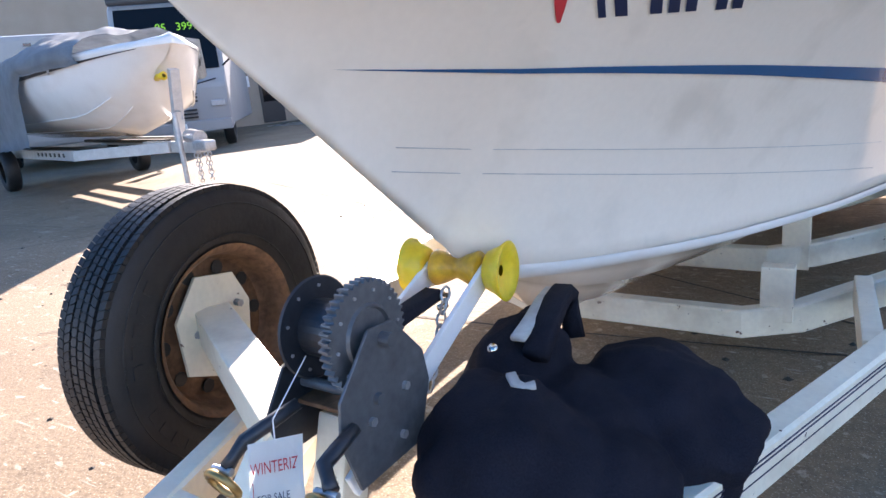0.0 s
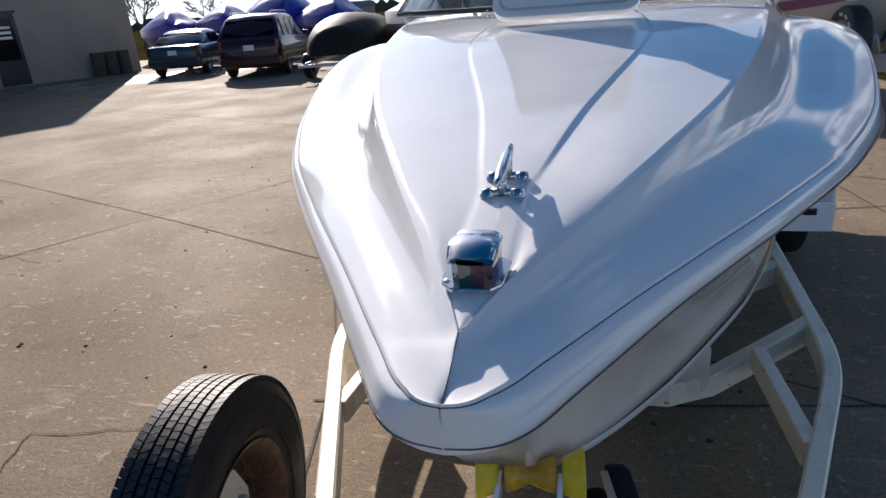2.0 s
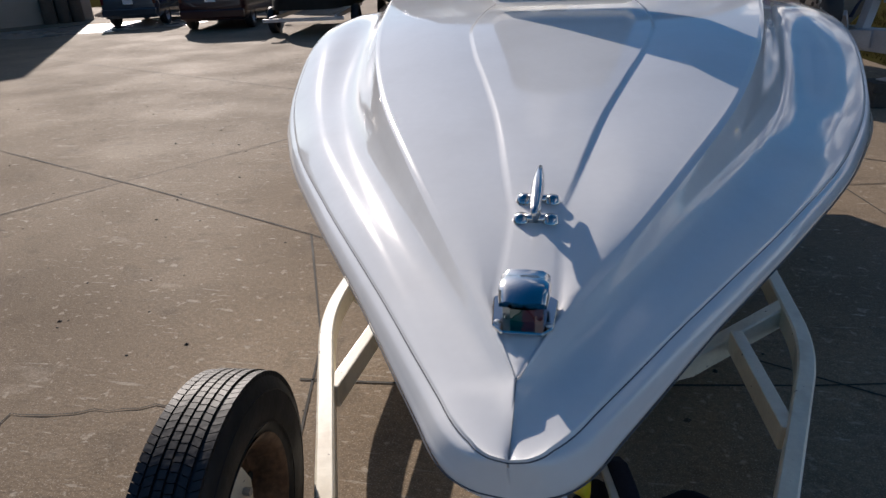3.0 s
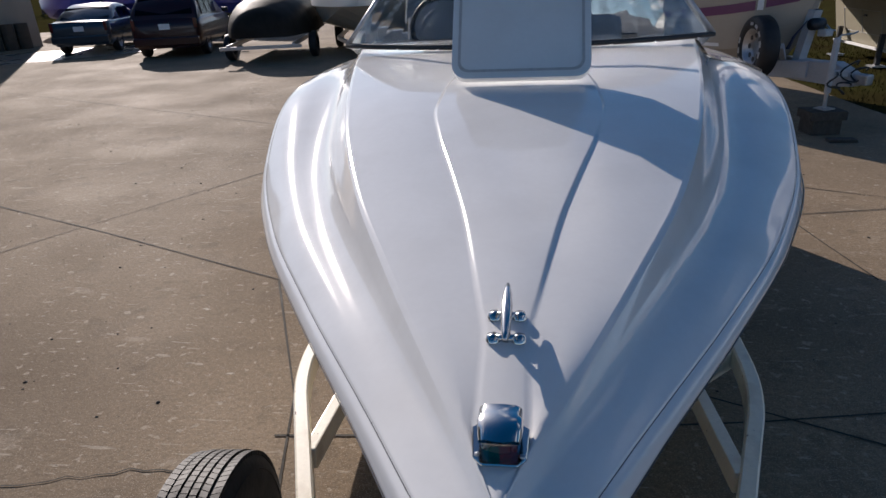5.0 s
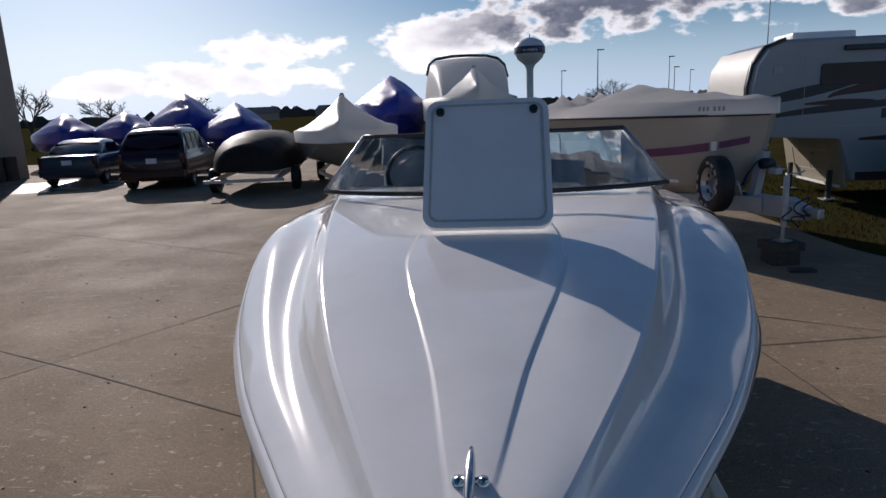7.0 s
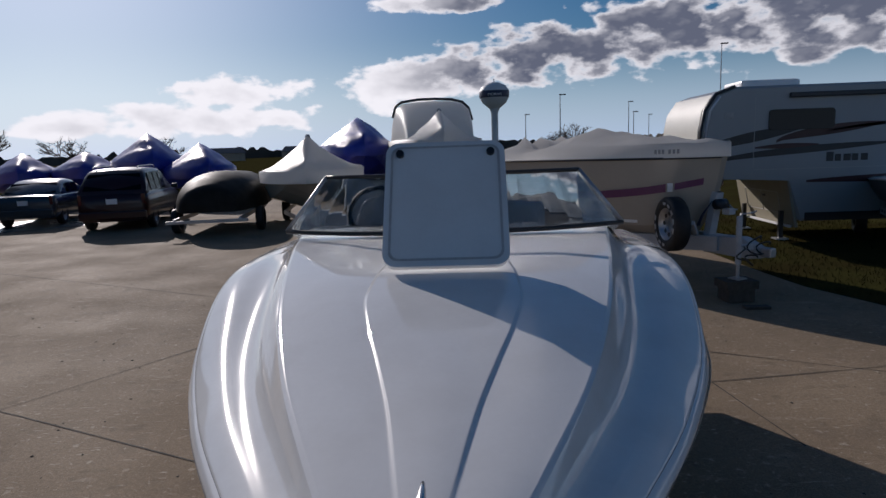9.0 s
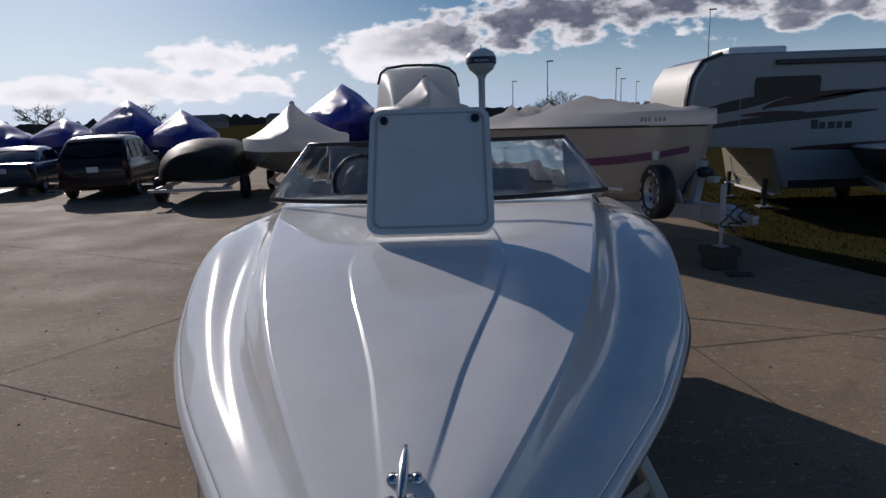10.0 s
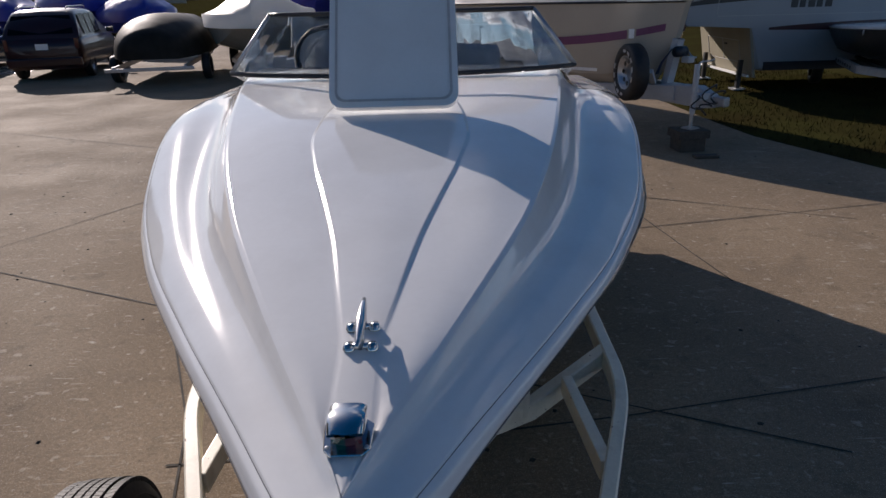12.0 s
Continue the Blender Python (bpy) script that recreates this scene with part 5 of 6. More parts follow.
# ---- cabin boat with purple stripe ----
cruiser = thing("cabin_cruiser", "beige cabin boat with purple stripe on a white trailer", "boat", (3.45, 8.03, 0), 29)
bm = bmesh.new()
rows, rows2 = [], []
for i in range(31):
    u = i / 30
    y = 8.0 * u
    b = max(0.05, 1.3 * (1 - (1 - min(1, u / 0.5)) ** 2) ** 0.62)
    top = 1.99 - 0.04 * u
    kz = 0.44 + 0.72 * max(0, 1 - (u + 0.002) / 0.08) ** 1.2
    cz = kz + (top - 0.2 - kz) * 0.30
    y2 = y + 0.12 * max(0, 1 - u / 0.2)
    rows.append([Vector(p) for p in ((-b, y, top - 0.2), (-b * 0.97, y + 0.3 * (y2 - y), top - 0.2 - (top - cz) * 0.22), (-b * 0.91, y + 0.6 * (y2 - y), top - 0.2 - (top - cz) * 0.5), (-b * 0.80, y2, cz), (-b * 0.76, y2, cz - 0.02), (0, y2, kz), (b * 0.76, y2, cz - 0.02), (b * 0.80, y2, cz), (b * 0.91, y + 0.6 * (y2 - y), top - 0.2 - (top - cz) * 0.5), (b * 0.97, y + 0.3 * (y2 - y), top - 0.2 - (top - cz) * 0.22), (b, y, top - 0.2))])
    row = []
    for j in range(17):
        t_ = -1 + j / 8
        a_ = abs(t_)
        fore = max(0.0, min(1.0, (3.3 - y) / 0.7))
        band = 0.19 - 0.11 * min(1.0, u / 0.4)
        edge = top - 0.2 + band * min(1.0, (1 - a_) / 0.10)
        lump = (0.26 * min(1.0, u * 3.5) * (1 - a_**1.6) * (0.25 + 0.75 * fore) if a_ < 0.9 else 0.0) + 0.16 * math.exp(-math.hypot(t_ * b + 0.1, y - 2.5) / 0.28)
        crumple = 0.30 * math.exp(-(((y - 3.75) / 0.35) ** 2)) * max(0.0, 1 - a_) ** 0.5 * (0.6 + abs(noise.noise(Vector((t_ * b * 4, y * 4, 3)))))
        fold = (0.05 * noise.noise(Vector((t_ * b * 3, y * 2.0, 7))) + 0.02 * math.sin(9 * y + 5 * t_)) * min(1.0, 2 * (1 - a_)) + crumple
        row.append(Vector((t_ * b * (1.03 if 0.85 < a_ < 0.99 else 1.0), y - 0.05 * (1 - u), edge + lump + fold)))
    rows2.append(row)
vs = add_grid(bm, rows)
bm.faces.new(vs[-1])
bm.faces.new(vs[0])
part("hull", bm, M["beige"], cruiser, "beige hull", True).data.set_sharp_from_angle(angle=radians(28))
bm = bmesh.new()
vs = add_grid(bm, rows2)
bm.faces.new(vs[-1])
bm.faces.new(vs[0])
part("deck_wrap", bm, M["whitewrap"], cruiser, "white wrapped foredeck with soft folds", True)


def down_side(p, z):
    """Point of the hull side at a height, from its four outline points."""
    for q0, q1 in zip(p, p[1:]):
        if z >= q1.z:
            return q0.lerp(q1, max(0.0, min(1.0, (q0.z - z) / (q0.z - q1.z))))
    return p[-1]


for sd in (-1, 1):
    k = 0 if sd < 0 else 10
    part("rub_rail", tube([rows[i][k] + Vector((sd * 0.01, 0, -0.005)) for i in range(31)], 0.018, 6), M["charcoal"], cruiser, "dark rub rail line", True)

    def side_band(name, y0, y1, zmid, h, mm, lab, out=0.012):
        bm = bmesh.new()
        rr = []
        for i in range(25):
            y = y0 + (y1 - y0) * i / 24
            g = min(29, int(y / 8 * 30))
            f = y / 8 * 30 - g
            p = [rows[g][j if sd < 0 else 10 - j].lerp(rows[g + 1][j if sd < 0 else 10 - j], f) for j in range(4)]
            rr.append([down_side(p, zmid(y) + h * (1 - 2 * j / 3)) + Vector((sd * out, -0.008, 0)) for j in range(4)])
        add_grid(bm, rr)
        part(name, bm, M[mm], cruiser, lab)

    def stripe_mid(y):
        return 1.215 + 0.29 * math.exp(-y / 0.9)

    side_band("stripe", 0.12, 0.40, stripe_mid, 0.045, "purple", "purple hull stripe")
    side_band("stripe", 0.50, 7.2, stripe_mid, 0.055, "purple", "purple hull stripe")
    side_band("stripe_break", 0.42, 0.48, lambda y: 1.39, 0.06, "white", "small white square in the stripe")
    side_band("lower_band", 0.9, 7.4, lambda y: 0.90, 0.022, "white", "white lower hull band")
    for k in range(6):
        y = 0.42 + 0.045 * k + (0.03 if k > 2 else 0.0)
        g = int(y / 8 * 30)
        q = rows2[g][0 if sd < 0 else 16].lerp(rows2[g + 1][0 if sd < 0 else 16], y / 8 * 30 - g)
        r_ = rows2[g][1 if sd < 0 else 15].lerp(rows2[g + 1][1 if sd < 0 else 15], y / 8 * 30 - g)
        c = q.lerp(r_, 0.45) + Vector((sd * 0.016, -0.012, 0.0))
        part("registration_bar", box(-0.003, 0.003, -0.016, 0.016, -0.028, 0.028, m=Matrix.Translation(c) @ Matrix.Rotation(-sd * 0.62, 4, "Z")), M["grey"], cruiser, "grey registration bar")
for s in (-1, 1):
    part("trailer_rail", beam((s * 0.85, 2.4, 0.55), (s * 0.85, 7.6, 0.55), 0.08, 0.14), M["trailerwhite"], cruiser, "white trailer rail")
    part("tongue", beam((s * 0.85, 2.4, 0.55), (s * 0.07, 0.0, 0.64), 0.10, 0.20), M["trailerwhite"], cruiser, "white trailer tongue")
    for yy in (5.0, 5.9):
        w = part("wheel", wheel_bm(0.34, 0.2, 0.19), M["rubber"], cruiser, "black trailer tyre", True)
        w.location = (s * 1.05, yy, 0.34)
part("tongue_head", prism([(-0.62, 0.52), (-0.48, 0.50), (0.25, 0.50), (0.25, 0.74), (-0.35, 0.76), (-0.58, 0.66)], 0.16, ZT, 0.012), M["trailerwhite"], cruiser, "white welded tongue head")
part("coupler", beam((0, -0.56, 0.60), (0, -0.76, 0.60), 0.11, 0.12, 0.02), M["zinc"], cruiser)
part("winch_post", beam((0, 0.22, 0.70), (0, 0.10, 1.32), 0.13, 0.10), M["trailerwhite"], cruiser, "white winch post")
part("winch", cyl((-0.08, 0.05, 1.16), (0.08, 0.05, 1.16), 0.07, seg=18), M["blacksteel"], cruiser, "dark winch drum", True)
part("winch_handle", tube([(0.08, 0.05, 1.16), (0.13, 0.05, 1.16), (0.13, -0.06, 1.08), (0.19, -0.06, 1.08)], 0.012), M["zinc"], cruiser)
part("winch_box", box(0.02, 0.14, -0.08, 0.04, 1.02, 1.10, 0.01), M["trailerwhite"], cruiser, "pale winch housing")
part("strap", add_sweep(bmesh.new(), [(0, 0.05, 1.32), (0, 0.28, 1.36), (0, 0.50, 1.30)], 0.05, 0.008), M["navy"], cruiser, "dark winch strap")
part("strap", add_sweep(bmesh.new(), [(-0.10, 0.10, 1.20), (-0.16, 0.2, 1.02), (-0.12, 0.3, 0.86)], 0.05, 0.01), M["navy"], cruiser, "dark winch strap")
jack = part("jack", cyl((-0.31, -0.50, 0.46), (-0.31, -0.50, 1.06), 0.035), M["trailerwhite"], cruiser, "white tongue jack")
part("jack_leg", cyl((-0.31, -0.50, 0.285), (-0.31, -0.50, 0.50), 0.022), M["zinc"], jack)
part("jack_foot", box(-0.39, -0.23, -0.58, -0.42, 0.272, 0.288), M["zinc"], jack)
part("jack_bracket", beam((-0.32, -0.50, 0.66), (-0.02, -0.50, 0.66), 0.08, 0.08), M["trailerwhite"], jack)
part("crank", tube([(-0.31, -0.50, 1.05), (-0.28, -0.52, 1.09), (-0.14, -0.56, 1.10), (-0.10, -0.57, 1.12)], 0.010), M["zinc"], jack)
for k, (cx, cz, cr) in enumerate(((-0.36, 0.62, 0.09), (-0.12, 0.70, 0.13), (0.02, 0.64, 0.10), (-0.22, 0.52, 0.07))):
    pts = [(cx + cr * math.cos(a), -0.62 + 0.05 * math.sin(2 * a + k), cz + cr * 0.9 * math.sin(a)) for a in [0.5 + 4.6 * j / 12 for j in range(13)]]
    part("cable", tube(pts, 0.011, 6), M["black"], cruiser, "black coiled trailer cable", True)
sw = part("spare_tyre", wheel_bm(0.36, 0.21, 0.215), M["rubber"], cruiser, "black spare tyre with raised white lettering", True)
sw.matrix_local = pose(0, 0, 0, 0, 0, -29) @ pose(-0.70, -0.10, 0.93, 0, 0, 8)
part("rim", hub_bm(0.215, 0.21), M["zinc"], sw, "bright spoked rim", True)
for k in range(8):
    a = 2 * math.pi * k / 8
    c = Vector((-0.045, 0.14 * math.cos(a), 0.14 * math.sin(a)))
    part("rim_slot", cyl(c, c + Vector((0.006, 0, 0)), 0.030, seg=10), M["black"], sw)
for k in range(14):
    a = 2 * math.pi * k / 14
    m = Matrix.Rotation(a, 4, "X") @ Matrix.Translation((-0.112, 0, 0.272))
    if k % 7 < 5:
        part("letter_bar", box(-0.003, 0.0, -0.035, 0.035, -0.018, 0.018, m=m), M["grey"], sw, "pale raised lettering bar")
part("spare_bracket", beam((-0.52, 0.05, 0.95), (-0.1, 0.35, 0.72), 0.06, 0.06), M["trailerwhite"], cruiser)
block = thing("wood_block", "stacked grey timber blocks under the trailer jack", "block", (3.41, 7.44, 0), 6)
part("timber", box(-0.165, 0.165, -0.15, 0.15, 0.0, 0.165, 0.008), M["wood"], block)
part("timber", box(-0.205, 0.205, -0.17, 0.17, 0.168, 0.27, 0.008), M["wood"], block)
slab = link("timber_offcut", box(3.33, 3.62, 6.93, 7.06, 0.002, 0.035, 0.005), M["wood"])
tagged(slab, "flat dark timber offcut lying on the concrete", "board")

# ---- travel trailer ----
rv = thing("fifth_wheel_trailer", "white fifth wheel camper with charcoal and maroon swooshes on grass", "camper", (4.55, 12.0, 0), 0)
pl = [(0.0, 1.33), (-0.02, 2.35), (0.05, 2.78), (0.25, 3.1), (0.6, 3.24), (11, 3.24), (11, 0.42), (1.90, 0.42), (1.72, 1.33)]
rv.scale = (1, 1, 0.92)

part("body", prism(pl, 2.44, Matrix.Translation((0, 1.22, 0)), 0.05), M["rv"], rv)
bm = bmesh.new()
fr = [(-0.01, 1.34), (-0.03, 2.35), (0.04, 2.78), (0.24, 3.11)]
add_grid(bm, [[(x - 0.012, y, z) for x, z in fr] for y in (0.12, 0.8, 1.6, 2.3)])
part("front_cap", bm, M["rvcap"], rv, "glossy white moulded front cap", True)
part("cap_trim", tube([(-0.01, 0.02, 1.5), (-0.03, 0.02, 2.35), (0.05, 0.02, 2.78), (0.25, 0.02, 3.11), (0.6, 0.02, 3.25)], 0.035), M["charcoal"], rv, "dark corner trim", True)
part("corner_strip", tube([(0.09, -0.005, 1.35), (0.07, -0.005, 2.35), (0.14, -0.005, 2.76), (0.32, -0.005, 3.06)], 0.022), M["white"], rv, "white corner strip", True)
bm = bmesh.new()
rws = []
for k in range(9):
    u = k / 8
    y = 0.75 + 1.0 * u
    c = 2.0 + 0.16 * u - 0.25 * (u - 0.4) ** 2
    rws.append([(-0.05, y, c - 0.07 * (1 - u)), (-0.05, y, c + 0.01)])
add_grid(bm, rws)
part("swoosh", bm, M["charcoal"], rv, "dark cap graphic")
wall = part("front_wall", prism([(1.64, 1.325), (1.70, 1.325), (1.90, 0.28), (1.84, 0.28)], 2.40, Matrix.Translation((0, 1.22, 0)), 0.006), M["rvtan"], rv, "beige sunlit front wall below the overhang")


def on_wall(y, z):
    return Vector((1.637 + (1.325 - z) * 0.19, y, z))


for (ya, za), (yb, zb) in (((0.5, 0.55), (2.0, 0.55)), ((0.5, 1.0), (2.0, 1.0)), ((0.5, 0.55), (0.5, 1.0)), ((2.0, 0.55), (2.0, 1.0)), ((1.25, 0.55), (1.25, 1.0))):
    part("door_line", beam(on_wall(ya, za), on_wall(yb, zb), 0.012, 0.012, 0.002), M["grey"], wall, "thin storage door edge")
part("latch", box(-0.02, 0.0, -0.05, 0.05, -0.02, 0.02, m=Matrix.Translation(on_wall(1.1, 0.9))), M["black"], wall, "dark door latch")
part("frame_bar", beam((1.78, 0.08, 0.30), (1.78, 2.36, 0.30), 0.05, 0.05), M["white"], rv, "pale lower frame bar")
part("awning_box", box(1.6, 8.0, -0.09, -0.004, 2.98, 3.08, 0.02), M["charcoal"], rv)
part("window", prism(rounded(1.22, 0.42, 0.07), 0.03, Matrix.Translation((1.85, -0.012, 2.33)), 0.004), M["carglass"], rv, "dark tinted window")
part("roof_vent", box(0.95, 2.1, 0.6, 1.5, 3.22, 3.42, 0.06), M["white"], rv, "white rooftop air conditioner")
part("skirt_line", box(2.0, 11, -0.008, -0.002, 0.425, 0.60), M["charcoal"], rv, "dark lower skirt")
part("small_vent", box(0.42, 0.58, -0.02, -0.002, 2.60, 2.72), M["grey"], rv, "small grey vent")
for y in (0.30, 2.0):
    part("landing_leg", beam((1.70, y, 0.0), (1.70, y, 0.62), 0.08, 0.08), M["black"], rv, "black landing leg")
    part("foot", box(1.58, 1.82, y - 0.12, y + 0.12, 0.0, 0.03), M["zinc"], rv)


def swoosh(x0, x1, z0, z1, h, mm, p=0.5, y=-0.005):
    bm = bmesh.new()
    rws = []
    for k in range(21):
        u = k / 20
        x = x0 + (x1 - x0) * u
        c = z0 + (z1 - z0) * u**p
        hh = h * (math.sin(math.pi * min(1, 0.06 + u * 0.9)) ** 0.8)
        rws.append([(x, y, c - hh), (x, y, c + hh)])
    add_grid(bm, rws)
    part("swoosh", bm, M[mm], rv, "dark painted swoosh")


swoosh(0.06, 1.9, 2.0, 2.38, 0.11, "charcoal", 0.85)
swoosh(0.15, 3.6, 1.66, 2.02, 0.075, "charcoal", 0.5)
swoosh(1.0, 2.2, 1.98, 2.02, 0.05, "maroon", 0.7, -0.009)
swoosh(1.4, 3.4, 2.10, 2.42, 0.10, "maroon", 0.6)
swoosh(2.3, 6.5, 2.25, 2.6, 0.04, "charcoal", 0.6)
swoosh(2.0, 7.0, 1.26, 1.32, 0.09, "maroon", 0.6)
part("door_line", box(0.98, 0.99, -0.006, -0.002, 1.55, 3.0), M["grey"], rv, "thin panel line")
part("door_line", box(1.0, 6.0, -0.006, -0.002, 1.52, 1.535), M["grey"], rv, "thin panel line")
for k, wd in enumerate((0.13, 0.11, 0.13, 0.11, 0.13)):
    part("name_bar", box(2.35 + 0.16 * k, 2.35 + 0.16 * k + wd, -0.008, -0.003, 1.66, 1.66 + (0.19 if k == 0 else 0.14)), M["charcoal"], rv, "dark lettering bar")
for x in (6.2, 7.1):
    w = part("wheel", wheel_bm(0.36, 0.22, 0.2), M["rubber"], rv, "black tyre", True)
    w.matrix_local = pose(x, 0.15, 0.36, 0, 0, 90)

# ---- water tower ----
tower = thing("water_tower", "white water tower with a dark band far off", "tower", (24, 600, 0))
part("stem", lathe([(4.5, 0), (3.2, 6), (3.2, 33), (5, 37)], seg=20), M["tower"], tower, smooth=True)
part("tank", lathe([(5, 37), (11, 42), (13.6, 47), (13.6, 53), (11, 57), (5, 60), (0, 61)], seg=28), M["tower"], tower, smooth=True)
part("band", lathe([(13.7, 46.5), (13.9, 47), (13.9, 52), (13.7, 52.5)], seg=28), M["navy"], tower, "dark navy band", True)
flat_text("MORRIS", 3.4, Matrix.Translation((-6.3, -14.2, 47.6)), M["white"], tower, "lettering", width=12.6)
part("finial", cyl((0, 0, 60.5), (0, 0, 63.5), 0.5), M["tower"], tower)

# ---- boat cockpit ----
part("dashboard", box(-0.80, 0.80, 2.98, 3.2, 1.30, 1.56, 0.04), M["charcoal"], boat, "dark dashboard")
for sx, mt in ((-0.42, "seat"), (0.45, "seat")):
    seat = part("seat_back", box(-0.24, 0.24, -0.07, 0.07, 0.0, 0.62, 0.06), M[mt], boat, "grey vinyl seat back")
    seat.location, seat.rotation_euler = (sx, 3.75, 1.16), (radians(-10), 0, 0)
    c = part("seat_cushion", box(-0.24, 0.24, -0.5, 0.0, -0.1, 0.06, 0.05), M[mt], boat, "grey vinyl seat cushion")
    c.location = (sx, 3.72, 1.2)
part("headrest", box(-0.14, 0.14, 3.7, 3.85, 1.74, 1.86, 0.05), M["black"], boat, "dark headrest").location = (-0.42, 0, 0)
part("steering_wheel", tube([(-0.42 + 0.17 * math.cos(a), 3.30 + 0.06 * math.sin(a), 1.60 + 0.15 * math.sin(a)) for a in [2 * math.pi * k / 20 for k in range(20)]], 0.014, 8, True), M["black"], boat, "black steering wheel", True)
for k in range(9):
    u = -0.9 + 1.8 * k / 8
    p = ws_curve(u, False) + Vector((0, -0.05, -0.006))
    part("screw", lathe([(0.007, 0), (0.005, 0.003), (0, 0.004)], Matrix.Translation(p), 8), M["zinc"], boat)


# ---- the other boat on its trailer, by the shop ----
def runabout(label, at, turn, length, half, bow_z, keel_z, hull_mat, with_cover=True):
    """A trailered boat; coupler at its own origin, bow towards it, hull along +y."""
    v = thing("runabout_boat", label, "boat", at, turn)
    bow = 0.2
    rows, deck = [], []
    for i in range(26):
        u = i / 25
        y = bow + length * u
        b = max(0.02, half * (1 - (1 - min(1, u / 0.45)) ** 2) ** 0.75)
        zt = bow_z - 0.16 * min(1, u * 1.6)
        kz = keel_z + (bow_z - 0.15 - keel_z) * max(0, 1 - u / 0.24) ** 1.7
        cz = kz + (zt - kz) * 0.33
        yy = y + 0.25 * max(0, 1 - u / 0.3)
        rows.append([Vector(p) for p in ((-b, y, zt), (-b * 0.94, y + 0.3 * (yy - y), (zt + cz) / 2 + 0.03), (-b * 0.80, y + 0.6 * (yy - y), cz), (-b * 0.42, yy, (cz + kz) / 2 - 0.01), (0, yy, kz), (b * 0.42, yy, (cz + kz) / 2 - 0.01), (b * 0.80, y + 0.6 * (yy - y), cz), (b * 0.94, y + 0.3 * (yy - y), (zt + cz) / 2 + 0.03), (b, y, zt))])
        deck.append([Vector(p) for p in ((-b, y, zt), (-b * 1.02, y, zt + 0.03), (-b * 0.9, y, zt + 0.07), (0, y, zt + 0.12), (b * 0.9, y, zt + 0.07), (b * 1.02, y, zt + 0.03), (b, y, zt))])
    bm = bmesh.new()
    vs = add_grid(bm, rows)
    bm.faces.new(vs[-1])
    bm.faces.new(vs[0])
    part("hull", bm, hull_mat, v, "glossy hull", True)
    for sd in (-1, 1):
        for q in (2, 3):
            part("spray_rail", tube([rows[i][q if sd < 0 else 8 - q] + Vector((sd * 0.004, -0.004, 0)) for i in range(3, 26)], 0.008, 6), hull_mat, v, "moulded hull line", True)
    bm = bmesh.new()
    vs = add_grid(bm, deck)
    bm.faces.new(vs[0])
    part("deck", bm, M["gel"], v, "white deck", True)
    for sd in (-1, 1):
        bm = bmesh.new()
        rr = []
        for i in range(1, 24):
            k = 0 if sd < 0 else 8
            a, b = rows[i][k], rows[i][1 if sd < 0 else 7]
            p, q = a.lerp(b, 0.16), a.lerp(b, 0.19 + 0.02 * min(i, 8))
            o = Vector((sd * 0.016, -0.018, 0))
            rr.append([p + o, q + o])
        add_grid(bm, rr)
        part("stripe", bm, M["charcoal"], v, "thin dark hull stripe")
        pm = rows[6][0 if sd < 0 else 8].lerp(rows[6][1 if sd < 0 else 7], 0.26) + Vector((sd * 0.02, -0.02, 0))
        part("vent_disc", lathe([(0, 0.012), (0.04, 0.010), (0.05, 0.0)], Matrix.Translation(pm + Vector((sd * 0.004, 0, 0))) @ Matrix.Rotation(radians(90 * sd), 4, "Y"), 16), M["zinc"], v, "round grey fitting")
    if with_cover:
        bm = bmesh.new()
        cr = []
        for i in range(36):
            u = i / 35
            y = bow + 0.9 + (length - 0.9) * u
            v_ = (y - bow) / length
            b = max(0.02, half * (1 - (1 - min(1, v_ / 0.45)) ** 2) ** 0.75) * 1.03
            zt = bow_z - 0.16 * min(1, v_ * 1.6) + 0.03
            fall = 0.10 + 0.85 * min(1.0, max(0.0, (y - bow - 2.05 + 0.2 * math.sin(5 * y)) / 0.35))
            row = []
            for f in (1.0, 0.75, 0.5, 0.25):
                row.append(Vector((-b * (1.04 - 0.06 * f) - 0.03 - 0.05 * f * noise.noise(Vector((y * 4, f * 2, 1))), y, zt - fall * f + 0.03 * noise.noise(Vector((y * 5, f, 3))))))
            for j in range(13):
                s_ = -1 + 2 * j / 12
                row.append(Vector((s_ * b * 1.02, y, zt + 0.10 + (0.16 + 0.24 * min(1, u * 3)) * (1 - s_ * s_) + 0.10 * noise.noise(Vector((s_ * 3, y * 2.2, 2))))))
            row.append(Vector((b * 1.04, y, zt - 0.3 + 0.06 * noise.noise(Vector((y * 4, 5, 3))))))
            cr.append(row)
        add_grid(bm, cr)
        bmesh.ops.solidify(bm, geom=bm.faces[:], thickness=0.01)
        part("cover", bm, M["vinylgrey"], v, "rumpled grey cover sheet", True)
    st = M["galv"]
    part("tongue", beam((0, 0.0, 0.58), (0, 1.6, 0.58), 0.09, 0.13), st, v, "steel tongue")
    for sd in (-1, 1):
        part("rail", beam((sd * 0.05, 0.7, 0.58), (sd * 0.75, 2.0, 0.56), 0.07, 0.13), st, v, "steel trailer rail")
        part("rail", beam((sd * 0.75, 2.0, 0.56), (sd * 0.8, length + 0.1, 0.56), 0.07, 0.13), st, v, "steel trailer rail")
        w = part("wheel", wheel_bm(0.32, 0.2, 0.18), M["rubber"], v, "black trailer tyre", True)
        w.location = (sd * 1.0, length * 0.82, 0.32)
        part("bunk", beam((sd * 0.4, 1.9, 0.6), (sd * 0.5, length, 0.6), 0.08, 0.05), M["wood"], v, "carpeted bunk")
    for k in range(7):
        part("rail_hole", box(-0.842, -0.832, 2.2 + 0.22 * k, 2.26 + 0.22 * k, 0.55, 0.60), M["black"], v)
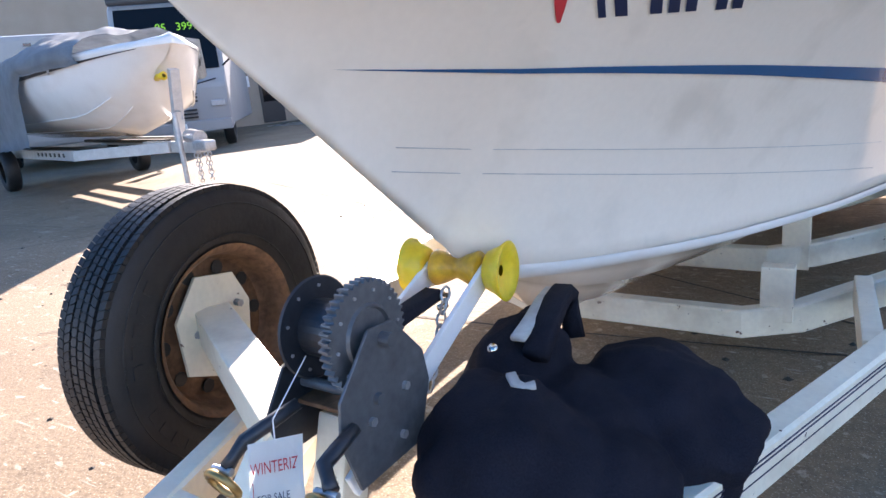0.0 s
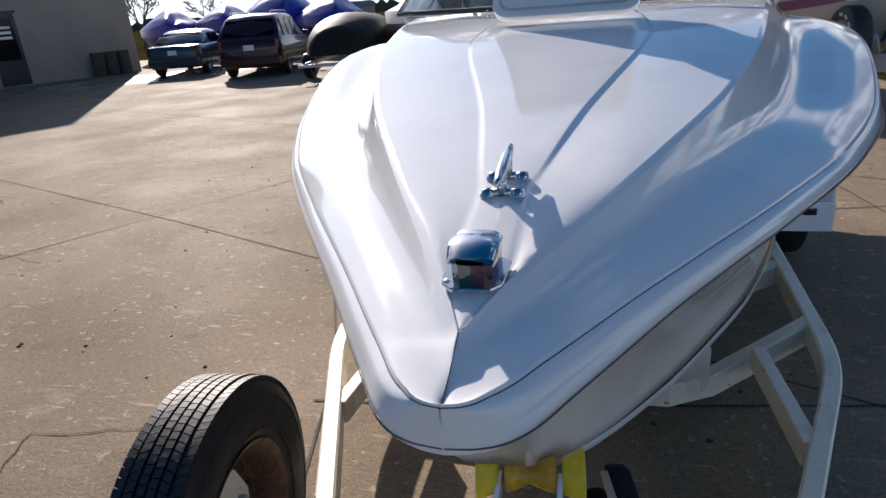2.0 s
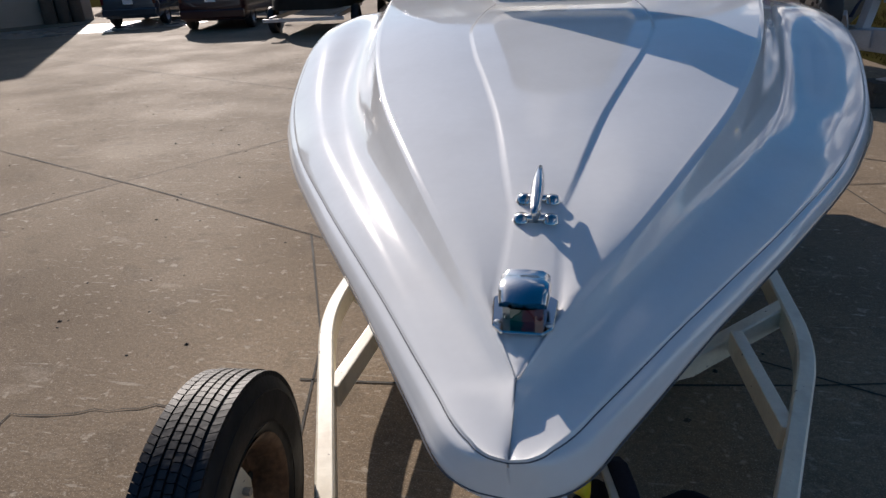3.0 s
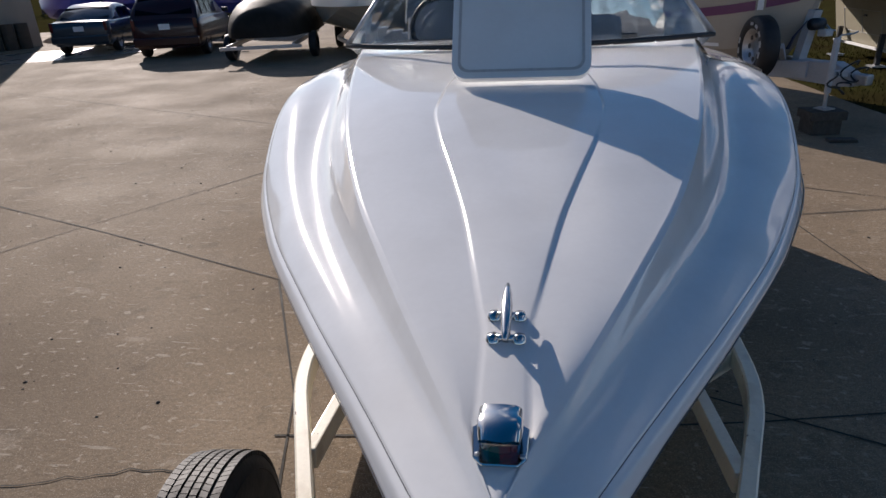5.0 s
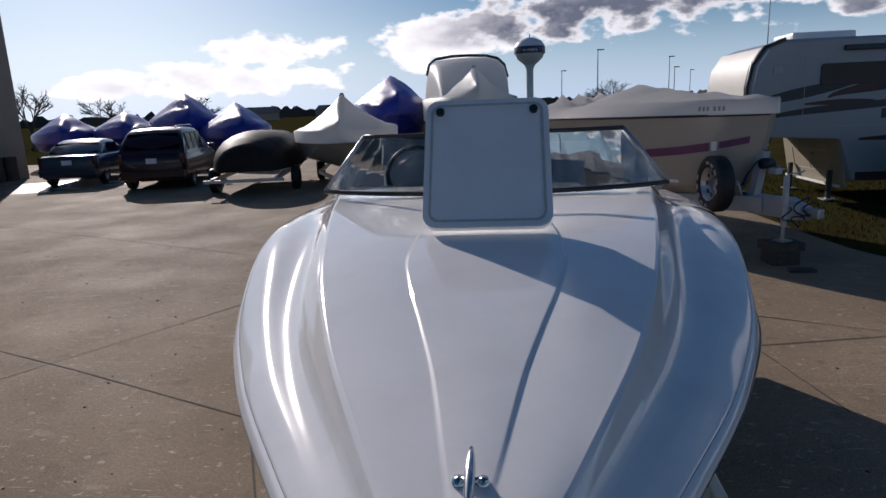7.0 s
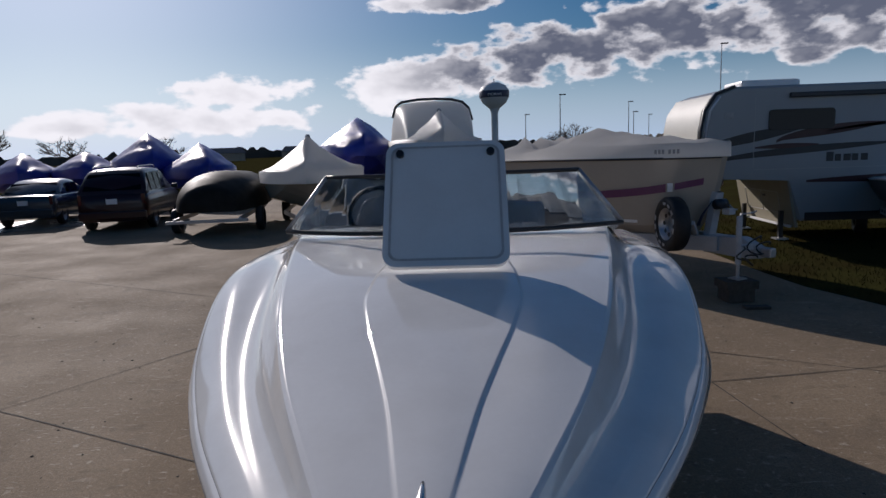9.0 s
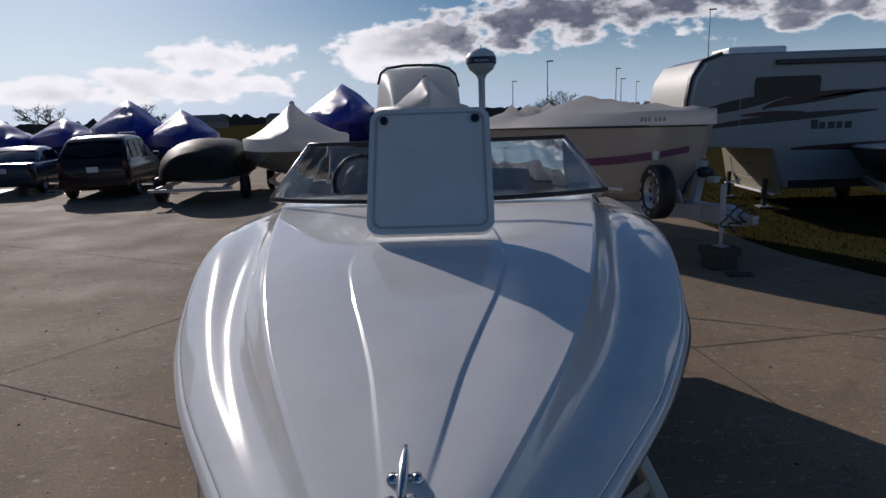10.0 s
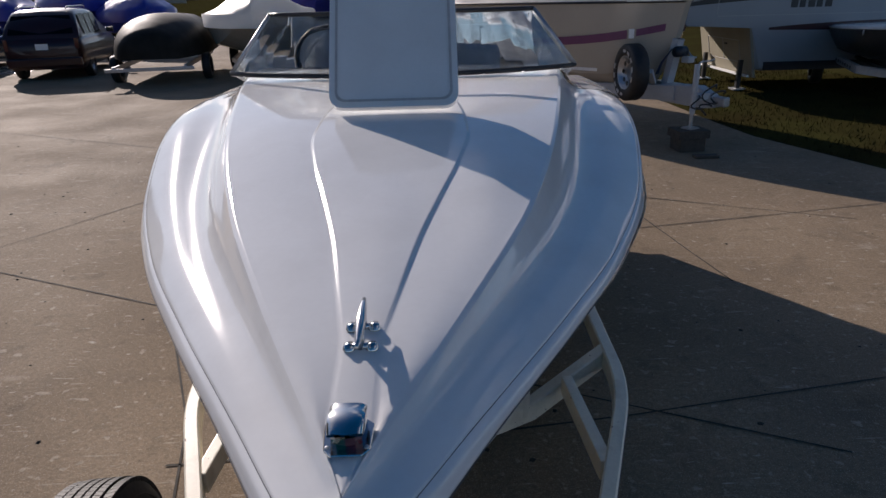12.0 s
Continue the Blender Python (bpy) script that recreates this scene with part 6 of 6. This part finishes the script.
    part("winch_post", beam((0, 0.50, 0.6), (0, 0.30, 1.46), 0.11, 0.09), st, v, "steel winch post")
    part("bow_roller", lathe([(0.02, -0.11), (0.05, -0.10), (0.03, 0.0), (0.05, 0.10), (0.02, 0.11)], Matrix.Translation((-0.05, 0.58, 1.40)) @ ZT @ TURN, 20), M["yellow"], v, "yellow bow roller", True)
    part("coupler", box(-0.07, 0.07, -0.3, 0.05, 0.54, 0.66, 0.03), M["zinc"], v, "steel coupler")
    part("actuator", cyl((0.02, -0.02, 0.68), (0.02, 0.26, 0.70), 0.085), M["zinc"], v, "brake actuator")
    jack = part("jack", cyl((-0.12, 0.22, 0.02), (-0.12, 0.22, 0.98), 0.03), M["zinc"], v, "tongue jack")
    part("foot", box(-0.20, -0.04, 0.13, 0.31, 0.0, 0.02), M["zinc"], jack)
    part("crank", tube([(-0.12, 0.22, 0.98), (-0.12, 0.15, 1.0), (-0.12, 0.02, 0.99), (-0.12, 0.02, 0.90)], 0.01), M["zinc"], jack)
    for k in range(2):
        x = -0.06 + 0.12 * k
        pts = [(x, -0.1, 0.54)] + [(x + 0.01 * j, -0.1 + 0.04 * j, 0.54 - 0.34 * math.sin(math.pi * j / 6)) for j in range(1, 7)]
        chain("link", "", pts, 0.02, 0.006, M["zinc"], v)
    return v


M["galv"] = mat("galvanised_rail", (0.48, 0.47, 0.46), 0.5, 0.3, var=0.15, scale=12)
runabout("white runabout boat with a rumpled grey cover on a steel trailer", (-5.6, 4.1, 0), 78, 6.0, 1.1, 1.73, 0.72, M["gel"])

# ---- motorhome ----
mh = thing("motorhome", "white motorhome with a dark windshield parked at the shop", "motorhome", (-12.9, 8.9, 0), 47)
mh.scale = (0.98, 1, 1.22)
# its own -y is the front
fp = [(0, 0.35), (-0.05, 1.2), (0.08, 1.55), (0.55, 2.75), (0.9, 2.95), (9, 2.95), (9, 0.45), (0.6, 0.45)]
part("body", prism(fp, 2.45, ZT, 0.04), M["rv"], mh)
part("windshield", prism([(-1.12, 0), (1.12, 0), (1.08, 1.28), (-1.08, 1.28)], 0.03, Matrix.Translation((0, 0.035, 1.52)) @ Matrix.Rotation(radians(-21.5), 4, "X")), M["carglass"], mh, "dark wide windshield")
part("visor", box(-1.2, 1.2, 0.44, 0.62, 2.80, 2.94, 0.05), M["charcoal"], mh, "dark sun visor band")
part("centre_post", beam((0, 0.06, 1.52), (0, 0.44, 2.5), 0.03, 0.03), M["black"], mh)
lm = Matrix.Translation((-0.2, 0.30, 2.36)) @ Matrix.Rotation(radians(-21.5), 4, "X")
flat_text("05   39999", 0.22, lm @ Matrix.Translation((0, 0.0, -0.10)), M["lime"], mh, width=1.1)
for k, (z, w) in enumerate(((1.05, 0.5), (0.98, 0.5), (0.91, 0.5), (0.75, 0.45), (0.68, 0.45), (0.61, 0.45))):
    part("grille_bar", box(-w, w, -0.09, -0.05, z, z + 0.035, 0.006), M["charcoal"], mh, "dark grille bar")
for s in (-1, 1):
    part("headlight", box(s * 0.95 - 0.16, s * 0.95 + 0.16, -0.09, -0.05, 0.80, 0.92, 0.02), M["zinc"], mh, "clear headlight")
    part("mirror", box(s * 1.45 - 0.09, s * 1.45 + 0.09, -0.1, 0.02, 1.72, 2.08, 0.03), M["black"], mh, "black door mirror")
    part("mirror_arm", tube([(s * 1.2, 0.05, 1.55), (s * 1.42, -0.04, 1.68)], 0.02), M["black"], mh)
    part("wiper", tube([(s * 0.5, 0.07, 1.54), (s * 0.12, 0.16, 1.78)], 0.012), M["black"], mh, "windshield wiper")
    part("trim_line", tube([(s * 1.0, -0.062, 1.32), (s * 0.5, -0.066, 1.24), (s * 0.1, -0.068, 1.25)], 0.012), M["charcoal"], mh)
    w = part("wheel", wheel_bm(0.42, 0.26, 0.25), M["rubber"], mh, "black tyre", True)
    w.location = (s * 1.02, 1.1, 0.42)
part("bumper", box(-1.2, 1.2, -0.10, 0.05, 0.35, 0.56, 0.03), M["rv"], mh)
part("number_plate", box(-0.16, 0.16, -0.115, -0.102, 0.40, 0.52), M["white"], mh, "plain pale number plate")
part("roof_unit", box(-0.5, 0.4, 1.0, 2.0, 2.94, 3.2, 0.08), M["white"], mh, "white roof air conditioner")
camper = thing("travel_trailer", "white travel trailer with red marker lights", "camper", (-13.6, 6.3, 0), 60)
part("body", box(-1.2, 1.2, 0, 5, 0.5, 2.75, 0.12), M["rv"], camper)
for k in range(3):
    part("marker_light", box(-0.9 + 0.8 * k, -0.76 + 0.8 * k, -0.02, 0.01, 2.52, 2.58, 0.01), M["redlens"], camper, "red marker light")
part("window", prism(rounded(1.4, 0.5, 0.06), 0.02, Matrix.Translation((0, -0.005, 1.7))), M["carglass"], camper, "dark window")
for s in (-1, 1):
    w = part("wheel", wheel_bm(0.34, 0.22, 0.2), M["rubber"], camper, "black tyre", True)
    w.location = (s * 1.05, 2.4, 0.34)

# ---- shop wall details ----
def wall_text(body, size, x, z, material, width):
    return flat_text(body, size, BM @ Matrix.Translation((x, -0.066, z)) @ Matrix.Diagonal((-1, 1, 1, 1)), material, sign, "lettering", width=width)


wall_text("Boats, Auto", 0.62, 5.65, 4.85, M["charcoal"], 3.3)
wall_text("Buy, Consign & Trade", 0.5, 5.6, 4.1, M["charcoal"], 4.8)
for k in range(20):
    w = 0.24 if k % 3 else 0.30
    part("name_bar", box(0.8 + 0.248 * k, 0.8 + 0.248 * k + w * 0.75, -0.068, -0.062, 3.2, 3.2 + (0.44 if k % 4 else 0.60), m=BM), M["charcoal"], sign, "dark lettering bar")
notice = link("notice_board", box(5.35, 5.8, -0.03, -0.004, 1.55, 1.98, m=BM), M["white"])
tagged(notice, "small white notice on the tan wall", "sign")
part("door_frame", box(3.97, 5.08, -0.06, -0.041, 2.45, 2.53, m=BM), M["black"], door)
part("door_pane", box(4.17, 4.88, -0.055, -0.042, 0.9, 2.3, m=BM), M["carglass"], door, "dark glass pane")
for k in range(3):
    part("door_note", box(4.28, 4.75, -0.062, -0.056, 1.60 + 0.17 * k, 1.69 + 0.17 * k, m=BM), M["white"], door, "pale lettering bar on glass")
garage = link("garage_door", box(6.4, 9.6, -0.05, -0.004, 0, 5.1, m=BM), M["white"])
tagged(garage, "white sectional garage door", "door", kind="structure")
for k, (x0, x1, z0, z1) in enumerate(((9.25, 11.4, 5.5, 6.4), (6.75, 8.15, 5.68, 6.35), (2.65, 4.25, 5.56, 6.1))):
    bd = link("banner", box(x0, x1, -0.04, -0.004, z0, z1, m=BM), M["charcoal"] if k < 2 else M["sign"])
    tagged(bd, "dark banner with pale and red bars on the wall", "sign")
    part("banner_bar", box(x0 + 0.3, x1 - 0.4, -0.05, -0.042, z0 + 0.55 * (z1 - z0), z0 + 0.8 * (z1 - z0), m=BM), M["red"] if k == 0 else M["white"], bd, "lettering bar")
    part("banner_bar", box(x0 + 0.25, x1 - 0.7, -0.05, -0.042, z0 + 0.2 * (z1 - z0), z0 + 0.38 * (z1 - z0), m=BM), M["white"], bd, "lettering bar")
for k in range(3):
    bn = thing("oil_drum", "dark drum standing against the shop wall", "drum", tuple(BM @ Vector((0.75 + 0.5 * k, -0.35, 0))), 0, "drums by the wall")
    part("shell", lathe([(0, 0), (0.22, 0), (0.22, 0.28), (0.23, 0.3), (0.22, 0.32), (0.22, 0.6), (0.23, 0.62), (0.22, 0.64), (0.22, 0.88), (0, 0.88)], seg=18), M["bark"], bn, smooth=False)


# ---- joints and cracks of the yard ----
def ground_line(name, pts, w, label, jag=0.0, seed=1):
    rnd = random.Random(seed)
    bm = bmesh.new()
    out = []
    for (x0, y0), (x1, y1) in zip(pts, pts[1:]):
        n = max(1, int(math.hypot(x1 - x0, y1 - y0) / (0.06 if jag else 0.5)))
        for k in range(n):
            u = k / n
            out.append((x0 + (x1 - x0) * u, y0 + (y1 - y0) * u))
    out.append(pts[-1])
    rows = []
    for i, (x, y) in enumerate(out):
        a, b = out[max(i - 1, 0)], out[min(i + 1, len(out) - 1)]
        d = Vector((b[0] - a[0], b[1] - a[1], 0)).normalized()
        nrm = Vector((-d.y, d.x, 0))
        o = nrm * rnd.uniform(-jag, jag)
        ww = w * rnd.uniform(0.5, 1.3) / 2
        c = Vector((x, y, 0.004)) + o
        rows.append([c - nrm * ww, c + nrm * ww])
    add_grid(bm, rows)
    ob = link(name, bm, M["dirt"])
    ob.parent = pavement
    return tagged(ob, label=label)


J = [((-26, 18.6), (-11.2, 11.9), (-3.6, 8.3), (3.9, 4.7)), ((-9.0, 6.4), (-3.6, 4.19), (-1.7, 3.35), (2.0, 1.7)), ((-6.3, 0.3), (-3.9, 4.25), (-2.88, 5.87), (-0.9, 9.0)), ((-1.12, 1.76), (-0.45, 1.81), (1.1, 2.02), (1.65, 2.12), (3.4, 2.42)), ((-0.7, -3), (-0.92, 1.2), (-1.13, 2.06), (-1.7, 3.35)), ((0.5, 4.35), (2.1, 4.67), (2.83, 4.8), (4.4, 5.1)), ((2.26, 3.5), (2.17, 4.05), (2.09, 4.61), (1.6, 8.0))]
for k, pts in enumerate(J):
    ground_line("joint", pts, 0.013, "dark saw cut joint", 0.0, k)
C = [((-2.7, 0.9), (-2.55, 1.08), (-2.2, 1.10), (-2.3, 1.36), (-2.12, 1.37), (-2.0, 1.41), (-1.8, 1.45), (-1.68, 1.5), (-1.4, 1.51), (-1.1, 1.6)), ((-3.6, 1.46), (-3.25, 1.44), (-2.82, 1.21), (-2.55, 1.08)), ((-6.4, 3.7), (-5.1, 3.44), (-4.05, 3.17)), ((-4.3, 3.4), (-5.6, 2.6), (-7.5, 2.4))]
for k, pts in enumerate(C):
    ground_line("crack", pts, 0.008, "jagged crack", 0.014, 20 + k)
rnd = random.Random(5)
bm = bmesh.new()
for k in range(900):
    x, y = rnd.uniform(-8, 4.5), rnd.uniform(0.3, 11)
    r = rnd.choice((0.004, 0.005, 0.006, 0.009, 0.014)) * rnd.uniform(0.7, 1.3)
    n = 5
    c = bm.verts.new((x, y, r * 0.6))
    ring = [bm.verts.new((x + r * rnd.uniform(0.6, 1.2) * math.cos(2 * math.pi * j / n), y + r * rnd.uniform(0.6, 1.2) * math.sin(2 * math.pi * j / n), 0.001)) for j in range(n)]
    for j in range(n):
        bm.faces.new((c, ring[j], ring[(j + 1) % n]))
grit = link("grit", bm, M["dirt"])
tagged(grit, "scattered small stones and grit on the concrete", "grit", kind="stuff")
bm = bmesh.new()
out = []
for k in range(28):
    a = 2 * math.pi * k / 28
    r = 1 + 0.25 * noise.noise(Vector((math.cos(a) * 2, math.sin(a) * 2, 4)))
    out.append(bm.verts.new((-15.4 + 2.9 * r * math.cos(a) - 1.6 * r * math.sin(a), 18.8 + 2.6 * r * math.cos(a) + 1.3 * r * math.sin(a), 0.005)))
bm.faces.new(out)
wet = link("puddle", bm, M["wet"], pavement)
tagged(wet, label="damp shining patch of concrete")

# ---- far field, trees, poles ----
bm = bmesh.new()
rows = []
rnd = random.Random(3)
for k in range(521):
    a = radians(-70 + 140 * k / 520)
    r = 420 + 60 * math.sin(k * 0.07)
    h = 2.0 + 1.6 * noise.noise(Vector((k * 0.06, 0, 0))) + 1.4 * noise.noise(Vector((k * 0.31, 3, 0))) + rnd.uniform(0, 1.9)
    rows.append([Vector((r * math.sin(a), r * math.cos(a), -1)), Vector((r * math.sin(a), r * math.cos(a), max(0.9, 1.7 * h)))])
add_grid(bm, rows)
woods = link("distant_woods", bm, M["twig"])
tagged(woods, "brown leafless woods along the horizon", "trees", kind="stuff")


def bare_tree(at, height, spread, seed):
    rnd = random.Random(seed)
    v = thing("bare_tree", "leafless autumn tree standing in the field", "tree", at, 0, "bare trees")
    trunk, twigs = bmesh.new(), bmesh.new()
    add_tube(trunk, [(0, 0, 0), (0.03, 0, height * 0.12), (0, 0.04, height * 0.24)], [height * 0.03, height * 0.024, height * 0.02], 7)

    def grow(p, d, ln, r, depth):
        q = p + d * ln
        m = p.lerp(q, 0.5) + Vector((rnd.uniform(-1, 1), rnd.uniform(-1, 1), rnd.uniform(-0.3, 0.5))) * ln * 0.08
        add_tube(trunk if depth < 2 else twigs, [p, m, q], [r, r * 0.8, r * 0.55], 4 if depth > 1 else 6)
        if depth >= 5:
            return
        for _ in range(3):
            nd_ = (d + Vector((rnd.gauss(0, spread), rnd.gauss(0, spread), rnd.gauss(0.1, spread * 0.5)))).normalized()
            grow(p.lerp(q, rnd.uniform(0.6, 1.0)), nd_, ln * rnd.uniform(0.6, 0.85), r * 0.68, depth + 1)

    for k in range(4):
        a = 2 * math.pi * k / 4 + rnd.uniform(-0.4, 0.4)
        grow(Vector((0, 0, height * rnd.uniform(0.16, 0.24))), Vector((math.cos(a) * spread * 1.3, math.sin(a) * spread * 1.3, 1)).normalized(), height * 0.24, height * 0.014, 1)
    part("trunk", trunk, M["bark"], v)
    part("crown", twigs, M["bark"], v, "fine bare twigs")
    return v


bare_tree((-42.5, 54, 0), 6.6, 0.5, 1)
bare_tree((-44, 68, 0), 6.5, 0.6, 4)
bare_tree((-36, 74, 0), 5.6, 0.6, 9)
bare_tree((15.5, 95, 0), 6.5, 0.6, 12)
bare_tree((11, 80, 0), 5.0, 0.6, 17)


def street_lamp(at, h, arm):
    v = thing("street_lamp", "tall thin grey lamp post far off", "street lamp", at, 0, "lamp posts")
    part("pole", cyl((0, 0, 0), (0, 0, h), 0.12, 0.07, 8), M["zinc"], v)
    part("lamp_head", box(-0.15, arm, -0.12, 0.12, h - 0.12, h + 0.05, 0.03), M["charcoal"], v)


for at, h in (((14.2, 100, 0), 9.6), ((11.5, 130, 0), 8.2), ((36.5, 95, 0), 15.5), ((33, 130, 0), 8.0), ((47, 170, 0), 9.0), ((32, 130, 0), 10)):
    street_lamp(at, h, 0.9)
for k, (x, y, w) in enumerate(((-36, 262, 11), (-70, 260, 14), (-30, 270, 12), (-95, 240, 18))):
    hs = thing("far_house", "low brown house on the horizon", "house", (x, y, 0), 8 * k, "far houses")
    part("wall", box(-w / 2, w / 2, 0, 8, 0, 3), M["tan"], hs)
    bm = bmesh.new()
    for a, b in (((-w / 2 - 0.5, 3), (-w / 2 - 0.5, 3)),):
        vs = [bm.verts.new(p) for p in ((-w / 2 - 0.5, -0.5, 3), (w / 2 + 0.5, -0.5, 3), (w / 2 + 0.5, 8.5, 3), (-w / 2 - 0.5, 8.5, 3), (-w / 2 + 1, 4, 5.2), (w / 2 - 1, 4, 5.2))]
        for f in ((0, 1, 5, 4), (2, 3, 4, 5), (0, 4, 3), (1, 2, 5), (0, 3, 2, 1)):
            bm.faces.new([vs[j] for j in f])
    part("roof", bm, M["charcoal"], hs)

runabout("white boat with a dark cover beside the camper on grass", (7.35, 8.3, 0), -22, 5.5, 1.05, 1.3, 0.6, M["charcoal"], False)

# ---- grass blades along the edge of the concrete ----
rnd = random.Random(11)
bm = bmesh.new()
for k in range(9000):
    y = rnd.uniform(6.5, 18)
    x = rnd.uniform(4.55, 9.5) + 0.1 * noise.noise(Vector((y * 2, 0, 0)))
    if y < 8.3:
        x += (8.3 - y) * 0.33
    h, a, w = rnd.uniform(0.015, 0.06), rnd.uniform(0, math.pi), rnd.uniform(0.004, 0.010)
    dx, dy = w * math.cos(a), w * math.sin(a)
    lx, ly = rnd.uniform(-0.04, 0.04), rnd.uniform(-0.04, 0.04)
    bm.faces.new([bm.verts.new(p) for p in ((x - dx, y - dy, -0.02), (x + dx, y + dy, -0.02), (x + lx, y + ly, h))])
blades = link("grass", bm, M["grass"])
tagged(blades, "rough uncut grass with yellowing blades", "grass", kind="stuff")
